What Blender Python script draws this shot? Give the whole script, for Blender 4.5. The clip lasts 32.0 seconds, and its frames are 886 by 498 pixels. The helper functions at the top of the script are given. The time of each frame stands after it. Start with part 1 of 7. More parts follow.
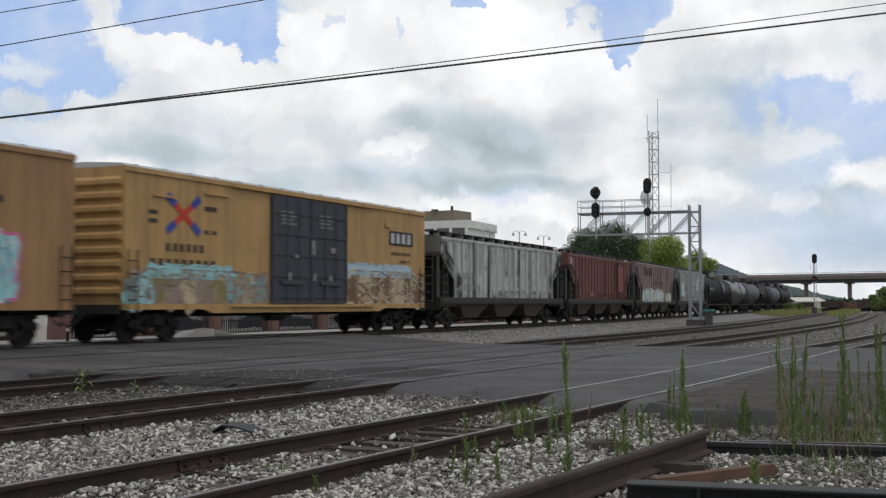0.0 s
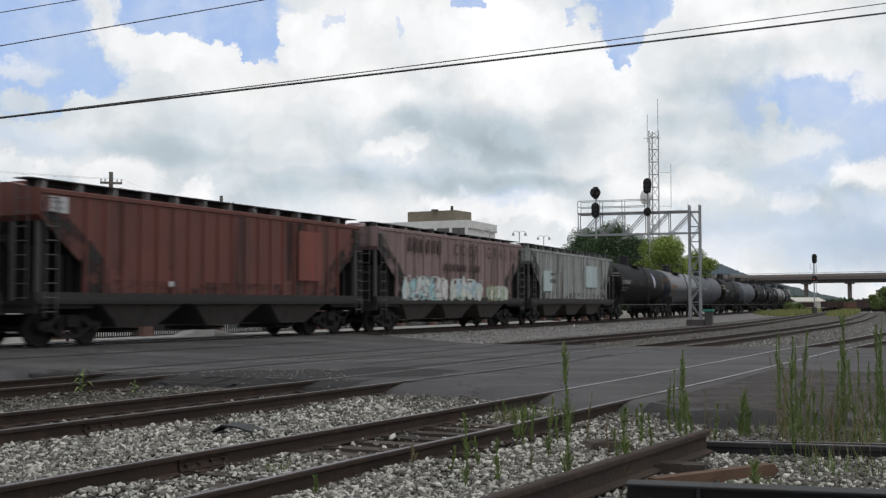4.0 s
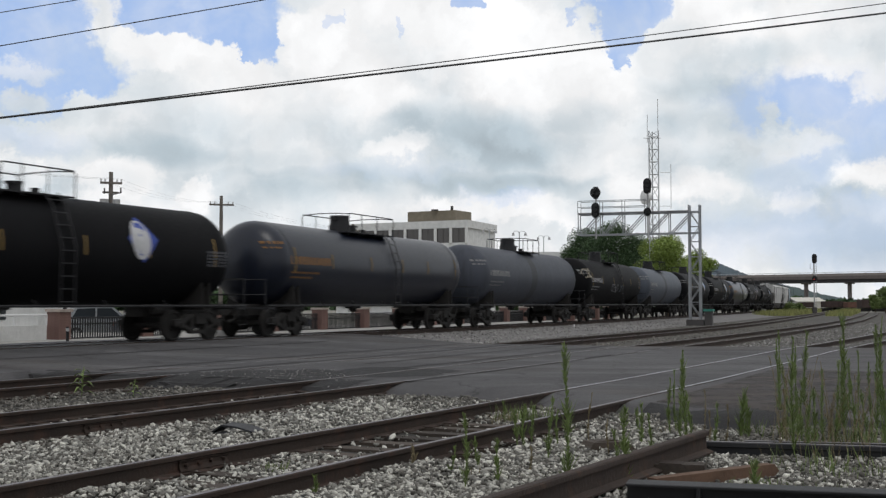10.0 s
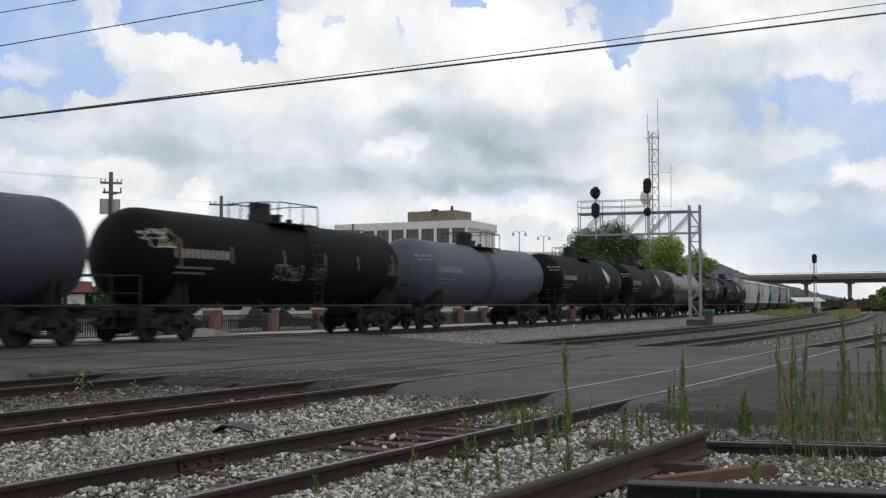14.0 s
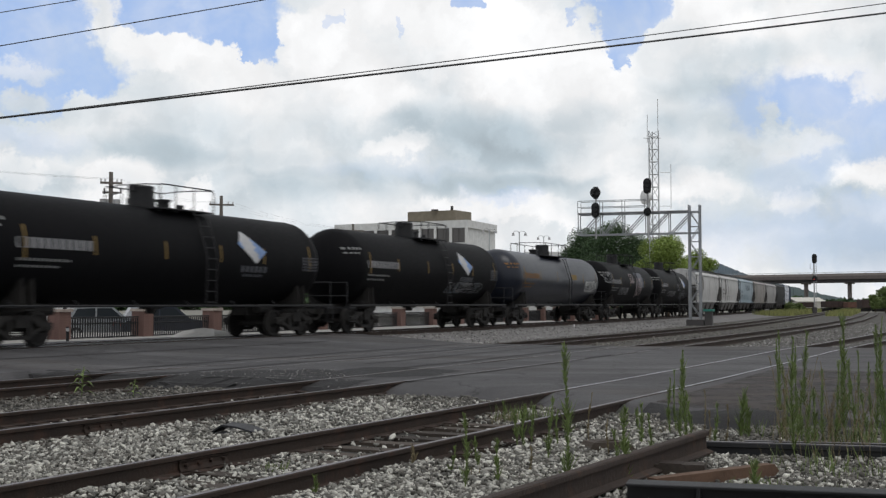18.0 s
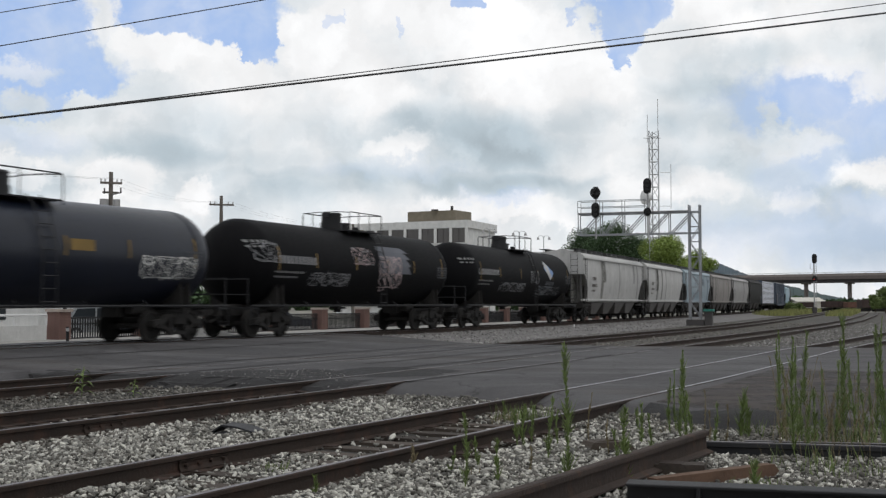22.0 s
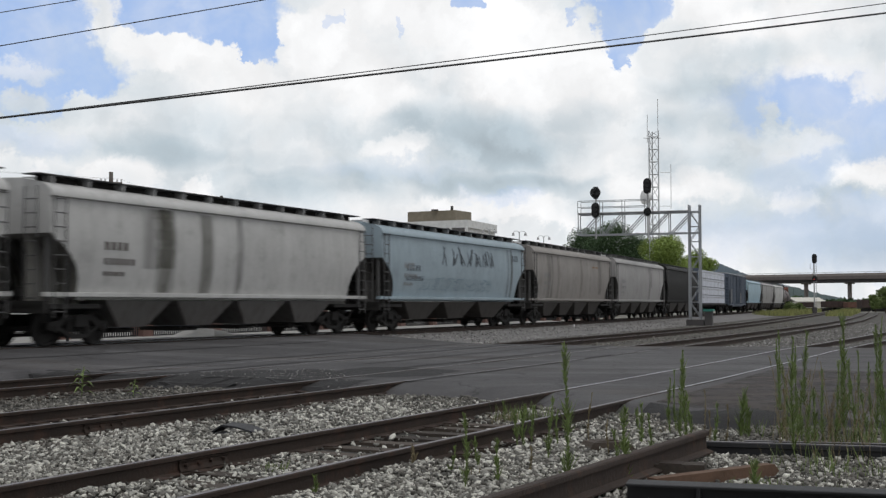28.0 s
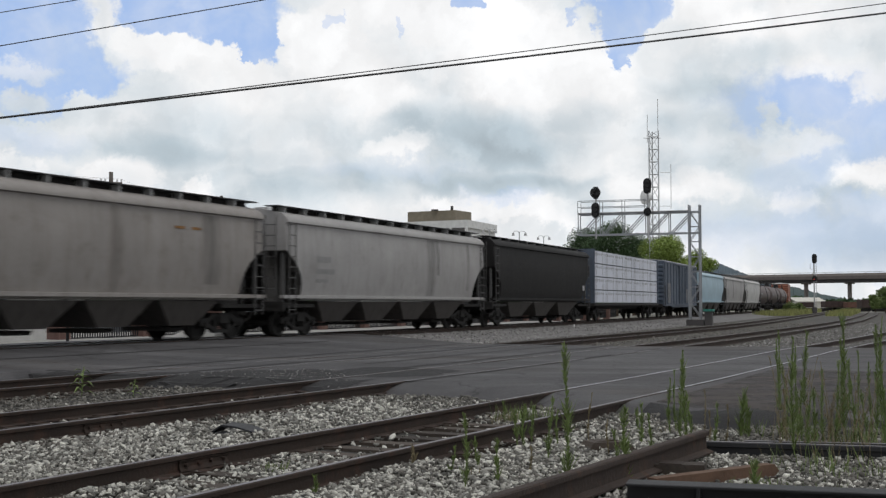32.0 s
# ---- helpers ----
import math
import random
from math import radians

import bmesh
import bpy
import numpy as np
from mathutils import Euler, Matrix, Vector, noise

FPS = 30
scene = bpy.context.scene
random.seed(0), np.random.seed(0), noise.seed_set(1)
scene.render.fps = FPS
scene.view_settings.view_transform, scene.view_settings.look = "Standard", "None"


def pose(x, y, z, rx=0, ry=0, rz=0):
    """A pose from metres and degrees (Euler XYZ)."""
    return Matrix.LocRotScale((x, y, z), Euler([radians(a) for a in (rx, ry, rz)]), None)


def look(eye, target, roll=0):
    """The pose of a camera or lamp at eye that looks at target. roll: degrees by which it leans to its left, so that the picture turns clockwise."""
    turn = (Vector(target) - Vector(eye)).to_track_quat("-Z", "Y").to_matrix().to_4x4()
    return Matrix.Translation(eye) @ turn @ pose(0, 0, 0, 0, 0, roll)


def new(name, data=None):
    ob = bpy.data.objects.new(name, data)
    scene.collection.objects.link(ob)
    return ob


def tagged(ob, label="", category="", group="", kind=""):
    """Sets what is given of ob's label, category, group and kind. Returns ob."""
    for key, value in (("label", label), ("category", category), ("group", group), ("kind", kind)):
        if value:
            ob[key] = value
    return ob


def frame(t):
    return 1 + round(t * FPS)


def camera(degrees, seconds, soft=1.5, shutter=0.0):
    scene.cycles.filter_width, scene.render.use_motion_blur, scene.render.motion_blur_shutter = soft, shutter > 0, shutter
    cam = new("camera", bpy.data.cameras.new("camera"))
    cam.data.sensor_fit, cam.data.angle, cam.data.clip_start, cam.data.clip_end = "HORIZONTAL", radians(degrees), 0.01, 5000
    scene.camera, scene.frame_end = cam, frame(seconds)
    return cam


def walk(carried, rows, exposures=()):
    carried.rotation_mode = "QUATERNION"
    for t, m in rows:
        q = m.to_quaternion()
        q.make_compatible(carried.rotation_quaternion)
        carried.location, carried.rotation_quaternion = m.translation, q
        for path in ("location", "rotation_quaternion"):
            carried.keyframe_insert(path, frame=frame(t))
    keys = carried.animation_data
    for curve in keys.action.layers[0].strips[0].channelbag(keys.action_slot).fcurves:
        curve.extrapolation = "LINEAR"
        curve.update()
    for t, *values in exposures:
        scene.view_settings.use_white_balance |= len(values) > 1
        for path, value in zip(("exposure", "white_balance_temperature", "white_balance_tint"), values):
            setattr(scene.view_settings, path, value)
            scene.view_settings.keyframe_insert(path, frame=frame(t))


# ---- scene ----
import itertools

# ---- camera ----
cam = camera(41.1, 32.0, soft=1.35, shutter=0.6)
EYE = 1.33
# the tripod stands still but for one small nudge of the head
NUDGE = [(0.0, 0.0), (22.4, 0.0), (23.0, 0.03), (24.0, 0.085), (25.0, 0.165), (25.6, 0.178), (26.5, 0.09), (27.3, 0.0), (32.0, 0.0)]
walk(cam, [(t, pose(0, 0, EYE, 92.66, 0, a)) for t, a in NUDGE],
     exposures=[(0.0, 0.0), (32.0, 0.0)])

# ---- world, sun ----
FL = 2090.0  # focal length in units of the picture's width / 1568


TILT = radians(2.66)  # the lens looks up by this much


def bearing(u, v):
    """Direction of a bearing u, v (units of the lens)."""
    up = 441 - v
    return Vector((u - 784, FL * math.cos(TILT) - up * math.sin(TILT), FL * math.sin(TILT) + up * math.cos(TILT)))


def sky_dir(px, py):
    """Azimuth and elevation of a spot of the sky."""
    d = bearing(px, py).normalized()
    return math.atan2(d.x, d.y), math.asin(d.z)


SUN_EL, SUN_AZ = 64.0, 150.0  # degrees; azimuth from +y towards +x


class Nodes:
    """Short hand for node trees."""

    def __init__(self, tree):
        self.t = tree
        tree.nodes.clear()

    def n(self, kind, **props):
        node = self.t.nodes.new(kind)
        ins = props.pop("ins", {})
        for k, v in props.items():
            if k == "operation":
                node.operation = v
            elif k == "blend_type":
                node.blend_type = v
            elif k == "data_type":
                node.data_type = v
            elif k == "noise_dimensions":
                node.noise_dimensions = v
            elif k == "sky_type":
                node.sky_type = v
            elif k == "interpolation_type":
                node.interpolation_type = v
            elif k == "feature":
                node.feature = v
        for k, v in ins.items():
            s = node.inputs[k]
            if isinstance(v, bpy.types.NodeSocket):
                self.t.links.new(v, s)
            else:
                s.default_value = v
        return node

    def math(self, op, a, b=0.0, c=None, clamp=False):
        node = self.n("ShaderNodeMath", operation=op, ins={0: a, 1: b})
        if c is not None:
            if isinstance(c, bpy.types.NodeSocket):
                self.t.links.new(c, node.inputs[2])
            else:
                node.inputs[2].default_value = c
        node.use_clamp = clamp
        return node.outputs[0]

    def vec(self, op, a, b=(0, 0, 0)):
        node = self.n("ShaderNodeVectorMath", operation=op, ins={0: a, 1: b})
        return node.outputs["Value"] if op in ("LENGTH", "DOT_PRODUCT") else node.outputs["Vector"]

    def noise(self, vector, scale, detail=4.0, rough=0.55, out="Fac"):
        node = self.n("ShaderNodeTexNoise", ins={"Scale": scale, "Detail": detail, "Roughness": rough})
        if vector is not None:
            self.t.links.new(vector, node.inputs["Vector"])
        return node.outputs[0 if out == "Fac" else 1]

    def ramp(self, fac, lo, hi, a=0.0, b=1.0, smooth=True):
        node = self.n("ShaderNodeMapRange", interpolation_type="SMOOTHSTEP" if smooth else "LINEAR",
                      ins={"Value": fac, "From Min": lo, "From Max": hi, "To Min": a, "To Max": b})
        return node.outputs["Result"]

    def mix(self, fac, a, b, blend="MIX"):
        node = self.n("ShaderNodeMix", data_type="RGBA", blend_type=blend)
        for s, v in ((node.inputs[0], fac), (node.inputs[6], a), (node.inputs[7], b)):
            if isinstance(v, bpy.types.NodeSocket):
                self.t.links.new(v, s)
            else:
                s.default_value = v if not isinstance(v, tuple) or len(v) == 4 else (*v, 1)
        return node.outputs[2]


def make_world():
    world = bpy.data.worlds.new("summer_sky")
    scene.world = world
    world.use_nodes = True
    q = Nodes(world.node_tree)
    co = q.n("ShaderNodeTexCoord").outputs["Generated"]
    d = q.vec("NORMALIZE", co)
    sep = q.n("ShaderNodeSeparateXYZ", ins={0: d})
    az = q.math("ARCTAN2", sep.outputs[0], sep.outputs[1])
    el = q.math("ARCSINE", sep.outputs[2])
    uv = q.n("ShaderNodeCombineXYZ", ins={0: az, 1: el}).outputs[0]
    # billowing edges: the plan of the clouds is warped at three sizes
    warped = uv
    for scale, amount, detail in ((16.0, 0.020, 2.0), (55.0, 0.012, 3.0), (150.0, 0.0062, 3.0), (420.0, 0.0022, 2.0)):
        nz = q.noise(uv, scale, detail, 0.6, "Color")
        off = q.vec("MULTIPLY", q.vec("SUBTRACT", nz, (0.5, 0.5, 0.5)), (amount * 2, amount * 2, 0))
        warped = q.vec("ADD", warped, off)
        if scale == 16.0:
            smooth = warped

    def field(blobs, soft, plan=None):
        total = None
        for px, py, rx, ry, gain in blobs:
            a, e = sky_dir(px, py)
            rel = q.vec("MULTIPLY", q.vec("SUBTRACT", plan or warped, (a, e, 0)), (FL / rx, FL / ry, 0))
            r = q.vec("LENGTH", rel)
            v = q.ramp(r, 1.0 + soft, 1.0 - soft, 0.0, gain)
            total = v if total is None else q.math("MAXIMUM", total, v)
        return total

    # openings of blue between the clouds
    blue = field([(50, 40, 140, 72, 1), (130, 112, 105, 50, 1), (40, 160, 66, 44, 0.8), (10, 100, 80, 80, 1), (350, 8, 150, 46, 1), (300, 30, 64, 26, 1), (405, 42, 74, 36, 1), (455, 62, 38, 46, 1),
                  (441, 96, 13, 20, 1), (1105, 8, 76, 30, 1), (1090, 50, 40, 46, 1), (1082, 96, 18, 30, 1), (710, 48, 8, 15, 0.4), (600, 28, 12, 14, 0.4), (828, 10, 28, 18, 1), (1026, 30, 18, 18, 0.7), (232, 12, 20, 26, 0.8)], 0.13)
    haze = field([(1430, 176, 125, 42, 0.85), (1328, 185, 40, 40, 0.7), (1545, 230, 80, 60, 0.85), (1465, 272, 70, 44, 0.6), (1400, 305, 50, 50, 0.4), (1550, 365, 70, 44, 0.4),
                  (1480, 420, 170, 50, 0.5), (1340, 420, 120, 40, 0.35), (1560, 470, 80, 30, 0.4), (30, 245, 90, 24, 0.3), (890, 345, 60, 14, 0.35), (690, 300, 120, 16, 0.15)], 0.6)
    blue = q.math("MAXIMUM", blue, haze)
    veil = field([(190, 28, 26, 40, 0.95), (222, 82, 24, 40, 0.95), (35, 118, 62, 18, 0.6), (40, 182, 46, 18, 0.85), (1040, 32, 16, 22, 0.9), (1352, 205, 16, 34, 0.9), (1366, 222, 26, 18, 0.8),
                  (1420, 246, 60, 20, 0.75), (1545, 312, 62, 30, 1.0), (1510, 122, 90, 20, 0.8), (1545, 150, 40, 22, 0.8)], 0.4)
    grey = field([(890, 252, 130, 42, 1), (985, 212, 80, 30, 0.6), (275, 266, 120, 24, 0.8), (640, 312, 300, 20, 0.55), (480, 225, 170, 40, 0.35), (1400, 96, 150, 24, 0.5), (1230, 152, 80, 24, 0.4),
                  (890, 322, 140, 15, 0.8), (735, 222, 60, 40, 0.6), (1300, 296, 170, 22, 0.35), (110, 322, 180, 30, 0.45), (540, 180, 120, 30, 0.25), (1180, 230, 90, 22, 0.35), (900, 238, 100, 36, 1.0), (270, 262, 110, 20, 0.6), (1330, 395, 150, 30, 0.7), (1500, 440, 120, 40, 0.7), (1190, 380, 120, 30, 0.5), (1480, 340, 60, 20, 0.5), (560, 330, 140, 26, 0.5), (470, 280, 120, 26, 0.4)], 0.9, smooth)
    # broken cloud over the rest of the sky
    wide = q.ramp(q.noise(d, 2.2, 5.0, 0.55), 0.60, 0.70)
    away = q.math("MAXIMUM", q.ramp(q.math("ABSOLUTE", az), 0.42, 0.6), q.ramp(el, 0.27, 0.42))
    hole = q.math("MULTIPLY", blue, q.math("SUBTRACT", 1.0, veil))
    hole = q.math("MULTIPLY", hole, q.ramp(q.noise(smooth, 20.0, 4.0, 0.6), 0.3, 0.75, 1.0, 0.62))
    hole = q.math("ADD", q.math("MULTIPLY", hole, q.math("SUBTRACT", 1.0, away)), q.math("MULTIPLY", wide, away))
    sky = q.n("ShaderNodeTexSky", sky_type="NISHITA")
    sky.sun_disc, sky.sun_elevation, sky.sun_rotation = False, radians(SUN_EL), radians(SUN_AZ)
    sky.air_density, sky.dust_density, sky.ozone_density = 1.0, 1.2, 1.5
    clear = q.mix(1.0, sky.outputs[0], (0.15, 0.15, 0.15), "MULTIPLY")
    clear = q.mix(0.75, clear, (0.385, 0.535, 0.875))
    # billows: lit heads and soft shaded hollows
    fine = q.noise(warped, 22.0, 3.5, 0.5)
    broad = q.noise(smooth, 9.0, 3.0, 0.5)
    shade = q.math("MULTIPLY", grey, 0.24)
    shade = q.math("ADD", shade, q.ramp(broad, 0.35, 0.75, 0.0, 0.12))
    band = q.math("MULTIPLY", q.ramp(el, 0.175, 0.14), q.ramp(el, 0.06, 0.10))
    shade = q.math("ADD", shade, q.math("MULTIPLY", band, 0.06))
    heads = field([(400, 130, 130, 45, 0.8), (560, 70, 90, 70, 0.8), (690, 120, 120, 50, 0.6), (900, 70, 150, 80, 0.9), (950, 150, 110, 40, 0.7), (1230, 60, 110, 40, 0.5), (180, 290, 90, 26, 0.6), (700, 265, 70, 22, 0.6),
                   (760, 262, 60, 16, 0.6), (350, 330, 40, 20, 0.5), (860, 362, 90, 18, 0.6), (1220, 340, 130, 24, 0.6), (1080, 290, 110, 24, 0.5), (60, 230, 80, 20, 0.5), (1230, 333, 90, 30, 0.5), (1400, 359, 40, 26, 0.6), (1534, 301, 50, 26, 0.7)], 0.6, warped)
    shade = q.math("SUBTRACT", shade, q.math("MULTIPLY", heads, 0.07))
    puffs = field([(215, 318, 62, 36, 1), (350, 335, 34, 28, 0.9), (40, 300, 50, 24, 0.8), (870, 366, 130, 24, 0.9), (990, 376, 70, 28, 0.8), (700, 262, 60, 20, 0.6), (1230, 335, 80, 30, 0.7), (1400, 360, 40, 28, 0.8),
                   (1534, 301, 52, 26, 0.8), (560, 60, 60, 50, 0.5), (900, 60, 90, 60, 0.5), (290, 85, 70, 34, 0.5), (170, 190, 80, 34, 0.5)], 0.3)
    shade = q.math("SUBTRACT", shade, q.math("MULTIPLY", puffs, 0.12))
    # lit crowns and shaded bases of the billows, at two sizes
    for scale, step, gain in ((8.0, 0.018, 0.30), (24.0, 0.007, 0.20)):
        over = q.noise(q.vec("ADD", warped, (step * 0.4, step, 0)), scale, 2.5, 0.45)
        under = q.noise(q.vec("ADD", warped, (-step * 0.4, -step, 0)), scale, 2.5, 0.45)
        crown = q.math("MULTIPLY", q.math("SUBTRACT", under, over), gain)
        shade = q.math("SUBTRACT", shade, crown)
    lift = q.ramp(fine, 0.35, 0.68, -0.055, 0.055, False)
    bright = q.math("ADD", q.math("SUBTRACT", 0.92, shade), lift)
    bright = q.math("MULTIPLY", bright, q.ramp(away, 0, 1, 1.0, 0.80))
    tint = q.mix(q.math("MULTIPLY", shade, 3.6, clamp=True), (0.985, 0.99, 1.0), (0.78, 0.91, 1.0))
    cloud = q.n("ShaderNodeVectorMath", operation="SCALE", ins={0: tint, "Scale": bright}).outputs["Vector"]
    col = q.mix(hole, cloud, clear)
    bg = q.n("ShaderNodeBackground", ins={"Color": col, "Strength": 1.0})
    out = q.n("ShaderNodeOutputWorld", ins={"Surface": bg.outputs[0]})


make_world()
sun_data = bpy.data.lights.new("sun", "SUN")
sun_data.energy, sun_data.angle, sun_data.color = 0.75, radians(22), (1.0, 0.975, 0.94)
sun = new("sun", sun_data)
_a, _e = radians(SUN_AZ), radians(SUN_EL)
sun.matrix_world = look((60 * math.sin(_a), 60 * math.cos(_a), 60 * math.tan(_e)), (0, 0, 0))


# ---- materials ----
def paint(name, col, rough=0.6, metal=0.0, var=0.18, scale=1.2, fine=14.0, bump=0.0, streak=0.0, dirt=(0.06, 0.05, 0.045),
          dirt_amount=0.0, spec=0.4, island=0.0, rand=0.0):
    """A weathered surface: base colour, broad and fine variation, runs of dirt from the top down, fine relief."""
    m = bpy.data.materials.new(name)
    m.use_nodes = True
    q = Nodes(m.node_tree)
    co = q.n("ShaderNodeTexCoord").outputs["Object"]
    broad = q.noise(co, scale, 4.0, 0.6)
    grain = q.noise(co, fine, 4.0, 0.65)
    v = q.math("ADD", q.math("MULTIPLY", broad, 0.65), q.math("MULTIPLY", grain, 0.35))
    f = q.ramp(v, 0.3, 0.7, 1.0 - var, 1.0 + var, False)
    if island:
        g = q.n("ShaderNodeNewGeometry").outputs["Random Per Island"]
        f = q.math("MULTIPLY", f, q.ramp(g, 0, 1, 1 - island, 1 + island, False))
    if rand:
        g = q.n("ShaderNodeObjectInfo").outputs["Random"]
        f = q.math("MULTIPLY", f, q.ramp(g, 0, 1, 1 - rand, 1 + rand, False))
    c = q.n("ShaderNodeVectorMath", operation="SCALE", ins={0: (*col,), "Scale": f}).outputs["Vector"]
    if streak:
        st = q.noise(q.vec("MULTIPLY", co, (3.2, 3.2, 0.16)), 1.6, 5.0, 0.7)
        c = q.mix(q.ramp(st, 0.45, 0.66, 0.0, streak), c, dirt)
    if dirt_amount:
        blot = q.noise(co, scale * 2.7, 6.0, 0.7)
        c = q.mix(q.ramp(blot, 0.5, 0.7, 0.0, dirt_amount), c, dirt)
    p = q.n("ShaderNodeBsdfPrincipled", ins={"Base Color": c, "Roughness": q.ramp(grain, 0.2, 0.8, max(rough - 0.1, 0.02), min(rough + 0.12, 1), False),
                                             "Metallic": metal, "Specular IOR Level": spec})
    if bump:
        b = q.n("ShaderNodeBump", ins={"Height": grain, "Strength": bump, "Distance": 0.02})
        m.node_tree.links.new(b.outputs[0], p.inputs["Normal"])
    q.n("ShaderNodeOutputMaterial", ins={"Surface": p.outputs[0]})
    return m


def glow(name, col, strength):
    m = bpy.data.materials.new(name)
    m.use_nodes = True
    q = Nodes(m.node_tree)
    p = q.n("ShaderNodeBsdfPrincipled", ins={"Base Color": (*col, 1), "Roughness": 0.3, "Emission Color": (*col, 1), "Emission Strength": strength})
    q.n("ShaderNodeOutputMaterial", ins={"Surface": p.outputs[0]})
    return m


def glass(name, col=(0.03, 0.035, 0.04)):
    m = bpy.data.materials.new(name)
    m.use_nodes = True
    q = Nodes(m.node_tree)
    p = q.n("ShaderNodeBsdfPrincipled", ins={"Base Color": (*col, 1), "Roughness": 0.08, "Specular IOR Level": 0.5})
    q.n("ShaderNodeOutputMaterial", ins={"Surface": p.outputs[0]})
    return m


MAT = {}


def mat(key, *a, **k):
    if key not in MAT:
        MAT[key] = paint(key, *a, **k)
    return MAT[key]


def asphalt(name, base, worn, brown):
    """Old asphalt: broad tone, worn lanes, brown dust, fine aggregate."""
    m = bpy.data.materials.new(name)
    m.use_nodes = True
    q = Nodes(m.node_tree)
    co = q.n("ShaderNodeTexCoord").outputs["Object"]
    lanes = q.noise(q.vec("MULTIPLY", co, (0.10, 0.55, 1.0)), 1.0, 5.0, 0.6)
    blots = q.noise(co, 0.45, 6.0, 0.68)
    dust = q.noise(q.vec("MULTIPLY", co, (0.5, 1.0, 1.0)), 0.16, 4.0, 0.6)
    grit = q.noise(co, 55.0, 3.0, 0.7)
    c = q.mix(q.ramp(lanes, 0.42, 0.66, 0.0, 0.8), base, worn)
    c = q.mix(q.ramp(dust, 0.52, 0.66, 0.0, 0.6), c, brown)
    f = q.math("MULTIPLY", q.ramp(blots, 0.3, 0.7, 0.72, 1.2, False), q.ramp(grit, 0.3, 0.7, 0.75, 1.28, False))
    c = q.n("ShaderNodeVectorMath", operation="SCALE", ins={0: c, "Scale": f}).outputs["Vector"]
    cracks = q.n("ShaderNodeTexVoronoi", feature="DISTANCE_TO_EDGE", ins={"Vector": q.vec("ADD", co, q.vec("MULTIPLY", q.noise(co, 1.2, 4.0, 0.6, "Color"), (1.2, 1.2, 0))), "Scale": 0.38}).outputs["Distance"]
    c = q.mix(q.ramp(cracks, 0.004, 0.016, 0.55, 0.0), c, (0.018, 0.017, 0.017))
    p = q.n("ShaderNodeBsdfPrincipled", ins={"Base Color": c, "Roughness": 0.85, "Specular IOR Level": 0.35})
    b = q.n("ShaderNodeBump", ins={"Height": grit, "Strength": 0.5, "Distance": 0.012})
    m.node_tree.links.new(b.outputs[0], p.inputs["Normal"])
    q.n("ShaderNodeOutputMaterial", ins={"Surface": p.outputs[0]})
    return m


MAT["asphalt"] = asphalt("asphalt", (0.058, 0.0555, 0.058), (0.101, 0.098, 0.101), (0.064, 0.052, 0.046))
mat("rail_rust", (0.031, 0.0205, 0.0155), 0.8, 0.0, 0.4, 1.1, 30, 0.4, dirt=(0.072, 0.034, 0.023), dirt_amount=0.6)
mat("rail_shine", (0.33, 0.33, 0.36), 0.42, 0.8, 0.15, 1, 40)
mat("rail_dull", (0.21, 0.20, 0.21), 0.6, 0.4, 0.3, 2, 30, dirt=(0.10, 0.06, 0.045), dirt_amount=0.5)
mat("tie_wood", (0.062, 0.049, 0.040), 0.9, 0, 0.4, 2.0, 25, 0.5, rand=0.35)
mat("patch", (0.017, 0.016, 0.0165), 0.85, 0, 0.5, 1.6, 40, 0.6)
mat("stone", (0.375, 0.365, 0.33), 0.9, 0, 0.3, 12, 70, 0.6, island=0.8)
mat("stone_piece", (0.375, 0.365, 0.33), 0.9, 0, 0.3, 12, 70, 0.6, rand=0.7)
mat("stone_dark", (0.135, 0.127, 0.113), 0.9, 0, 0.25, 9, 60, 0.4, island=0.5)
mat("ballast", (0.07, 0.065, 0.058), 0.95, 0, 0.35, 0.8, 22, 1.0, dirt=(0.055, 0.048, 0.04), dirt_amount=0.6)
# bed under the near stones: near black, shade of the gaps put in colour
mat("ballast_gap_shade", (0.038, 0.035, 0.031), 0.95, 0, 0.35, 0.8, 22, 1.0)
mat("ballast_main", (0.165, 0.158, 0.155), 0.95, 0, 0.3, 0.6, 14, 1.0, dirt=(0.10, 0.09, 0.08), dirt_amount=0.4)
mat("dirt", (0.20, 0.19, 0.165), 0.95, 0, 0.3, 0.08, 4, 0.6, dirt=(0.10, 0.12, 0.06), dirt_amount=0.5)
mat("pale_gravel", (0.30, 0.29, 0.275), 0.95, 0, 0.2, 0.7, 18, 0.8)
mat("black_iron", (0.022, 0.022, 0.024), 0.6, 0.2, 0.3, 2, 30, rand=0.2)
mat("truck_iron", (0.020, 0.0185, 0.0175), 0.85, 0.0, 0.4, 2, 25, 0.2)
mat("galvanised", (0.42, 0.43, 0.44), 0.5, 0.5, 0.15, 2, 25)
mat("gantry_steel", (0.30, 0.31, 0.325), 0.55, 0.3, 0.2, 2, 25)
mat("galv_dull", (0.36, 0.36, 0.36), 0.6, 0.3, 0.2, 2, 25)
mat("white_paint", (0.72, 0.72, 0.72), 0.6, 0, 0.08, 1, 20)
mat("wire", (0.02, 0.02, 0.022), 0.5)
MAT["lamp_red"] = glow("lamp_red", (0.7, 0.05, 0.04), 0.7)
MAT["glass"] = glass("glass")


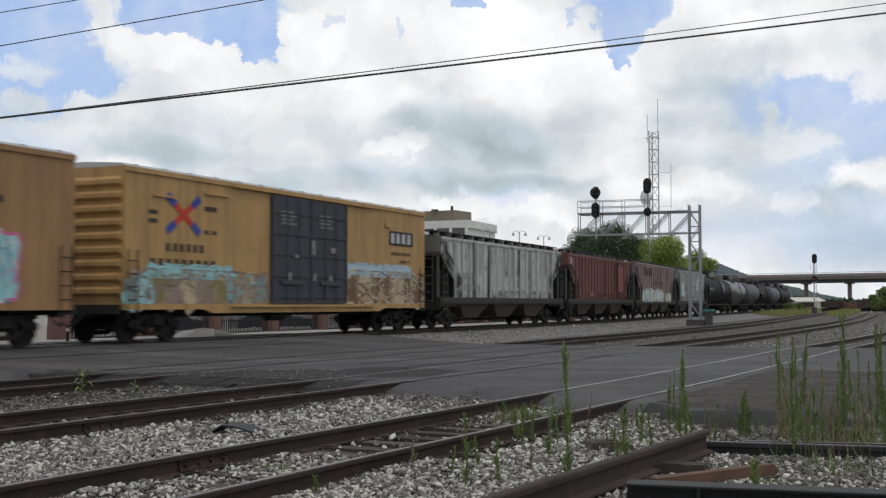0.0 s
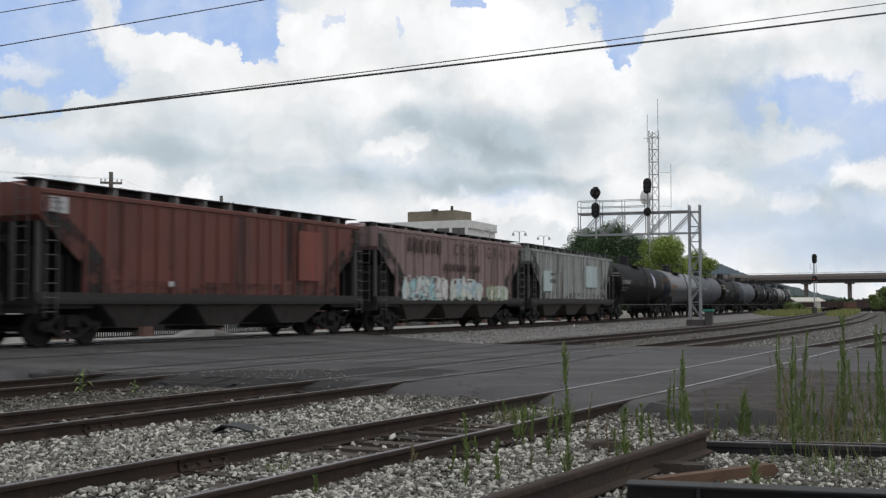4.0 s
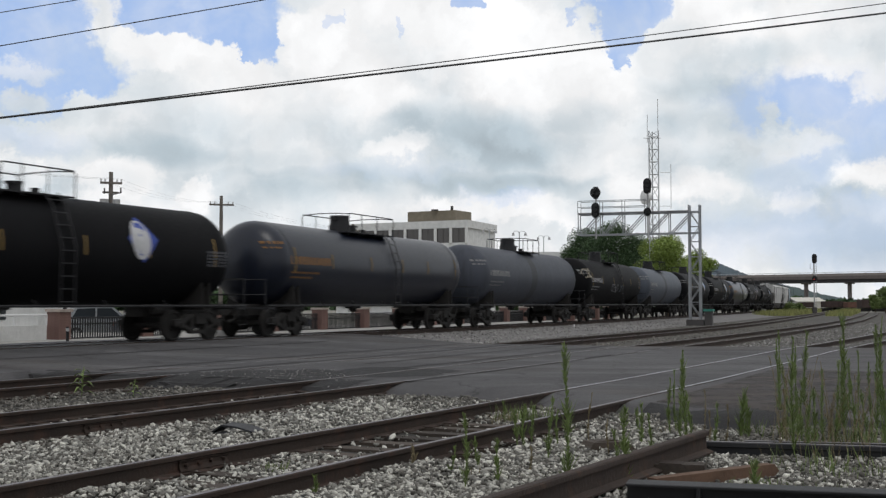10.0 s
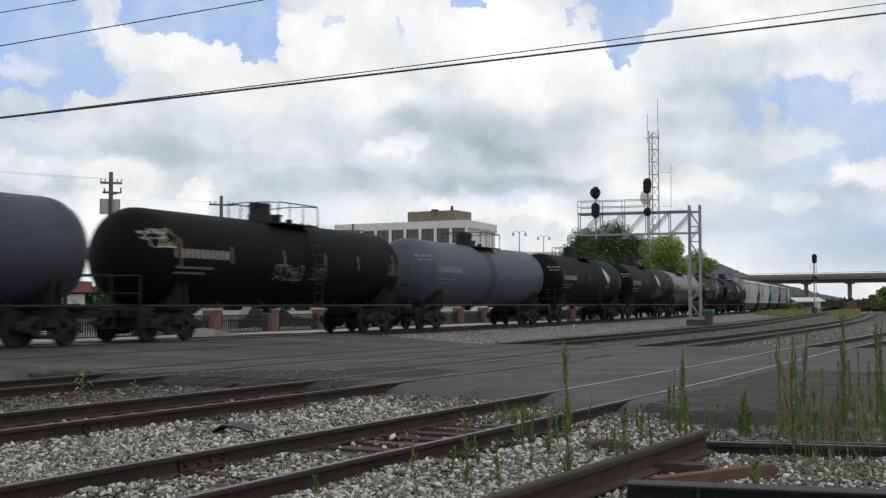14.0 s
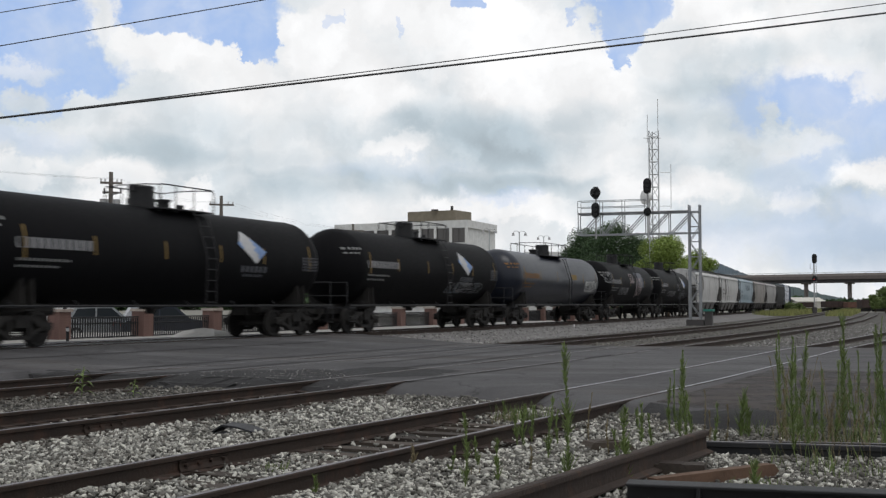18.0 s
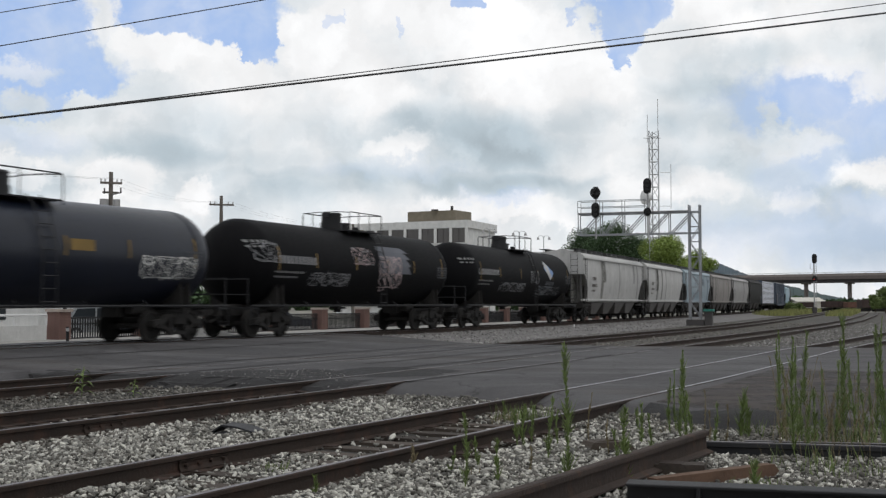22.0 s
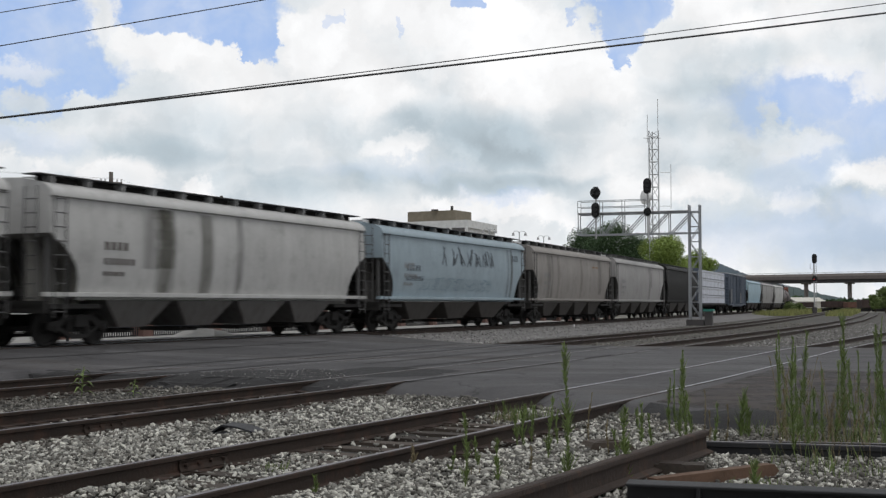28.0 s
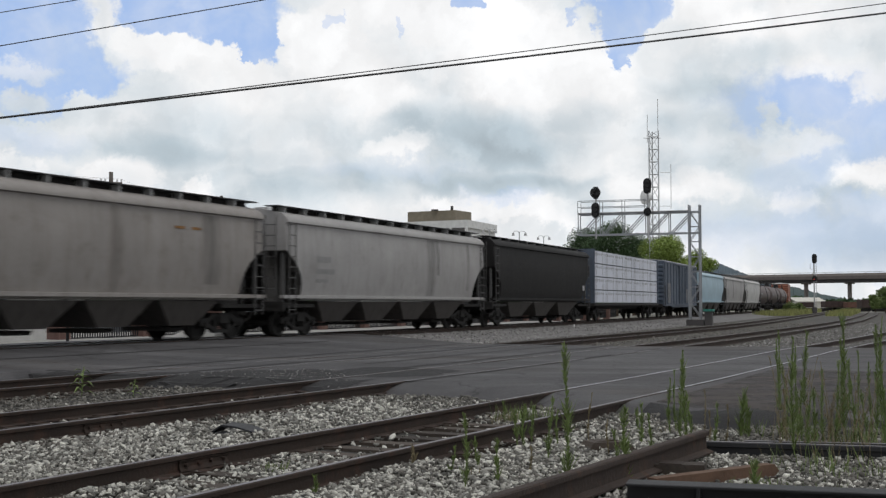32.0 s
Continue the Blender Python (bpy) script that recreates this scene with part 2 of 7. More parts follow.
def grime(name, col, strength, cut=(0.35, 0.75), edge=True, stretch=(3.0, 3.0, 0.22)):
    """Thin dirt that lets the paint show through: ragged runs, fading towards the sides of its sheet."""
    m = bpy.data.materials.new(name)
    m.use_nodes = True
    q = Nodes(m.node_tree)
    tc = q.n("ShaderNodeTexCoord")
    runs = q.noise(q.vec("MULTIPLY", tc.outputs["Object"], stretch), 1.5, 6.0, 0.68)
    a = q.ramp(runs, cut[0], cut[1], 0.0, strength)
    if edge:
        x = q.n("ShaderNodeSeparateXYZ", ins={0: tc.outputs["Generated"]}).outputs[0]
        mid = q.math("SUBTRACT", 1.0, q.math("ABSOLUTE", q.math("SUBTRACT", q.math("MULTIPLY", x, 2.0), 1.0)))
        a = q.math("MULTIPLY", a, q.ramp(mid, 0.0, 0.8))
    p = q.n("ShaderNodeBsdfPrincipled", ins={"Base Color": (*col, 1), "Roughness": 0.85, "Alpha": a})
    q.n("ShaderNodeOutputMaterial", ins={"Surface": p.outputs[0]})
    MAT[name] = m


# ---- shapes ----
class Shape:
    """Collects faces; becomes one mesh."""

    def __init__(self):
        self.v, self.f = [], []

    def poly(self, pts):
        i = len(self.v)
        self.v += [tuple(p) for p in pts]
        self.f.append(tuple(range(i, i + len(pts))))
        return self

    def box(self, x0, x1, y0, y1, z0, z1):
        i = len(self.v)
        self.v += [(x, y, z) for x in (x0, x1) for y in (y0, y1) for z in (z0, z1)]
        self.f += [tuple(i + k for k in f) for f in ((0, 1, 3, 2), (4, 6, 7, 5), (0, 4, 5, 1), (2, 3, 7, 6), (0, 2, 6, 4), (1, 5, 7, 3))]
        return self

    def prism(self, outline, a, b, axis="y"):
        """An outline (two coordinates) pushed along an axis from a to b."""
        n, i = len(outline), len(self.v)
        put = {"y": lambda p, w: (p[0], w, p[1]), "x": lambda p, w: (w, p[0], p[1]), "z": lambda p, w: (p[0], p[1], w)}[axis]
        self.v += [put(p, a) for p in outline] + [put(p, b) for p in outline]
        self.f += [tuple(i + k for k in range(n)), tuple(i + n + k for k in reversed(range(n)))]
        self.f += [(i + k, i + n + k, i + n + (k + 1) % n, i + (k + 1) % n) for k in range(n)]
        return self

    def tube(self, p, q, r, n=8, r2=None):
        p, q = Vector(p), Vector(q)
        d = (q - p).normalized()
        a = d.orthogonal().normalized()
        b = d.cross(a)
        i = len(self.v)
        r2 = r if r2 is None else r2
        ring = [(math.cos(2 * math.pi * k / n), math.sin(2 * math.pi * k / n)) for k in range(n)]
        self.v += [tuple(p + (a * c + b * s) * r) for c, s in ring] + [tuple(q + (a * c + b * s) * r2) for c, s in ring]
        self.f += [(i + k, i + (k + 1) % n, i + n + (k + 1) % n, i + n + k) for k in range(n)]
        self.f += [tuple(i + k for k in reversed(range(n))), tuple(i + n + k for k in range(n))]
        return self

    def beam(self, p, q, w, h=None):
        """A square bar between two points."""
        h = h or w
        p, q = Vector(p), Vector(q)
        d = (q - p).normalized()
        up = Vector((0, 0, 1)) if abs(d.z) < 0.9 else Vector((1, 0, 0))
        a = d.cross(up).normalized() * w / 2
        b = a.cross(d).normalized() * h / 2
        i = len(self.v)
        self.v += [tuple(c + u * a + w_ * b) for c in (p, q) for u, w_ in ((-1, -1), (1, -1), (1, 1), (-1, 1))]
        self.f += [tuple(i + k for k in f) for f in ((0, 1, 2, 3), (4, 7, 6, 5), (0, 4, 5, 1), (1, 5, 6, 2), (2, 6, 7, 3), (3, 7, 4, 0))]
        return self

    def line(self, pts, r, n=5):
        """One bent tube through the points."""
        pts = [Vector(p) for p in pts]
        rings, a = [], None
        for k, p in enumerate(pts):
            d = (pts[min(k + 1, len(pts) - 1)] - pts[max(k - 1, 0)]).normalized()
            a = d.orthogonal().normalized() if a is None else (a - d * a.dot(d)).normalized()
            b = d.cross(a)
            rings.append([p + (a * math.cos(2 * math.pi * j / n) + b * math.sin(2 * math.pi * j / n)) * r for j in range(n)])
        return self.loft(rings)

    def loft(self, rings, closed=True, cap=True):
        n, i = len(rings[0]), len(self.v)
        for ring in rings:
            self.v += [tuple(p) for p in ring]
        for r in range(len(rings) - 1):
            for k in range(n if closed else n - 1):
                a, b = i + r * n + k, i + r * n + (k + 1) % n
                self.f.append((a, b, b + n, a + n))
        if cap and closed:
            self.f += [tuple(i + k for k in reversed(range(n))), tuple(i + (len(rings) - 1) * n + k for k in range(n))]
        return self

    def mesh(self, name, material, smooth=False):
        me = bpy.data.meshes.new(name)
        me.from_pydata(self.v, [], self.f)
        bm = bmesh.new()
        bm.from_mesh(me)
        bmesh.ops.recalc_face_normals(bm, faces=bm.faces)
        bm.to_mesh(me)
        bm.free()
        if smooth:
            me.polygons.foreach_set("use_smooth", [True] * len(me.polygons))
            me.set_sharp_from_angle(angle=radians(35))
        me.materials.append(MAT[material] if isinstance(material, str) else material)
        return me


def part(name, shape, material="", parent=None, label="", smooth=False, m=None, kind=""):
    """One mesh object; shape may also be a mesh that is shared."""
    me = shape if isinstance(shape, bpy.types.Mesh) else shape.mesh(name, material, smooth)
    ob = new(name, me)
    if parent:
        ob.parent = parent
    if m is not None:
        ob.matrix_basis = m
    return tagged(ob, label, kind=kind)


def thing(name, label, category, group="", m=None, kind=""):
    ob = new(name)
    ob.empty_display_size = 0.2
    if m is not None:
        ob.matrix_basis = m
    return tagged(ob, label, category, group, kind)


# ---- the line of the railway ----
NODE_S = [-420, -40, -20, 0, 20, 40, 60, 80, 190, 260, 400, 700]
NODE_H = [28.0, 28.0, 26.8, 25.65, 24.5, 22.75, 21.1, 20.45, 20.4, 13.0, 2.0, 0.0]
STEP = 0.5
S_ALL = np.arange(-420, 700, STEP)
HEAD = np.radians(np.convolve(np.pad(np.interp(S_ALL, NODE_S, NODE_H), 12, "edge"), np.ones(25) / 25, "valid"))
_x, _y = np.cumsum(np.sin(HEAD)) * STEP, np.cumsum(np.cos(HEAD)) * STEP
_i0 = int(np.argmin(abs(S_ALL)))
X_ALL, Y_ALL = _x - _x[_i0] - 11.973, _y - _y[_i0] + 28.977
RAIL_Z = 0.23  # top of the main line's rails


def on_line(s, lat=0.0, z=0.0):
    """A place s metres along the main line and lat metres to its right."""
    h = float(np.interp(s, S_ALL, HEAD))
    x, y = float(np.interp(s, S_ALL, X_ALL)), float(np.interp(s, S_ALL, Y_ALL))
    return Vector((x + lat * math.cos(h), y - lat * math.sin(h), z))


def head_at(s):
    return float(np.interp(s, S_ALL, HEAD))


def s_lat(x, y):
    i = int(np.argmin((X_ALL - x) ** 2 + (Y_ALL - y) ** 2))
    h = HEAD[i]
    return float(S_ALL[i]), float((x - X_ALL[i]) * math.cos(h) - (y - Y_ALL[i]) * math.sin(h))


def level(s, lat):
    """Height of the ground: ballast and earth."""
    if lat < -2.4:
        return max(0.05 - (-lat - 2.4) * 0.02, -0.5)
    if lat < 2.2:
        return RAIL_Z - 0.17
    if lat < 5.0:
        return (RAIL_Z - 0.17) + (lat - 2.2) / 2.8 * (-0.17 - RAIL_Z + 0.17)
    return -0.17


def road_level(lat):
    return float(np.interp(lat, [-6, -1.2, 1.6, 7.0, 40], [0.10, RAIL_Z - 0.02, RAIL_Z - 0.025, 0.0, -0.005]))


# ---- ground ----
def build_ground():
    """One sheet from under the railway to the horizon."""
    xs = np.unique(np.concatenate([np.linspace(-60, 120, 91), np.linspace(-4500, -60, 9), np.linspace(120, 4500, 9)]))
    ys = np.unique(np.concatenate([np.linspace(-20, 260, 141), np.linspace(-1500, -20, 6), np.linspace(260, 4800, 12)]))
    sh = Shape()
    for y in ys:
        for x in xs:
            near = -40 < x < 100 and -20 < y < 240
            if near:
                s, lat = s_lat(x, y)
                z = level(s, lat) - 0.06 + 0.012 * noise.noise((x * 0.7, y * 0.7, 0))
            else:
                z = -0.5
            sh.v.append((x, y, z))
    n = len(xs)
    sh.f = [(j * n + i, j * n + i + 1, (j + 1) * n + i + 1, (j + 1) * n + i) for j in range(len(ys) - 1) for i in range(n - 1)]
    tagged(part("ground", sh, "dirt", smooth=True), "grey-brown gravelly earth with weeds beside the tracks", "ground", kind="structure")


def strip(name, lats, s0, s1, zf, material, ds=1.0, thick=0.0):
    """A sheet along the line: lats is a list of right offsets, zf gives the height."""
    sh = Shape()
    ss = np.arange(s0, s1 + 0.01, ds)
    for s in ss:
        for k, l in enumerate(lats):
            sh.v.append(tuple(on_line(s, l, zf(s, l))))
    n = len(lats)
    sh.f = [(j * n + i, j * n + i + 1, (j + 1) * n + i + 1, (j + 1) * n + i) for j in range(len(ss) - 1) for i in range(n - 1)]
    return part(name, sh, material, smooth=True)


def build_ballast():
    lump = lambda s, l: 0.03 * noise.noise((s * 1.7, l * 1.7, 3.0)) + 0.015 * noise.noise((s * 5, l * 5, 1.0))
    ob = strip("ballast_main", [-3.4, -2.4, -1.6, -0.8, 0, 0.8, 1.6, 2.2, 2.8, 3.6, 4.4, 5.2, 5.8], 15, 330, lambda s, l: level(s, l) + lump(s, l), "ballast_main", 0.8)
    tagged(ob, "grey crushed-stone ballast bed of the main line", "ballast", kind="structure")
    ob = strip("ballast_yard", [5.8, 6.6, 7.4, 8.2, 9.0, 10, 11, 12, 12.6, 13.3, 14, 15, 16, 17, 17.8, 18.6, 19.6, 21, 24], 16.5, 200,
               lambda s, l: -0.165 + lump(s, l), "ballast", 0.8)
    tagged(ob, "grey-brown stone ballast between the yard tracks", "ballast", kind="structure")
    ob = strip("ballast_front", list(np.arange(6.2, 27.0, 0.35)), -34, -2.0, lambda s, l: -0.175 + lump(s, l) * 1.3 - 0.012, "ballast_gap_shade", 0.35)
    tagged(ob, "pale grey stone ballast round the near tracks", "ballast", kind="structure")
    ob = strip("gravel_verge", [-3.4, -5, -7, -9, -12], -60, 60, lambda s, l: 0.09 + lump(s, l), "pale_gravel", 1.2)
    tagged(ob, "pale sunlit gravel strip behind the main line", "gravel", kind="structure")


def road_edge(lat):
    return float(np.interp(lat, [6.3, 15, 17.7, 20.1, 22.5, 30, 60], [-3.9, -3.6, -5.0, -6.6, -6.2, -6.5, -8]))


def road_a(l):
    return road_edge(l) + 0.25 * noise.noise((l * 1.1, 0.5, 2)) + 0.1 * noise.noise((l * 3.1, 0.5, 4))


def road_z(s, l):
    """Height of the asphalt, with its rounded lip."""
    off = max(s - road_a(l), 0.0)
    z = road_level(l) - 0.002 + 0.012 * noise.noise((s * 0.35, l * 0.35, 5)) - (0.19 + road_level(l)) * (max(0.0, 1 - off / 1.02) ** 2.2)
    return z + (0.009 * noise.noise((s * 2.5, l * 2.5, 8)) if off < 1.1 else 0.0)


def build_road():
    lats = [-3.4, -2.4, -1.2, -0.5, 0, 0.5, 1.6, 2.4, 3.2, 4, 4.8, 5.6, *np.arange(6.3, 24, 0.3), 25, 30, 40, 60]
    sh = Shape()
    cols = 41
    top = []
    for l in lats:
        row = []
        for k in range(cols):
            a = road_a(l)
            b = float(np.interp(l, [-3.4, 1.6, 8, 13, 17, 60], [19.0, 18.2, 15.6, 15.8, 17.4, 19]))
            off = k * 0.17 if k < 7 else 1.02 + (b - a - 1.02) * (k - 6) / (cols - 7)
            s = a + off
            z = road_z(s, l) - (0.05 if k == cols - 1 else 0)
            row.append(len(sh.v))
            sh.v.append(tuple(on_line(s, l, z)))
        top.append(row)
    for j in range(len(lats) - 1):
        for k in range(cols - 1):
            sh.f.append((top[j][k], top[j][k + 1], top[j + 1][k + 1], top[j + 1][k]))
    for row_k in (0, cols - 1):  # broken edge down to the ballast
        for j in range(len(lats) - 1):
            a, b = top[j][row_k], top[j + 1][row_k]
            i = len(sh.v)
            sh.v += [(sh.v[a][0], sh.v[a][1], sh.v[a][2] - 0.2), (sh.v[b][0], sh.v[b][1], sh.v[b][2] - 0.2)]
            sh.f.append((a, b, i + 1, i))
    road = tagged(part("road", sh, "asphalt", smooth=True), "worn dark grey asphalt road over the level crossing", "road", kind="structure")
    sh = Shape()
    ss = np.arange(-60, -3.0, 0.6)
    ls = [-3.4, -1.2, 0, 1.6, 2.4, 3.4, 4.4, 5.4, 6.1, 6.35]
    for s in ss:
        for k, l in enumerate(ls):
            l2 = l + (0.12 * noise.noise((s * 1.3, 0, 9)) if k == len(ls) - 1 else 0)
            sh.v.append(tuple(on_line(s, l2, road_level(l) - 0.006 + 0.01 * noise.noise((s * 0.35, l * 0.35, 5)) - (0.19 if k == len(ls) - 1 else 0))))
    n = len(ls)
    sh.f = [(j * n + i, j * n + i + 1, (j + 1) * n + i + 1, (j + 1) * n + i) for j in range(len(ss) - 1) for i in range(n - 1)]
    tagged(part("road_side", sh, "asphalt", smooth=True), "dark grey asphalt lane along the main line", "road", kind="structure")
    # seams and patches in the asphalt
    for lat, s0, s1, w in ((6.95, -2.5, 15.0, 0.09), (8.75, -2.0, 14.8, 0.07), (11.9, -2.8, 15.2, 0.09), (14.0, -2.8, 15.4, 0.08), (10.4, 2.0, 15.0, 0.05), (3.6, -3.0, 12.0, 0.06)):
        ob = strip("seam", [lat - w, lat + w], s0, s1, lambda s, l: road_level(l) + 0.005 + 0.012 * noise.noise((s * 0.35, l * 0.35, 5)), "patch", 0.4)
        ob.parent = road
    # dark strip on the near lip: crumbled asphalt plus its shadow as colour
    sh = Shape()
    ls = np.arange(18.9, 27, 0.25)
    for l in ls:
        for k in range(5):
            s = road_a(l) + 0.02 + k * (0.17 + 0.16 * noise.noise((l * 1.3, 0.3, 6)) + 0.08 * noise.noise((l * 5.0, 0.3, 7)))
            sh.v.append(tuple(on_line(s, l, road_z(s, l) + 0.012)))
    sh.f = [(j * 5 + k, j * 5 + k + 1, (j + 1) * 5 + k + 1, (j + 1) * 5 + k) for j in range(len(ls) - 1) for k in range(4)]
    dust, ls3 = Shape(), np.arange(18.95, 30, 0.35)
    for l in ls3:
        for k in range(13):
            a = road_a(l) + 0.02 + k * 0.85
            dust.v.append(tuple(on_line(a, l, road_z(a, l) + 0.006)))
    dust.f = [(j * 13 + k, j * 13 + k + 1, (j + 1) * 13 + k + 1, (j + 1) * 13 + k) for j in range(len(ls3) - 1) for k in range(12)]
    grime("road_dust", (0.046, 0.036, 0.031), 0.9, (0.30, 0.62), False, (0.35, 0.35, 1.0))
    part("dusty_strip", dust, "road_dust", road, "brown dust lying on the asphalt")
    rim, ls2 = Shape(), np.arange(6.4, 13.4, 0.22)
    for l in ls2:
        for k in range(6):
            a = road_a(l) + 0.02 + k * (0.20 + 0.10 * noise.noise((l * 1.1, 0.3, 21)) + 0.07 * noise.noise((l * 4.0, 0.3, 22)))
            rim.v.append(tuple(on_line(a, l, road_z(a, l) + 0.010)))
    rim.f = [(j * 6 + k, j * 6 + k + 1, (j + 1) * 6 + k + 1, (j + 1) * 6 + k) for j in range(len(ls2) - 1) for k in range(5)]
    part("crumbled_edge", rim, "patch", road, "dark crumbling edge of the asphalt")
    part("crumbled_edge", sh, "patch", road, "dark crumbling edge of the asphalt")
    # dark crumbled asphalt beside the side track, ragged outline
    for cx, cy, rx, ry, seed in ((-3.35, 21.6, 1.75, 2.4, 1), (-5.3, 21.7, 1.7, 1.5, 4), (-7.6, 22.3, 1.5, 1.1, 5), (-1.0, 23.2, 1.2, 1.6, 2), (-6.2, 20.8, 1.2, 1.2, 3)):
        sh = Shape()
        n = 48
        for f in (0.0, 0.25, 0.5, 0.75, 1.0):
            for k in range(n):
                a = 2 * math.pi * k / n
                w = f * (1 + 0.28 * noise.noise((math.cos(a) * 1.6, math.sin(a) * 1.6, seed)) + 0.16 * noise.noise((math.cos(a) * 6, math.sin(a) * 6, seed + 3)))
                x, y = cx + rx * w * math.cos(a), cy + ry * w * math.sin(a)
                s, l = s_lat(x, y)
                sh.v.append((x, y, road_z(s, l) + 0.008 - 0.004 * f))
        sh.f = [(j * n + k, j * n + (k + 1) % n, (j + 1) * n + (k + 1) % n, (j + 1) * n + k) for j in range(4) for k in range(n)]
        ob = part("patch", sh, "patch", road)


# ---- tracks ----
RAIL_OUT = [(-0.07, 0), (0.07, 0), (0.07, 0.012), (0.012, 0.03), (0.009, 0.125), (0.036, 0.135), (0.036, 0.165), (0.026, 0.172),
            (-0.026, 0.172), (-0.036, 0.165), (-0.036, 0.135), (-0.009, 0.125), (-0.012, 0.03), (-0.07, 0.012)]


def rail(parent, latf, s0, s1, top, material="rail_rust", ds=1.2, crown="rail_dull"):
    rings, crown_sh = [], Shape()
    ss = np.linspace(s0, s1, max(2, int((s1 - s0) / ds)))
    rows = []
    for s in ss:
        lat = latf(s)
        rings.append([on_line(s, lat + a, top - 0.172 + b) for a, b in RAIL_OUT])
        rows.append([on_line(s, lat + a, top + 0.0015) for a in (-0.027, 0.027)])
    ob = part("rail", Shape().loft(rings), material, parent)
    dull = Shape()
    for s, a, b in zip(ss, rows, rows[1:]):
        (dull if s < -4.5 and crown == "rail_shine" and top < 0.1 else crown_sh).poly([a[0], a[1], b[1], b[0]])
    part("running_surface", crown_sh, crown, ob)
    if dull.f:
        part("running_surface", dull, "rail_dull", ob)
    return ob


def build_track(name, label, latf, s0, s1, top, ties, crown):
    t = thing(name, label, "railway track", "tracks", kind="structure")
    for d in (-0.7525, 0.7525):
        rail(t, lambda s, d=d: latf(s) + d, s0, s1, top, crown=crown)
    tie = Shape().box(-0.11, 0.11, -1.3, 1.3, -0.17, 0.0).mesh("tie", "tie_wood")
    plate = Shape().box(-0.09, 0.09, -0.17, 0.17, 0, 0.012).mesh("tie_plate", "rail_rust")
    spike = Shape().box(-0.012, 0.012, -0.02, 0.02, 0, 0.04).mesh("spike", "rail_rust")
    rng = random.Random(name)
    for a, b in ties:
        for s in np.arange(a, b, 0.53):
            p = on_line(s, latf(s), top - 0.172 + (0.012 if a < 0 else -0.006))
            m = Matrix.Translation(p) @ pose(0, 0, 0, 0, 0, 90 - math.degrees(head_at(s)) + rng.uniform(-2, 2))
            ob = part("tie", tie, parent=t, m=m)
            if a < 0:
                for d in (-0.7525, 0.7525):
                    pl = part("tie_plate", plate, parent=ob, m=pose(0, -d, 0))
    return t


LAT_C = lambda s: float(np.interp(s, [-40, 20, 60, 130, 300], [8.05, 8.6, 9.4, 9.6, 9.6]))
LAT_B = lambda s: float(np.interp(s, [-40, -10, 20, 42, 80, 130, 300], [13.0, 13.05, 13.4, 14.0, 15.6, 16.4, 16.4]))
LAT_R = lambda s: float(np.interp(s, [-30, -12, 0, 14, 24, 40, 80, 300], [17.4, 17.55, 17.9, 18.15, 18.75, 19.7, 23.0, 40]))


def build_tracks():
    build_track("main_track", "main line track with worn steel rails on wooden ties", lambda s: 0.0, -120, 320, RAIL_Z, [(18, 110)], "rail_shine")
    build_track("yard_track", "rusty side track beside the crossing", LAT_C, -34, 190, 0.004, [(-9, -3.4), (16, 50)], "rail_dull")
    build_track("yard_track", "rusty middle side track with joint bars", LAT_B, -34, 190, 0.004, [(-16, -3.4), (16, 50)], "rail_dull")
    build_track("yard_track", "near side track, rails with polished tops through the road", LAT_R, -30, 190, 0.004, [(-18, -3.6), (18, 50)], "rail_shine")


build_ground()
build_ballast()
build_road()
build_tracks()


# ---- freight cars: running gear ----
SHARED = {}


def shared(key, fn):
    if key not in SHARED:
        SHARED[key] = fn()
    return SHARED[key]


def wheel_mesh():
    sh = Shape()
    sh.tube((0, -0.9, 0), (0, 0.9, 0), 0.08, 8)
    for sy in (-1, 1):
        prof = [(0.70, 0.48), (0.73, 0.485), (0.735, 0.455), (0.82, 0.45), (0.83, 0.38), (0.79, 0.36), (0.78, 0.16), (0.84, 0.13), (0.84, 0.05), (0.70, 0.05), (0.70, 0.14), (0.735, 0.36), (0.70, 0.40)]
        n = 20
        rings = [[(r * math.cos(2 * math.pi * k / n), sy * y, r * math.sin(2 * math.pi * k / n)) for y, r in prof] for k in range(n + 1)]
        sh.loft(rings, closed=True, cap=False)
        # cap with bolts on the axle's end
        sh.tube((0, sy * 0.86, 0), (0, sy * 1.16, 0), 0.10, 8)
        for k in range(3):
            a = 2 * math.pi * k / 3
            sh.tube((0.055 * math.cos(a), sy * 1.15, 0.055 * math.sin(a)), (0.055 * math.cos(a), sy * 1.185, 0.055 * math.sin(a)), 0.02, 6)
    return sh.mesh("wheelset", "truck_iron", True)


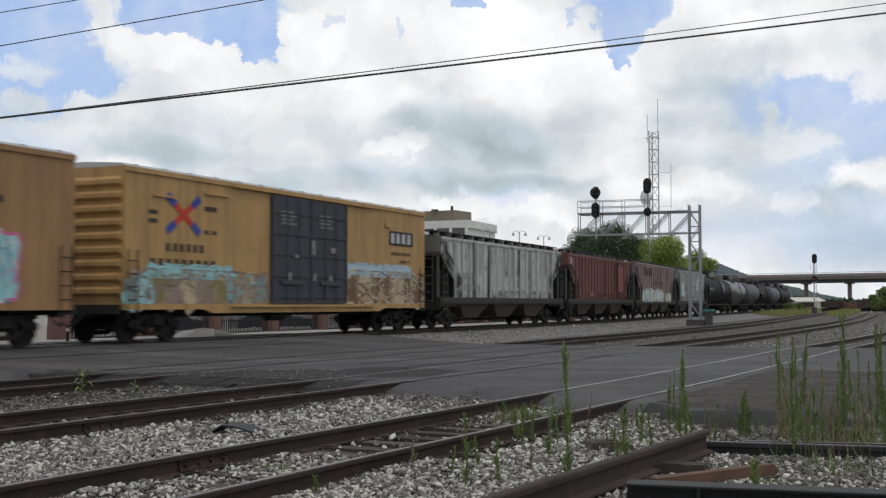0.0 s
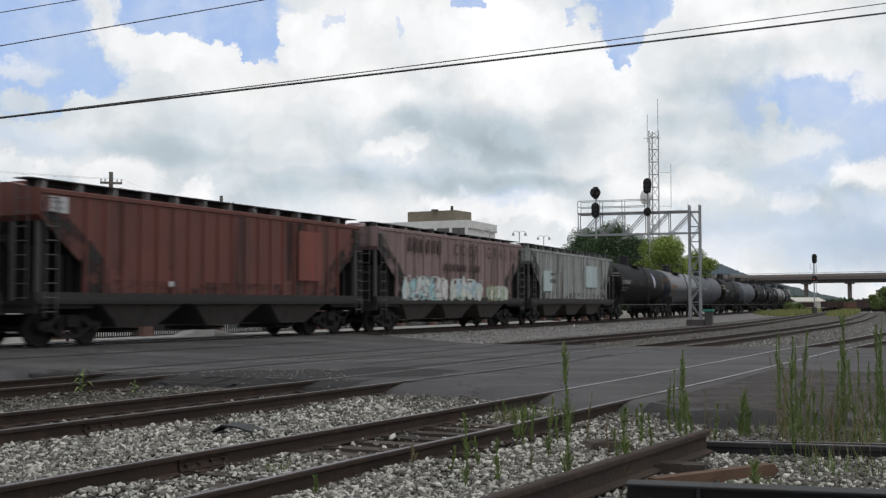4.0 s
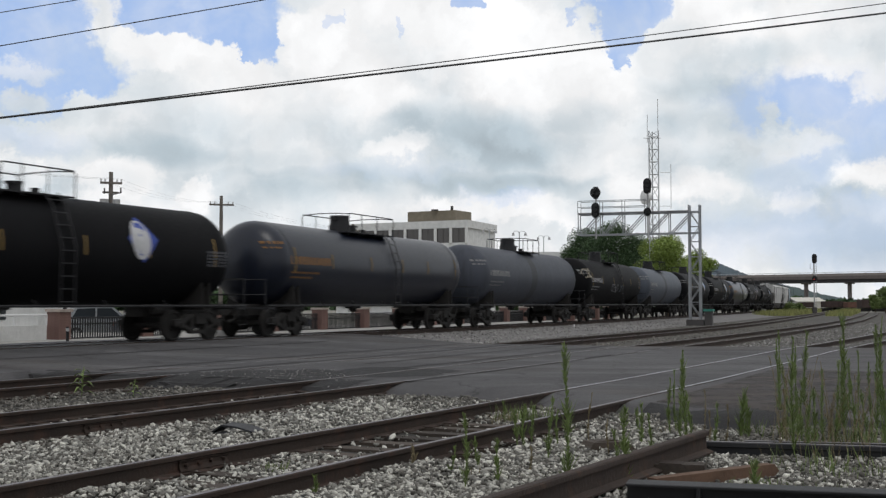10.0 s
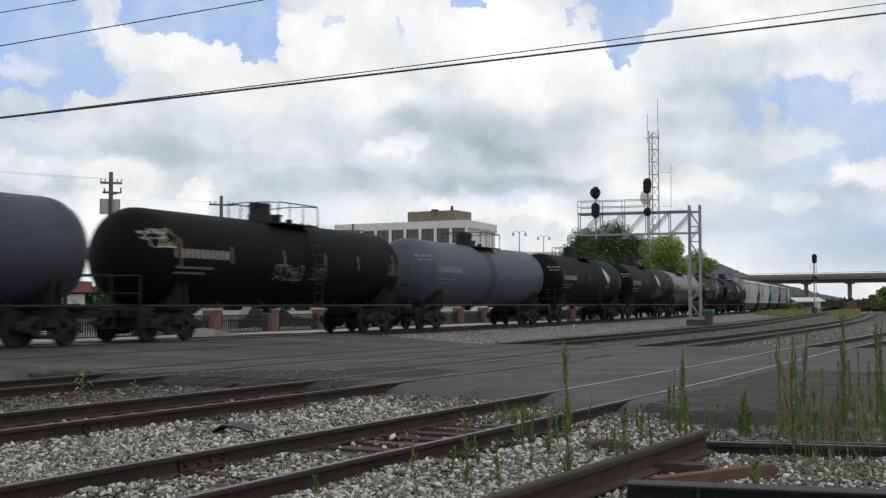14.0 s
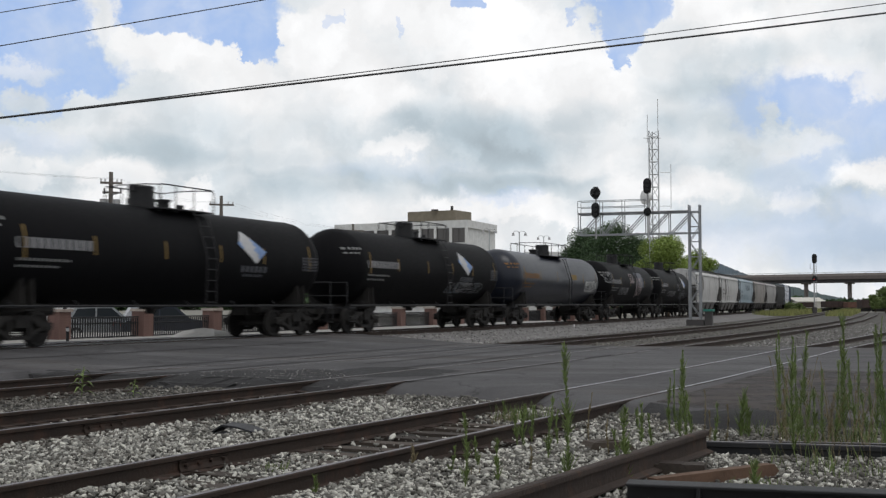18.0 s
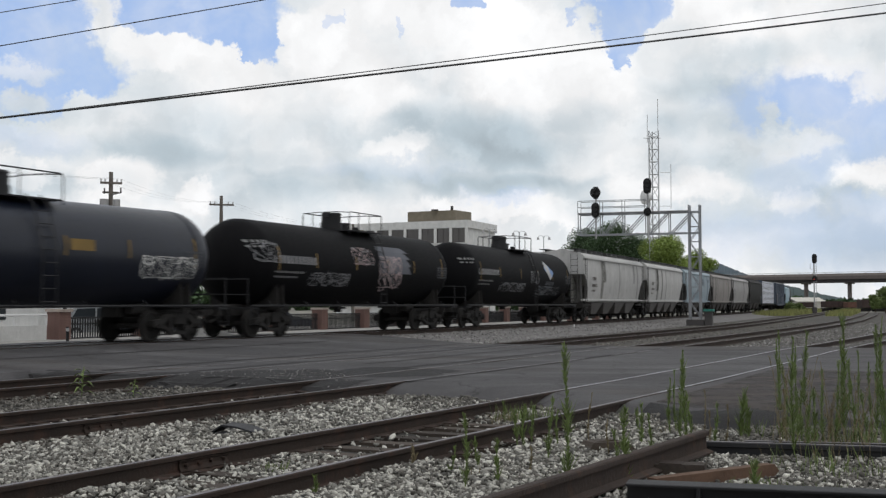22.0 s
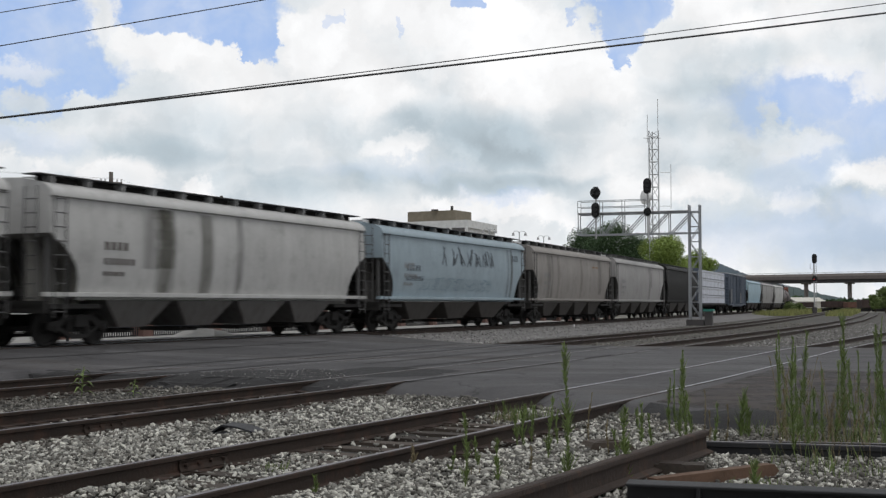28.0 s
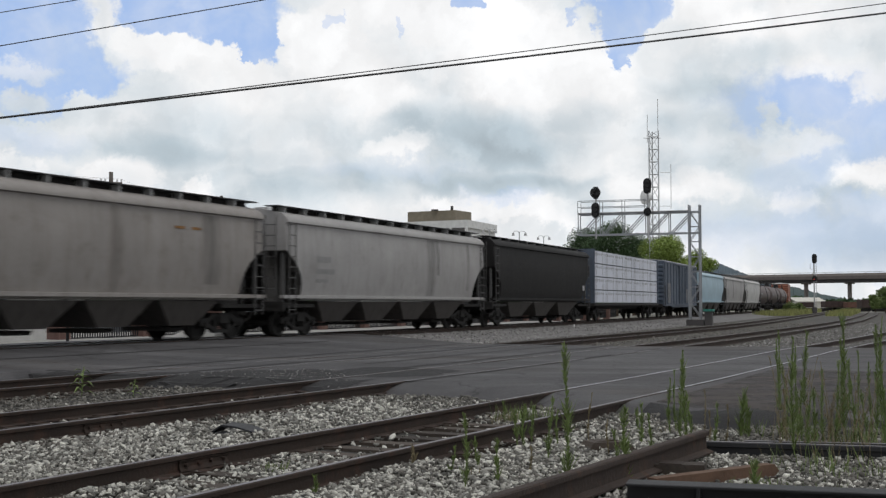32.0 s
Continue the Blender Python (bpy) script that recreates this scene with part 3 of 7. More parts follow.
def side_frame_mesh():
    sh = Shape()
    for pts in ([(-1.12, 0.62), (-0.74, 0.66), (-0.5, 0.80), (0.5, 0.80), (0.74, 0.66), (1.12, 0.62), (1.12, 0.46), (1.02, 0.40), (0.76, 0.42),
                 (0.55, 0.60), (0.42, 0.70), (-0.42, 0.70), (-0.55, 0.60), (-0.76, 0.42), (-1.02, 0.40), (-1.12, 0.46)],
                [(-0.76, 0.44), (-0.34, 0.20), (0.34, 0.20), (0.76, 0.44), (0.70, 0.52), (0.30, 0.30), (-0.30, 0.30), (-0.70, 0.52)],
                [(-0.40, 0.28), (-0.28, 0.28), (-0.28, 0.72), (-0.40, 0.72)], [(0.28, 0.28), (0.40, 0.28), (0.40, 0.72), (0.28, 0.72)]):
        sh.prism(pts, -0.09, 0.09)
    for x in (-0.18, 0, 0.18):  # coil springs
        for k in range(5):
            sh.tube((x, 0, 0.31 + k * 0.045), (x, 0, 0.33 + k * 0.045), 0.07, 8)
    return sh.mesh("side_frame", "truck_iron")


def truck(car, x):
    t = part("truck", shared("bolster", lambda: Shape().box(-0.2, 0.2, -1.15, 1.15, 0.5, 0.82).box(-0.35, 0.35, -0.3, 0.3, 0.8, 0.95).mesh("truck", "truck_iron")), parent=car, m=pose(x, 0, 0))
    for y in (-1.0, 1.0):
        part("side_frame", shared("side_frame", side_frame_mesh), parent=t, m=pose(0, y, 0))
    for dx in (-0.89, 0.89):
        w = part("wheelset", shared("wheelset", wheel_mesh), parent=t, m=pose(dx, 0, 0.455))
        WHEELS[dx > 0].append(w)


WHEELS = {False: [], True: []}


def coupler_mesh(sgn):
    sh = Shape()
    sh.box(min(0, sgn * 0.75), max(0, sgn * 0.75), -0.07, 0.07, 0.80, 0.96)
    sh.prism([(sgn * 0.6, -0.12), (sgn * 0.9, -0.16), (sgn * 0.95, 0.02), (sgn * 0.82, 0.08), (sgn * 0.6, 0.14)], 0.74, 1.02, "z")
    sh.line([(sgn * 0.1, -0.35, 0.85), (sgn * 0.35, -0.36, 0.6), (sgn * 0.6, -0.30, 0.5), (sgn * 0.85, -0.2, 0.6)], 0.025)
    return sh.mesh("coupler", "truck_iron")


def running_gear(car, centres, half):
    """Trucks and couplers; half is half the length of the underframe."""
    for x in (-centres, centres):
        truck(car, x)
    for sgn in (-1, 1):
        part("coupler", shared(("coupler", sgn), lambda: coupler_mesh(sgn)), parent=car, m=pose(sgn * half, 0, 0))


def ladder_mesh(width, z0, z1, material="black_iron", r=0.018):
    sh = Shape()
    for x in (-width / 2, width / 2):
        sh.tube((x, 0, z0), (x, 0, z1), r, 5)
    k = z0 + 0.15
    while k < z1:
        sh.tube((-width / 2, 0, k), (width / 2, 0, k), r * 0.9, 5)
        k += 0.36
    return sh.mesh("ladder", material)


# ---- writing and graffiti on the sides ----
def bars(parent, surf, rows, material, name="lettering"):
    """Plain bars in place of writing. rows: x, z, width, height, number of bars."""
    sh = Shape()
    for x, z, w, h, n in rows:
        step = w / n
        for k in range(n):
            a, b = x + k * step, x + (k + 0.58) * step
            sh.poly([surf(a, z), surf(b, z), surf(b, z + h), surf(a, z + h)])
    return part(name, sh, material, parent, kind="stuff")


def lettered(parent, surf, text, x, z, size, material, gap=1.25):
    """Readable words, one thin mesh, from the built-in font."""
    sh = Shape()
    for k, ch in enumerate(text):
        if ch == " ":
            continue
        cu = bpy.data.curves.new("t", "FONT")
        cu.body, cu.size, cu.resolution_u = ch, size * 1.35, 2
        ob = bpy.data.objects.new("t", cu)
        me = ob.to_mesh()
        off = len(sh.v)
        sh.v += [tuple(surf(x + k * size * gap + v.co.x, z + v.co.y)) for v in me.vertices]
        sh.f += [tuple(off + i for i in p.vertices) for p in me.polygons]
        ob.to_mesh_clear()
        bpy.data.objects.remove(ob)
        bpy.data.curves.remove(cu)
    return part("lettering", sh, material, parent, kind="stuff")


def ribbon(sh, surf, pts, w):
    for (x0, z0), (x1, z1) in zip(pts, pts[1:]):
        dx, dz = x1 - x0, z1 - z0
        l = math.hypot(dx, dz) or 1
        nx, nz = -dz / l * w / 2, dx / l * w / 2
        n = max(1, int(l / 0.14))
        for k in range(n):  # short pieces, so that it hugs a curved side
            xa, za, xb, zb = x0 + dx * k / n, z0 + dz * k / n, x0 + dx * (k + 1) / n, z0 + dz * (k + 1) / n
            sh.poly([surf(xa + nx, za + nz), surf(xb + nx, zb + nz), surf(xb - nx, zb - nz), surf(xa - nx, za - nz)])


def graffiti(parent, surf, x0, x1, z0, z1, colours, seed, fill=True, strokes=14, label="spray-painted graffiti"):
    """A sprayed piece: bubble letters with outlines and highlights, one thin mesh for each colour."""
    rng = random.Random(seed)
    shapes = [Shape() for _ in colours]
    lift = [0]

    def at(x, z):
        p = surf(x, z)
        return (p[0], p[1] - lift[0], p[2])
    n = max(2, int((x1 - x0) / (0.62 * (z1 - z0))))
    for k in range(n):
        cx = x0 + (k + 0.5) * (x1 - x0) / n
        cz = (z0 + z1) / 2 + rng.uniform(-0.08, 0.08) * (z1 - z0)
        rx, rz = (x1 - x0) / n * 0.6, (z1 - z0) * rng.uniform(0.42, 0.52)
        ph = [rng.uniform(0, 6.3) for _ in range(3)]
        out = []
        for j in range(22):
            a = 2 * math.pi * j / 22
            r = 1 + 0.13 * math.sin(3 * a + ph[0]) + 0.10 * math.sin(5 * a + ph[1]) + 0.07 * math.sin(8 * a + ph[2])
            out.append((cx + rx * r * math.cos(a), cz + rz * r * math.sin(a)))
        if fill:
            lift[0] = 0.001 * (k % 2)
            sh = shapes[k % max(1, len(colours) - 1)]
            for j in range(22):
                sh.poly([at(cx, cz), at(*out[j]), at(*out[(j + 1) % 22])])
        lift[0] = 0.0025
        ribbon(shapes[-1], at, out + out[:1], (0.05 if fill else 0.03) * (z1 - z0))
    lift[0] = 0.004
    for k in range(strokes):
        x, z = rng.uniform(x0, x1), rng.uniform(z0 + 0.1, z1 - 0.1)
        pts, a = [(x, z)], rng.uniform(0, 6.3)
        for j in range(7):
            a += rng.uniform(-1.0, 1.0)
            x = min(max(x + 0.16 * math.cos(a), x0), x1)
            z = min(max(z + 0.16 * math.sin(a), z0), z1)
            pts.append((x, z))
        ribbon(shapes[k % len(colours)], at, pts, rng.uniform(0.02, 0.07) * (1.0 if fill else 0.6))
    for sh, c in zip(shapes, colours):
        if sh.f:
            part("graffiti", sh, c, parent, label, kind="stuff")


def flat_side(y):
    return lambda x, z: (x, y, z)


for key, col in {"spray_white": (0.62, 0.62, 0.60), "spray_blue": (0.16, 0.36, 0.50), "spray_cyan": (0.30, 0.55, 0.58), "spray_dusk": (0.10, 0.12, 0.14), "spray_faint": (0.20, 0.27, 0.31), "spray_sky": (0.38, 0.52, 0.62), "spray_black": (0.03, 0.03, 0.035), "spray_pink": (0.55, 0.16, 0.30),
                 "spray_green": (0.35, 0.45, 0.35), "spray_tan": (0.45, 0.36, 0.24), "spray_olive": (0.22, 0.19, 0.08), "spray_brown": (0.17, 0.10, 0.06),
                 "spray_blush": (0.42, 0.33, 0.33), "spray_lilac": (0.27, 0.20, 0.17), "spray_cream": (0.50, 0.44, 0.34), "spray_grey": (0.20, 0.20, 0.21), "mark_white": (0.46, 0.46, 0.47), "mark_orange": (0.21, 0.105, 0.035), "mark_yellow": (0.20, 0.13, 0.04), "mark_faded": (0.062, 0.040, 0.038), "mark_dim": (0.26, 0.26, 0.27), "mark_red": (0.50, 0.05, 0.03),
                 "mark_sky": (0.20, 0.30, 0.52), "mark_blue": (0.04, 0.07, 0.30), "mark_dark": (0.05, 0.035, 0.03), "mark_grey": (0.22, 0.22, 0.22), "mark_dusk": (0.085, 0.088, 0.10)}.items():
    mat(key, col, 0.75, 0, 0.22, 2.0, 18)


# ---- covered hoppers ----
def hopper(label, body, length, bays=4, ribs=0, round_side=False, top=4.12, roof=4.5, sill_mat=None, group="covered hopper cars", dark="truck_iron", roof_mat=None, bay_mat="hop_bay_shade", rib_mat=None, slope_mat=None, end_mat=None):
    """Covered grain hopper; the camera's side is -y."""
    car = thing("covered_hopper", label, "hopper car", group)
    half = length / 2 - 0.55  # over the end sills
    hb = half - 0.15

    def xe(z):  # half length of the tank at a height: the ends slope in
        if round_side:
            return float(np.interp(z, [1.2, 1.75, 2.1, 2.4, 2.65, 2.8, 2.9, 5], [hb - 1.12, hb - 1.09, hb - 0.95, hb - 0.70, hb - 0.37, hb - 0.10, hb, hb]))
        return float(np.interp(z, [1.2, 2.15, 3.2, 3.35, 5], [hb - 1.55, hb - 1.55, hb - 0.12, hb, hb]))
    if round_side:
        prof = [(1.36, 1.22), (1.44, 1.6), (1.467, 1.75), (1.513, 2.1), (1.537, 2.4), (1.550, 2.65), (1.552, 2.8), (1.553, 2.9), (1.538, 3.2), (1.50, 3.6), (1.48, top - 0.06), (1.57, top - 0.03), (1.57, top + 0.02), (1.50, top + 0.14), (1.36, top + 0.25), (1.15, top + 0.33), (0.9, roof - 0.08), (0.5, roof), (0.0, roof + 0.02)]
    else:
        prof = [(1.46, 1.22), (1.46, 2.15), (1.46, 3.2), (1.46, 3.35), (1.46, top - 0.12), (1.50, top - 0.1), (1.50, top), (1.36, top + 0.04), (0.9, roof - 0.12), (0.45, roof), (0.0, roof + 0.02)]
    full = [(-y, z) for y, z in prof] + [(y, z) for y, z in reversed(prof[:-1])]
    left = [(-xe(z), y, z) for y, z in full]
    right = [(xe(z), y, z) for y, z in full]
    mids = [[(xe(z) * f, y, z) for y, z in full] for f in (-0.34, 0.0, 0.34)]
    part("body", Shape().loft([left] + mids + [right], cap=False), body, car, smooth=round_side)
    for sgn in (-1, 1):  # sloping sheet below, coloured dark as recess shade; upright sheet above
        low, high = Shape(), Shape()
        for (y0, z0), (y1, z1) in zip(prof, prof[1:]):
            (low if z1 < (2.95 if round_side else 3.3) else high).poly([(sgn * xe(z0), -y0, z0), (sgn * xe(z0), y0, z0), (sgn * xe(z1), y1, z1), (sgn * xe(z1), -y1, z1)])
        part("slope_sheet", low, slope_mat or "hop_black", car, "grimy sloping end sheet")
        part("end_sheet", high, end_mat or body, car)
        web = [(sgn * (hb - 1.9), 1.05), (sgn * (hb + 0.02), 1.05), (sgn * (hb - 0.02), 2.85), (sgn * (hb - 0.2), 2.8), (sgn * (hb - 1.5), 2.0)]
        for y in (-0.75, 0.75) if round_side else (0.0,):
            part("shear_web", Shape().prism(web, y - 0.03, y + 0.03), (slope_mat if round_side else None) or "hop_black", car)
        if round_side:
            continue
        # dark plates added across the recess so that it reads as deep shade
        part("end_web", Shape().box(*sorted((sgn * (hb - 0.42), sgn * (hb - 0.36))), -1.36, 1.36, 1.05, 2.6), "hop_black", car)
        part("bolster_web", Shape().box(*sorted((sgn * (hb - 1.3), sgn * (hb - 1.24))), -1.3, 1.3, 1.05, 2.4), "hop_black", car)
    # side sill
    sill = sill_mat or body
    for y in (-1, 1):
        lo = 1.29 if round_side else 1.10
        part("side_sill", Shape().prism([(y * 1.36, lo), (y * 1.545, lo), (y * 1.545, lo + 0.10), (y * 1.50, 1.40), (y * 1.36, 1.40)], -half, half, "x"), sill, car)
    if ribs:
        rib = Shape().box(-0.03, 0.03, -0.05, 0.0, 1.27, top - 0.11).mesh("rib", rib_mat or body)
        for k in range(ribs):
            x = -hb + 1.65 + k * (2 * hb - 3.3) / (ribs - 1)
            part("rib", rib, parent=car, m=pose(x, -1.46, 0))
    # discharge bays, darker than the body: shade under the car in their colour
    span = (2 * hb - 4.2) / bays
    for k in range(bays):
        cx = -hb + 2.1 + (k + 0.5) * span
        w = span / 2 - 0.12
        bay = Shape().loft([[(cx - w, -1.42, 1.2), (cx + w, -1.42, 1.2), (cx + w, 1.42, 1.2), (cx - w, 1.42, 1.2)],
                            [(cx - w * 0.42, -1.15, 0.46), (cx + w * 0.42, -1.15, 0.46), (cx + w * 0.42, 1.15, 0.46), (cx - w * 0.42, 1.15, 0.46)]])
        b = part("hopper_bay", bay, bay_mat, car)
        part("outlet_gate", Shape().box(cx - 0.42, cx + 0.42, -0.78, 0.78, 0.30, 0.42).tube((cx, -1.2, 0.4), (cx, -0.7, 0.4), 0.03), "truck_iron", b)
    # ends: deck, posts, slope-sheet braces, ladders
    for sgn in (-1, 1):
        deck = Shape().box(*sorted((sgn * (hb - 2.0), sgn * half)), -1.42, 1.42, 0.98, 1.10).box(*sorted((sgn * (half - 0.12), sgn * half)), -1.5, 1.5, 0.86, 1.18)
        part("end_deck", deck, "truck_iron", car)
        for y in (-1.30, 1.30) if round_side else (-1.30, 1.30, -0.45, 0.45):
            part("end_post", Shape().beam((sgn * (hb - 0.12), y, 1.1), (sgn * (hb - 0.12), y, 3.2), 0.10), "ladder_grey", car)
        part("slope_brace", Shape().beam((sgn * (hb - 0.9), -1.28, 1.1), (sgn * (hb - 0.9), -1.28, 2.35), 0.08), dark, car)
        part("slope_brace", Shape().beam((sgn * (hb - 1.5), 0, 1.1), (sgn * (hb - 0.2), 0, 2.8), 0.3), dark, car)
        part("ladder", shared(("ladder", "h"), lambda: ladder_mesh(0.42, 0.75, 3.85, "ladder_grey")), parent=car, m=pose(sgn * (hb - 0.28), -1.60, 0))
        part("ladder", shared(("ladder", "h2"), lambda: ladder_mesh(0.42, 1.1, 4.1, "ladder_grey")), parent=car, m=pose(sgn * (hb + 0.10), -0.95, 0, 0, 0, 90))
        part("brake_gear", Shape().tube((sgn * (hb - 0.8), -0.6, 1.35), (sgn * (hb - 0.8), 0.3, 1.35), 0.22, 10), "truck_iron", car)
    # roof: hatches and walkways
    for k in range(4):
        a = -hb + 0.7 + k * (2 * hb - 1.4) / 4
        part("roof_hatch", Shape().prism([(-0.32, roof), (-0.26, roof + 0.12), (0.26, roof + 0.12), (0.32, roof)], a + 0.08, a + (2 * hb - 1.4) / 4 - 0.08, "x"), roof_mat or "galv_dull", car)
    for y in (-0.98, 0.98):
        wk = Shape().box(-hb - 0.15, hb + 0.15, y - 0.26, y + 0.26, roof + 0.06, roof + 0.09)
        walk_way = part("walkway", wk, mat("walkway_grey", (0.045, 0.045, 0.047), 0.7, 0.1, 0.4, 3, 30), car)
        part("coaming", Shape().box(-hb + 0.1, hb - 0.1, y * 0.92 - 0.02, y * 0.92 + 0.02, roof - 0.14, roof + 0.055), "truck_iron", car)
        if y < 0:
            brk = shared(("bracket", roof), lambda: Shape().box(-0.03, 0.03, -0.24, 0.08, roof - 0.2, roof + 0.058).mesh("walkway_bracket", "galv_dull"))
            x = -hb + 0.4
            while x < hb:
                part("walkway_bracket", brk, parent=walk_way, m=pose(x, y, 0))
                x += 1.35
    running_gear(car, hb - 1.55, half)
    return car, flat_side(-1.535 if not round_side else -1.60), hb


def curved_surf(round_side=True):
    zs, ys = [1.22, 1.6, 2.05, 2.6, 3.05, 3.4, 3.6, 3.82], [1.36, 1.44, 1.51, 1.55, 1.555, 1.52, 1.50, 1.48]
    return lambda x, z: (x, -float(np.interp(z, zs, ys)) - 0.012, z)


# ---- box cars ----
def boxcar(label, body, length, eave=4.9, sill=0.82, door=None, door_x=(0, 0), ends=None, roof_mat="galvanised", name="boxcar", posts=0):
    car = thing(name, label, "boxcar", "boxcars")
    hb = length / 2 - 0.95
    w = 1.5
    part("body", Shape().prism([(-hb, 1.05), (hb, 1.05), (hb, eave), (-hb, eave)], -w, w), body, car)
    for y in (-1, 1):
        yy = sorted((y * (w - 0.08), y * (w + 0.03)))
        s = Shape().prism([(-hb, sill + 0.12), (-hb + 3.6, sill + 0.12), (-hb + 4.1, sill), (hb - 4.1, sill), (hb - 3.6, sill + 0.12), (hb, sill + 0.12), (hb, 1.10), (-hb, 1.10)], yy[0], yy[1])
        part("side_sill", s, body, car)
        part("top_rail", Shape().box(-hb, hb, *sorted((y * (w - 0.02), y * (w + 0.05))), eave - 0.14, eave), body, car)
    # roof sheets with raised seams
    r = part("roof", Shape().prism([(-w - 0.03, eave), (w + 0.03, eave), (w - 0.1, eave + 0.08), (0, eave + 0.17), (-w + 0.1, eave + 0.08)], -hb, hb, "x"), roof_mat, car)
    seam = Shape()
    k = -hb + 0.5
    while k < hb:
        seam.beam((k, -w, eave + 0.05), (k, 0, eave + 0.19), 0.06).beam((k, 0, eave + 0.19), (k, w, eave + 0.05), 0.06)
        k += 1.25
    part("roof_seam", seam, roof_mat, r)
    # corrugated ends
    for sgn in (-1, 1):
        e = Shape()
        for k in range(9):
            z = 1.3 + k * (eave - 1.5) / 9
            e.prism([(sgn * hb, z), (sgn * (hb + 0.10), z + 0.09), (sgn * (hb + 0.10), z + 0.2), (sgn * hb, z + 0.30)], -w + 0.08, w - 0.08)
        part("end_panel", e, ends or body, car)
        part("ladder", shared(("ladder", "b"), lambda: ladder_mesh(0.42, 0.7, 2.6, "truck_iron")), parent=car, m=pose(sgn * (hb - 0.3), -w - 0.06, 0))
        part("end_sill", Shape().box(*sorted((sgn * hb, sgn * (hb + 0.16))), -1.4, 1.4, 0.82, 1.08), "truck_iron", car)
    if posts:
        post = Shape().box(-0.05, 0.05, -0.06, 0, 1.1, eave - 0.14).mesh("side_post", body)
        for k in range(posts):
            x = -hb + 0.4 + k * (2 * hb - 0.8) / (posts - 1)
            if not door or not door_x[0] - 0.1 < x < door_x[1] + 0.1:
                part("side_post", post, parent=car, m=pose(x, -w, 0))
    if door:
        a, b = door_x
        mid = (a + b) / 2
        for x0, x1 in ((a, mid - 0.02), (mid + 0.02, b)):
            d = part("door", Shape().box(x0, x1, -w - 0.09, -w + 0.02, 1.12, eave - 0.2), door, car, "dark plug door")
            rr = Shape()
            for k in range(5):
                z = 1.3 + k * (eave - 1.8) / 4.4
                rr.box(x0 + 0.06, x1 - 0.06, -w - 0.12, -w - 0.085, z, z + 0.09)
            rr.box(x0, x0 + 0.07, -w - 0.125, -w - 0.085, 1.12, eave - 0.2).box(x1 - 0.07, x1, -w - 0.125, -w - 0.085, 1.12, eave - 0.2)
            part("door_rib", rr, door, d)
            rod = Shape()
            for x in (x0 + (x1 - x0) * 0.35, x0 + (x1 - x0) * 0.65):
                rod.tube((x, -w - 0.15, 1.15), (x, -w - 0.15, eave - 0.25), 0.022, 6)
            rod.box(x0 + 0.5, x1 - 0.5, -w - 0.17, -w - 0.13, 1.75, 1.9)
            part("lock_rod", rod, door, d)
        for z in (1.0, eave - 0.16):
            part("door_track", Shape().box(a - 2.2, b + 2.2, -w - 0.13, -w - 0.02, z, z + 0.07), body, car)
    uf = Shape().box(-hb, hb, -0.3, 0.3, 0.7, 1.05)
    for k in range(7):
        x = -hb + 2 + k * (2 * hb - 4) / 6
        uf.box(x - 0.06, x + 0.06, -1.4, 1.4, 0.85, 1.05)
    uf.tube((-1.2, -0.7, 0.75), (-0.3, -0.7, 0.75), 0.22, 10)
    part("underframe", uf, "truck_iron", car)
    running_gear(car, hb - 1.9, hb + 0.2)
    return car, hb


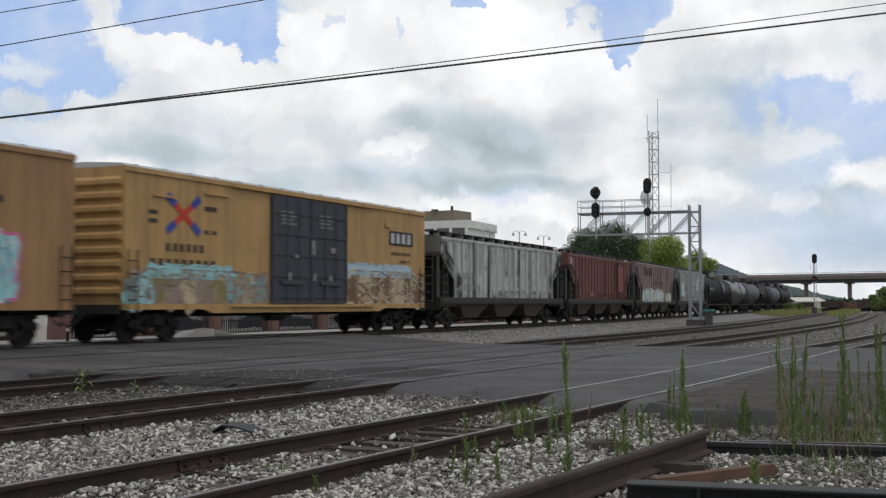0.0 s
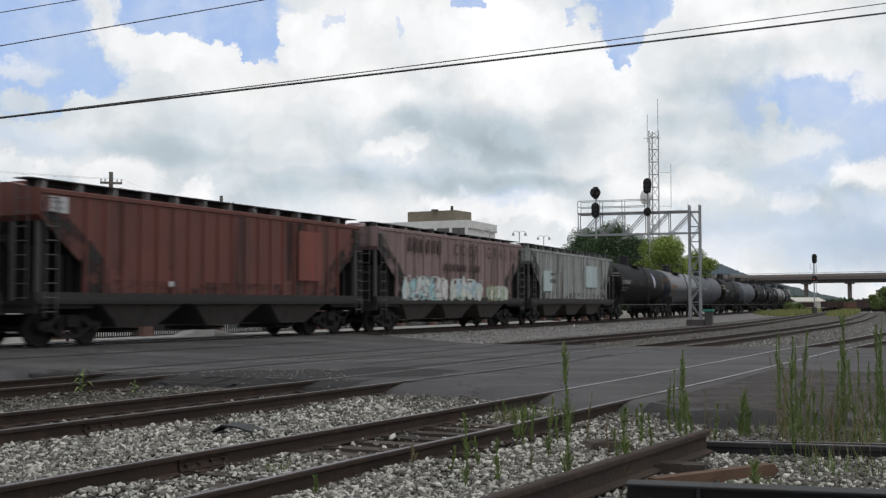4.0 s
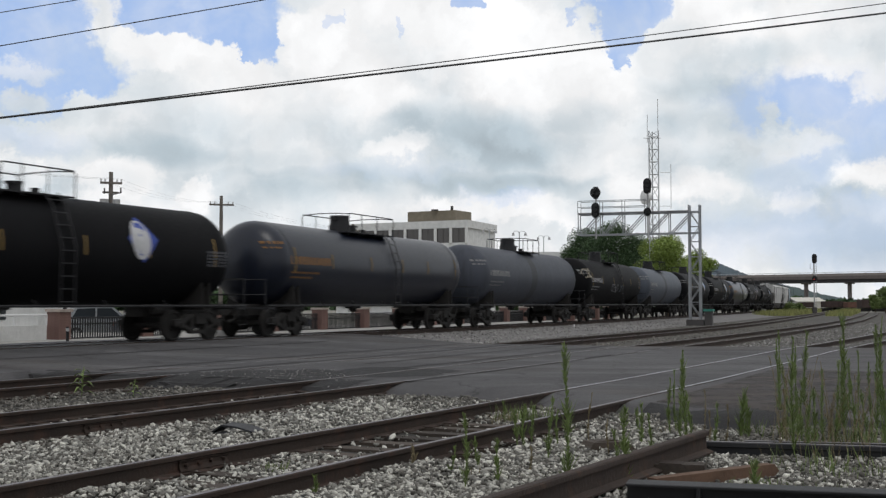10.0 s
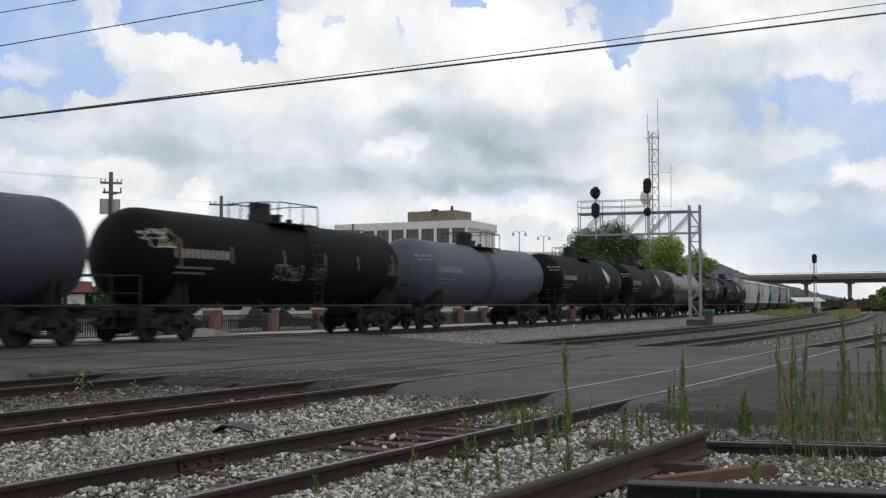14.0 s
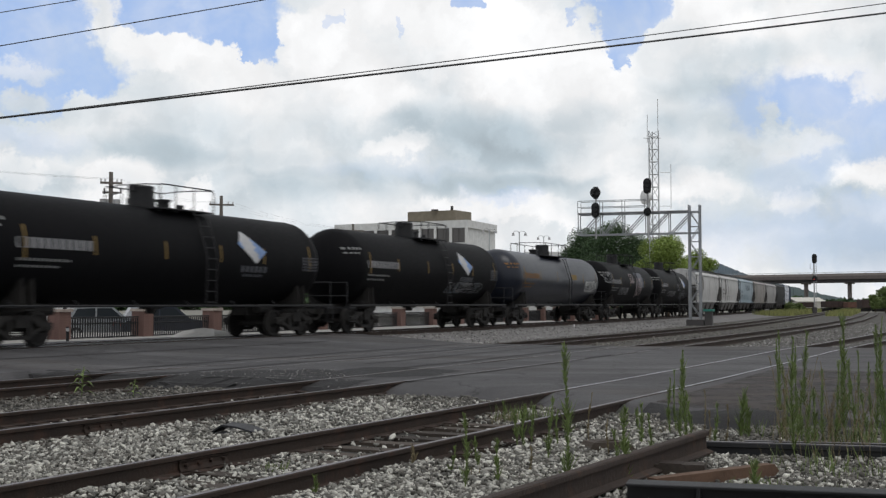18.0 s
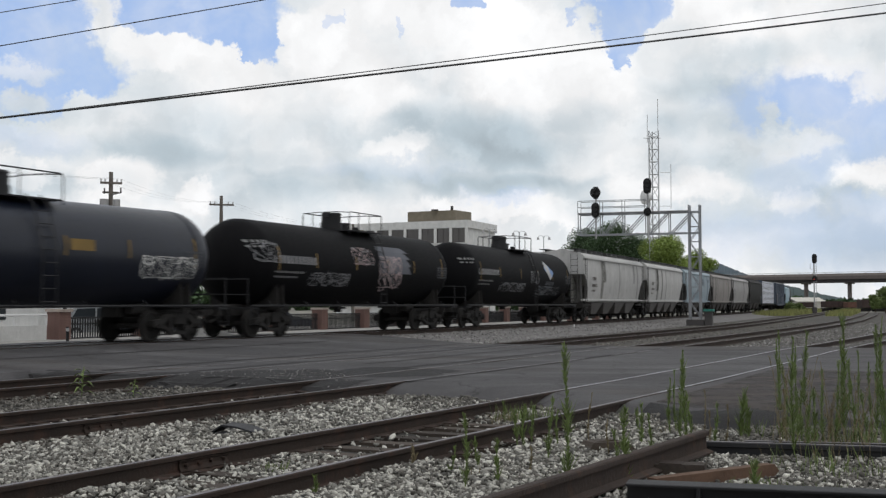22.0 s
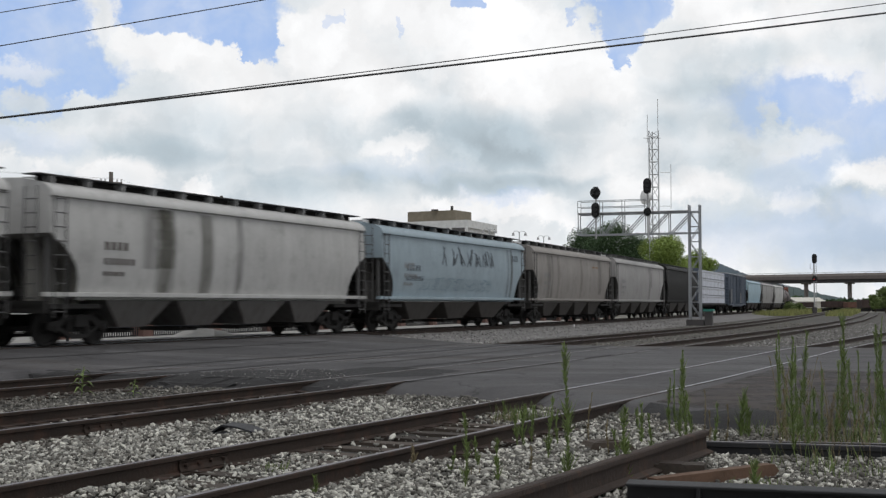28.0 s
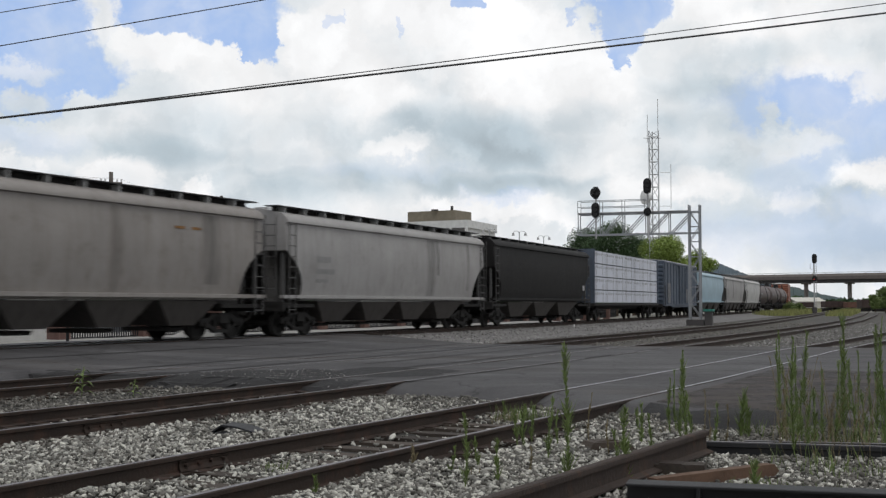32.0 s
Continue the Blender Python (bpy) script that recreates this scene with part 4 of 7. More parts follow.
# ---- tank cars ----
def tank(label, body, length, radius=1.5, top=4.12, logo=None, text="mark_dim", sag=0.0, band=None, marks="mark_yellow", deck=(-0.9, 1.7), dome=-0.5, valve=0.65):
    car = thing("tank_car", label, "tank car", "tank cars")
    half = length / 2 - 0.6
    zc = top - radius
    hb = half - 0.32
    n = 40
    rings = []
    xs = [(-hb, 0.02), (-hb + 0.05, 0.32), (-hb + 0.16, 0.56), (-hb + 0.34, 0.78), (-hb + 0.56, 0.92), (-hb + 0.82, 0.99), (-hb + 1.0, 1.0), (-hb * 0.5, 1.0), (-0.28, 1.0)]
    xs = xs + [(-x, r) for x, r in reversed(xs)]
    for x, r in xs:
        drop = -sag * (1 - min(abs(x) / hb, 1))
        rings.append([(x, radius * r * math.cos(2 * math.pi * k / n), zc + drop + radius * r * math.sin(2 * math.pi * k / n)) for k in range(n)])
    part("shell", Shape().loft(rings), body, car, smooth=True)
    if band:  # wide spill stain under the manway
        nb = 25
        rb = [[(x, -(radius + 0.005) * math.sin(math.pi * k / nb), zc - sag + (radius + 0.005) * math.cos(math.pi * k / nb)) for k in range(nb)] for x in (-0.75 + 0.02, -0.3, 0.15)]
        part("spill_band", Shape().loft(rb, closed=False, cap=False), band, car, "dark spill stain below the manway", smooth=True)
    for x in (-hb + 1.2, hb - 1.2):
        rg = [[(x + dx, (radius + 0.012) * math.cos(2 * math.pi * k / n), zc + (radius + 0.012) * math.sin(2 * math.pi * k / n)) for k in range(n)] for dx in (-0.04, 0.04)]
        part("weld_seam", Shape().loft(rg, closed=True, cap=False), body, car, smooth=True)
    # stub sills, saddles, shear plates
    for sgn in (-1, 1):
        a, b = sorted((sgn * (hb - 3.4), sgn * (half + 0.05)))
        part("stub_sill", Shape().box(a, b, -0.32, 0.32, 0.72, 1.10), "truck_iron", car)
        c = sgn * (hb - 1.63)
        sad = Shape()
        for dx in (-0.18, 0.18):
            sad.prism([(-1.38, 0.95), (1.38, 0.95), (1.32, 1.75), (0.7, 1.25), (-0.7, 1.25), (-1.32, 1.75)], c + dx - 0.02, c + dx + 0.02, "x")
        sad.box(c - 0.2, c + 0.2, -1.4, 1.4, 0.92, 0.98)
        part("saddle", sad, "truck_iron", car)
        rl = Shape().line([(sgn * half, -1.35, 0.9), (sgn * half, -1.35, 1.9), (sgn * half, 1.35, 1.9), (sgn * half, 1.35, 0.9)], 0.022, 5)
        rl.line([(sgn * half, -1.35, 1.4), (sgn * half, 1.35, 1.4)], 0.02, 5).box(*sorted((sgn * (half - 0.5), sgn * half)), -1.45, 1.45, 0.93, 0.99)
        rl.line([(sgn * half, -1.45, 0.95), (sgn * half, -1.45, 0.45), (sgn * (half - 0.4), -1.45, 0.45), (sgn * (half - 0.4), -1.45, 0.95)], 0.02, 5)
        part("end_rail", rl, "black_iron", car)
        part("brake_cylinder", Shape().tube((c - 0.9 * sgn, -0.55, 0.95), (c - 1.6 * sgn, -0.55, 0.95), 0.16, 10), "truck_iron", car)
    # long hand rails
    for y in (-1.46, 1.46):
        part("hand_rail", Shape().tube((-half, y, 1.04), (half, y, 1.04), 0.035, 6), "black_iron", car)
        for k in range(7):
            x = -hb + 1.0 + k * (2 * hb - 2) / 6
            part("rail_bracket", Shape().beam((x, y, 1.04), (x, y * 0.86, 1.2), 0.03), "black_iron", car)
    # manway housing, valves, platform and its railing
    tp = top - sag
    man = part("manway", Shape().tube((dome, 0, tp - 0.1), (dome, 0, tp + 0.24), 0.42, 16).tube((dome, 0, tp + 0.24), (dome, 0, tp + 0.56), 0.38, 16).tube((dome, 0, tp + 0.56), (dome, 0, tp + 0.62), 0.41, 16, 0.36), "black_iron", car, smooth=True)
    part("hinge", Shape().box(dome - 0.46, dome - 0.36, -0.12, 0.12, tp + 0.45, tp + 0.60), "black_iron", man)
    part("valve", Shape().tube((valve, 0.1, tp - 0.05), (valve, 0.1, tp + 0.24), 0.2, 10).tube((valve, 0.1, tp + 0.24), (valve, 0.1, tp + 0.30), 0.26, 10), "black_iron", man)
    part("valve", Shape().tube((valve + 0.5, -0.15, tp - 0.05), (valve + 0.5, -0.15, tp + 0.16), 0.12, 8), "black_iron", man)
    d0, d1 = deck
    for y in (-0.75, 0.75):
        part("platform", Shape().box(d0, d1, y - 0.25, y + 0.25, tp - 0.10, tp - 0.06), "black_iron", car)
    rl = Shape()
    for y in (-1.02, 1.02):
        rl.line([(d0, y, tp - 0.2), (d0, y, tp + 0.54), (d0 + 0.08, y, tp + 0.62), (d1 - 0.08, y, tp + 0.62), (d1, y, tp + 0.54), (d1, y, tp - 0.2)], 0.022, 5)
        for f in (0.28, 0.62):
            x = d0 + (d1 - d0) * f
            rl.tube((x, y, tp - 0.2), (x, y, tp + 0.61), 0.018, 5)
    for x in (d0 + 0.06, d1 - 0.06):
        rl.line([(x, -1.02, tp + 0.60), (x, -0.4, tp + 0.64), (x, 0.4, tp + 0.64), (x, 1.02, tp + 0.60)], 0.018, 5)
    part("platform_railing", rl, "black_iron", car)
    lad = Shape()
    for x in (-0.25, 0.25):
        lad.line([(x + 0.9, -1.55, 1.0), (x + 0.9, -1.60, zc), (x + 0.9, -1.25, zc + 1.1), (x + 0.9, -0.95, tp)], 0.02, 5)
    for k in range(9):
        z = 1.15 + k * 0.33
        y = -float(np.interp(z, [1.0, zc, zc + 1.1, tp], [1.55, 1.60, 1.25, 0.95]))
        lad.tube((0.65, y, z), (1.15, y, z), 0.016, 5)
    if not band:
        part("ladder", lad, "black_iron", car)
    part("bottom_outlet", Shape().tube((0, 0, zc - radius - 0.25), (0, 0, zc - radius + 0.1), 0.16, 10).box(-0.3, 0.3, -0.2, 0.2, zc - radius - 0.12, zc - radius - 0.04), "truck_iron", car)

    def surf(x, z):  # on the shell, round its dished heads too
        r = radius * float(np.interp(abs(x), [hb - 1.0, hb - 0.82, hb - 0.56, hb - 0.34, hb - 0.16], [1.0, 0.99, 0.92, 0.78, 0.56]))
        d = min(abs(z - zc), r * 0.97)
        return (x - (0.012 if abs(x) > hb - 0.8 else 0.0), -math.sqrt(r * r - d * d) - 0.012, z)
    if marks:
        mk = Shape()
        for k, (f, tall) in enumerate(((0.05, 5), (0.22, 3), (0.42, 3), (0.60, 3), (0.76, 3), (0.95, 5))):
            x = -hb + 0.6 + f * (2 * hb - 1.2)
            for j in range(tall):
                z0 = zc + 0.12 + (j - tall / 2) * 0.17
                mk.poly([surf(x, z0), surf(x + 0.075, z0), surf(x + 0.075, z0 + 0.17), surf(x, z0 + 0.17)])
        part("reflector", mk, marks, car, kind="stuff")
    bars(car, surf, [(-hb + 1.1, zc - 0.04, 2.75, 0.27, 11)], text)
    bars(car, surf, [(-hb + 1.15, zc - 0.36, 1.9, 0.07, 13), (-hb + 1.15, zc - 0.52, 1.5, 0.06, 10), (-hb + 0.25, zc + 0.62, 0.62, 0.09, 5), (-hb + 0.25, zc + 0.46, 0.5, 0.06, 4)], "mark_grey" if text != "mark_orange" else text)
    bars(car, surf, [(hb - 1.75, zc + 0.10 - 0.10 * k, 1.15, 0.07, 9 - k % 3) for k in range(5)], "mark_dusk")
    if logo and logo != "round":
        bars(car, surf, [(hb - 5.35, zc - 0.42, 1.5, 0.20, 6), (hb - 5.2, zc - 0.56, 1.1, 0.08, 9)], "mark_dusk")
    if logo:
        cx = hb - 4.75
        if logo == "round":
            dia, oval = Shape(), Shape()
            grid = [[surf(cx + 0.1 + (u + w) * 0.62, zc + 0.38 + (u - w) * 0.66) for w in np.linspace(-0.5, 0.5, 7)] for u in np.linspace(-0.5, 0.5, 7)]
            for a in range(6):
                for b in range(6):
                    dia.poly([grid[a][b], grid[a + 1][b], grid[a + 1][b + 1], grid[a][b + 1]])
            part("emblem", dia, "mark_blue", car, "dark blue diamond emblem")
            for a in range(20):
                f = [2 * math.pi * (a + i) / 20 for i in (0, 1)]
                for r0, r1 in ((0.0, 0.5), (0.5, 1.0)):
                    oval.poly([(p[0], p[1] - 0.006, p[2]) for p in (surf(cx + r * 0.40 * math.cos(g), zc + 0.36 + r * 0.56 * math.sin(g)) for r, g in ((r0, f[0]), (r1, f[0]), (r1, f[1]), (r0, f[1])))])
            part("emblem", oval, "mark_white", car, "white oval on the emblem")
            running_gear(car, hb - 1.63, half)
            return car, surf, hb
        left, peak, right, foot = (-0.74, 0.46), (-0.40, 0.90), (0.74, 0.26), (0.16, -0.14)
        grid = lambda u, w: tuple((left[k] * (1 - u) + peak[k] * u) * (1 - w) + (foot[k] * (1 - u) + right[k] * u) * w for k in (0, 1))
        white, blue = Shape(), Shape()
        for a in range(8):
            for b in range(8):
                q = [grid(u / 8, w / 8) for u, w in ((a, b), (a + 1, b), (a + 1, b + 1), (a, b + 1))]
                (blue if a + b > 9 or a + b < 2 or (a == 4 and b > 4) else white).poly([(p[0], p[1] - 0.006, p[2]) for p in (surf(cx + x, zc + z) for x, z in q)])
        part("emblem", white, logo, car)
        part("emblem", blue, "mark_sky", car)
    running_gear(car, hb - 1.63, half)
    return car, surf, hb


for key, col, kw in [
    ("hop_grey", (0.47, 0.475, 0.47), dict(streak=0.8, dirt=(0.075, 0.070, 0.066), dirt_amount=0.6)),
    ("hop_red", (0.145, 0.048, 0.038), dict(streak=0.5, dirt=(0.07, 0.04, 0.035), dirt_amount=0.3)),
    ("hop_pink", (0.25, 0.172, 0.17), dict(streak=0.85, dirt=(0.13, 0.085, 0.08), dirt_amount=0.3)),
    ("hop_pale", (0.30, 0.325, 0.325), dict(streak=1.0, dirt=(0.11, 0.10, 0.09), dirt_amount=0.55)),
    ("hop_white", (0.47, 0.465, 0.455), dict(streak=0.16, dirt=(0.16, 0.15, 0.14), dirt_amount=0.25)),
    ("hop_blue", (0.30, 0.37, 0.415), dict(streak=0.18, dirt=(0.14, 0.17, 0.19), dirt_amount=0.2)),
    ("hop_taupe", (0.27, 0.25, 0.235), dict(streak=0.3, dirt=(0.13, 0.11, 0.095), dirt_amount=0.3)),
    ("hop_stone", (0.33, 0.32, 0.315), dict(streak=0.22, dirt=(0.15, 0.135, 0.12), dirt_amount=0.2)),
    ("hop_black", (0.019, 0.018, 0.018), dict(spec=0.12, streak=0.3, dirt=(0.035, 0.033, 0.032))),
    ("hop_sky", (0.34, 0.46, 0.53), dict(streak=0.3, dirt=(0.2, 0.25, 0.27))),
    ("box_yellow", (0.42, 0.26, 0.10), dict(streak=0.5, dirt=(0.20, 0.115, 0.055), dirt_amount=0.2)),
    ("box_tan", (0.33, 0.19, 0.085), dict(streak=0.45, dirt=(0.17, 0.09, 0.05), dirt_amount=0.25)),
    ("box_door", (0.035, 0.042, 0.055), dict(streak=0.3, dirt=(0.07, 0.07, 0.07))),
    ("box_blue", (0.075, 0.095, 0.13), dict(streak=0.4, dirt=(0.05, 0.05, 0.05))),
    ("box_orange", (0.24, 0.085, 0.05), dict(streak=0.3)),
    ("tank_black", (0.0075, 0.0075, 0.0085), dict(rough=0.55, spec=0.05, streak=0.4, dirt=(0.010, 0.010, 0.0105), bump=0.05)),
    ("tank_mauve", (0.10, 0.075, 0.072), dict(rough=0.55, streak=0.4, dirt=(0.05, 0.04, 0.04))),
    ("tank_dark", (0.0095, 0.0125, 0.023), dict(rough=0.33, spec=0.4, streak=0.3, dirt=(0.010, 0.0105, 0.013), bump=0.04)),
    ("tank_grey", (0.062, 0.068, 0.085), dict(rough=0.5, spec=0.15, streak=0.4, dirt=(0.035, 0.036, 0.040), bump=0.06)),
    ("tank_slate", (0.075, 0.086, 0.108), dict(rough=0.5, spec=0.15, streak=0.35, dirt=(0.045, 0.05, 0.055), bump=0.06)),
    ("spill", (0.03, 0.032, 0.036), dict(rough=0.6)),
    ("hop_sill", (0.024, 0.022, 0.021), dict(rough=0.85, dirt=(0.035, 0.03, 0.027), dirt_amount=0.6)),
    ("ladder_grey", (0.085, 0.083, 0.082), {}),
    # dusty end paint and slope sheets, darkened to carry the recess shade
    ("hop_dust_shade", (0.17, 0.165, 0.15), dict(streak=0.6, dirt=(0.08, 0.075, 0.07), dirt_amount=0.5)),
    ("hop_slope_shade", (0.07, 0.066, 0.062), dict(streak=0.6, dirt=(0.035, 0.033, 0.032), dirt_amount=0.5)),
    # bay paints darkened for the shade beneath the cars, with dirt runs
    ("hop_bay_pale_shade", (0.11, 0.105, 0.10), dict(streak=0.6)),
    ("hop_bay_shade", (0.058, 0.052, 0.048), dict(rough=0.9, streak=0.6, dirt=(0.035, 0.031, 0.028), dirt_amount=0.4)),
    ("rib_pale", (0.42, 0.42, 0.40), dict(streak=0.4, dirt=(0.16, 0.11, 0.08))),
    ("hop_pit", (0.05, 0.045, 0.04), dict(rough=0.9)),
    ("wrap", (0.55, 0.57, 0.64), dict(rough=0.45, bump=0.3)),
]:
    kw = dict(kw)
    mat(key, col, kw.pop("rough", 0.62), 0, 0.16, 0.6, 12, **kw)


grime("grime_dark", (0.030, 0.027, 0.025), 0.95, (0.38, 0.66))
grime("grime_rust", (0.085, 0.045, 0.028), 0.85, (0.40, 0.68))
grime("grime_olive", (0.10, 0.096, 0.075), 0.75, (0.0, 0.85))
grime("grime_soft", (0.11, 0.105, 0.10), 0.5, (0.15, 0.80))
grime("grime_brown", (0.11, 0.085, 0.07), 0.38, (0.1, 0.9))
grime("soot", (0.022, 0.021, 0.020), 0.95, (0.36, 0.58), False, (1.6, 1.6, 1.1))
grime("splash", (0.030, 0.027, 0.024), 0.9, (0.36, 0.80), False, (0.9, 1.0, 1.6))


def weathered(car, surf, hb, seed, runs, kinds, soot=True, splash=True, top=3.85, z0=1.25):
    """Runs of dirt down a car's side, soot at its ends and splashed dirt along its sill."""
    rng = random.Random(seed)
    lvl = np.linspace(0, 1, 7)
    for k in range(runs):
        x, w = rng.uniform(-hb + 1.8, hb - 1.8), rng.uniform(0.25, 1.3)
        lo = z0 if rng.random() < 0.6 else rng.uniform(1.6, 2.6)
        sh = Shape()
        for a, b in zip(lvl, lvl[1:]):
            za, zb = lo + (top - lo) * a, lo + (top - lo) * b
            sh.poly([surf(x - w / 2, za), surf(x + w / 2, za), surf(x + w / 2, zb), surf(x - w / 2, zb)])
        part("dirt_run", sh, kinds[k % len(kinds)], car, "dark vertical run of dirt")
    if soot:
        for sgn in (-1, 1):
            sh = Shape()
            for (d0, e0, za), (d1, e1, zb) in itertools.pairwise(((1.56, 2.6, z0), (1.56, 2.5, 2.15), (0.85, 1.9, 2.7), (0.13, 1.2, 3.2), (0.02, 0.9, 3.4), (0.02, 0.6, 3.85))):
                sh.poly([surf(sgn * (hb - d0), za), surf(sgn * (hb - e0), za), surf(sgn * (hb - e1), zb), surf(sgn * (hb - d1), zb)])
            part("soot", sh, "soot", car, "ragged sooty grime at the car's end")
    if splash:
        part("splash", Shape().poly([surf(-hb + 1.6, z0), surf(hb - 1.6, z0), surf(hb - 1.6, z0 + 0.5), surf(-hb + 1.6, z0 + 0.5)]), "splash", car, "splashed dirt along the sill")


# couplings along the line at the start of the clip
GAPS = [("boxcar_first", -17.0, 3.4), ("boxcar", 3.4, 24.2), ("h1", 24.2, 42.7), ("h2", 42.7, 60.5), ("h3", 60.5, 78.1), ("h4", 78.1, 96.7),
        ("t1", 97.1, 116.2), ("t2", 116.2, 134.2), ("t3", 134.2, 152.1), ("t4", 152.1, 170.2), ("t5", 170.2, 188.1), ("t6", 188.1, 205.9),
        ("t7", 205.9, 223.2), ("t8", 223.2, 241.6), ("t9", 241.6, 259.1), ("t10", 259.1, 277.4), ("a", 277.6, 295.8), ("b", 295.8, 313.55),
        ("c", 313.55, 331.05), ("d", 331.05, 348.8), ("e", 348.8, 367.5), ("f", 367.5, 385.5), ("g", 385.5, 408.2), ("i", 408.2, 427.8),
        ("j", 427.8, 447.2), ("k", 447.2, 467.5), ("l", 467.5, 488.0), ("t11", 488.0, 506.5), ("t12", 506.5, 525.0), ("t13", 525.0, 543.5), ("m", 543.5, 563.5)]
SPEED = 10.533
TRAIN = []


def build_train():
    for key, a, b in GAPS:
        L = b - a
        if key == "boxcar_first":
            car, hb = boxcar("tan-brown boxcar with blue and pink graffiti", "box_tan", L, 4.95)
            s = flat_side(-1.515)
            bars(car, s, [(hb - 4.6, 3.55, 2.4, 0.16, 5), (hb - 3.0, 1.4, 0.9, 0.3, 1)], "mark_dark")
            graffiti(car, s, hb - 4.6, hb - 1.9, 1.15, 2.9, ["spray_blue", "spray_cyan", "spray_white", "spray_pink"], 4, strokes=30)
        elif key == "boxcar":
            car, hb = boxcar("mustard-yellow boxcar with dark double doors and graffiti", "box_yellow", L, 4.9, door="box_door", door_x=(-2.25, 2.7))
            s = flat_side(-1.515)
            x0 = -hb + 2.6
            for sx in (-1, 1):
                for sz in (-1, 1):
                    sh = Shape()
                    ribbon(sh, s, [(x0 + sx * 0.06, 3.72 + sz * 0.04), (x0 + sx * 0.48, 3.72 + sz * 0.33)], 0.2)
                    part("emblem", sh, "mark_red", car)
                    sh = Shape()
                    ribbon(sh, lambda x, z: (x, -1.519, z), [(x0 + sx * 0.40, 3.72 + sz * 0.27), (x0 + sx * 0.78, 3.72 + sz * 0.53)], 0.24)
                    part("emblem", sh, "mark_blue", car)
            sh = Shape()
            ribbon(sh, lambda x, z: (x, -1.518, z), [(x0 - 0.12, 3.72), (x0 + 0.12, 3.72)], 0.2)
            part("emblem", sh, "mark_red", car)
            for x, z, w, h in ((x0 - 1.4, 4.15, 0.9, 0.07), (x0 + 1.0, 4.4, 1.2, 0.09), (hb - 3.6, 4.1, 0.5, 0.14)):
                part("bracket", Shape().box(x, x + w, -1.56, -1.5, z, z + h), "box_yellow", car)
            bars(car, s, [(x0 - 1.6, 3.65, 0.7, 0.12, 1), (x0 - 1.6, 3.4, 0.7, 0.12, 1), (x0 + 1.0, 3.9, 1.1, 0.14, 1), (x0 + 1.0, 3.2, 0.8, 0.12, 2), (x0 - 0.8, 2.62, 1.9, 0.24, 6),
                          (x0 - 1.5, 2.2, 3.2, 0.2, 9), (hb - 3.0, 3.02, 1.7, 0.13, 9), (hb - 2.3, 2.72, 0.9, 0.12, 5)], "mark_dark")
            part("name_plate", Shape().box(hb - 3.2, hb - 1.15, -1.522, -1.5, 3.42, 3.98), "spray_black", car)
            bars(car, flat_side(-1.527), [(hb - 3.08, 3.50, 1.9, 0.40, 4)], "mark_white")
            bars(car, flat_side(-1.64), [(x, 3.75 + 0.13 * k, 0.95 - 0.2 * (k % 2), 0.08, 6 - k % 2) for x in (-1.75, 0.75) for k in range(4)] + [ (-0.9, 2.65, 0.4, 0.12, 1), (0.2, 2.8, 0.35, 0.5, 1), (1.5, 2.9, 0.6, 0.2, 1), (0.3, 1.9, 0.3, 0.25, 1), (1.4, 1.8, 0.3, 0.3, 1),
                                       (-1.3, 1.75, 0.3, 0.4, 1)], "mark_grey")
            graffiti(car, s, -hb + 0.3, -2.4, 0.98, 2.1, ["spray_lilac", "spray_olive", "spray_lilac", "spray_tan", "spray_lilac"], 11, strokes=60)
            graffiti(car, s, -hb + 0.05, -hb + 1.2, 0.95, 1.9, ["spray_cyan", "spray_cyan"], 21, strokes=12)
            graffiti(car, s, -4.6, -2.5, 0.98, 2.0, ["spray_cyan", "spray_tan", "spray_lilac"], 22, strokes=40)
            graffiti(car, s, -hb + 1.0, -4.4, 1.85, 2.25, ["spray_cyan", "spray_cyan"], 23, strokes=20)
            graffiti(car, s, 2.9, hb - 0.2, 0.98, 2.35, ["spray_brown", "spray_tan", "spray_brown", "spray_cream"], 12, strokes=110)
            graffiti(car, s, 2.9, hb - 1.3, 2.15, 2.62, ["spray_sky", "spray_sky"], 24, strokes=30)
        elif key == "h1":
            car, s, hb = hopper("weathered grey ribbed covered hopper streaked with dirt", "hop_grey", L, 3, ribs=17, top=4.0, roof=4.2, sill_mat="hop_sill", end_mat="hop_dust_shade")
            bars(car, flat_side(-1.475), [(-hb + 2.6, 2.2, 1.6, 0.3, 5), (-hb + 2.3, 1.7, 2.4, 0.3, 7), (hb - 4.6, 1.45, 0.5, 0.35, 1), (hb - 3.7, 1.45, 0.5, 0.35, 1)], "mark_grey")
            weathered(car, flat_side(-1.472), hb, 5, 16, ["grime_dark", "grime_soft", "grime_rust"])
        elif key == "h2":
            car, s, hb = hopper("dark red-brown ribbed covered hopper with a bright red patch", "hop_red", L, 3, ribs=19, top=4.0, roof=4.2, sill_mat="hop_sill", roof_mat="hop_red")
            part("paint_patch", Shape().box(hb - 4.4, hb - 2.9, -1.556, -1.53, 1.9, 3.6), mat("fresh_red", (0.22, 0.062, 0.047), 0.7, streak=0.6), car, "brighter red repainted panel")
            bars(car, flat_side(-1.56), [(-hb + 5.0, 1.6, 0.4, 0.15, 1)], "mark_white")
            weathered(car, flat_side(-1.472), hb, 6, 10, ["grime_dark", "grime_soft"])
            pl = part("end_placard", Shape().box(-hb + 0.08, -hb + 0.95, -1.50, -1.46, 3.42, 3.84), "mark_white", car, "pale stencilled plate")
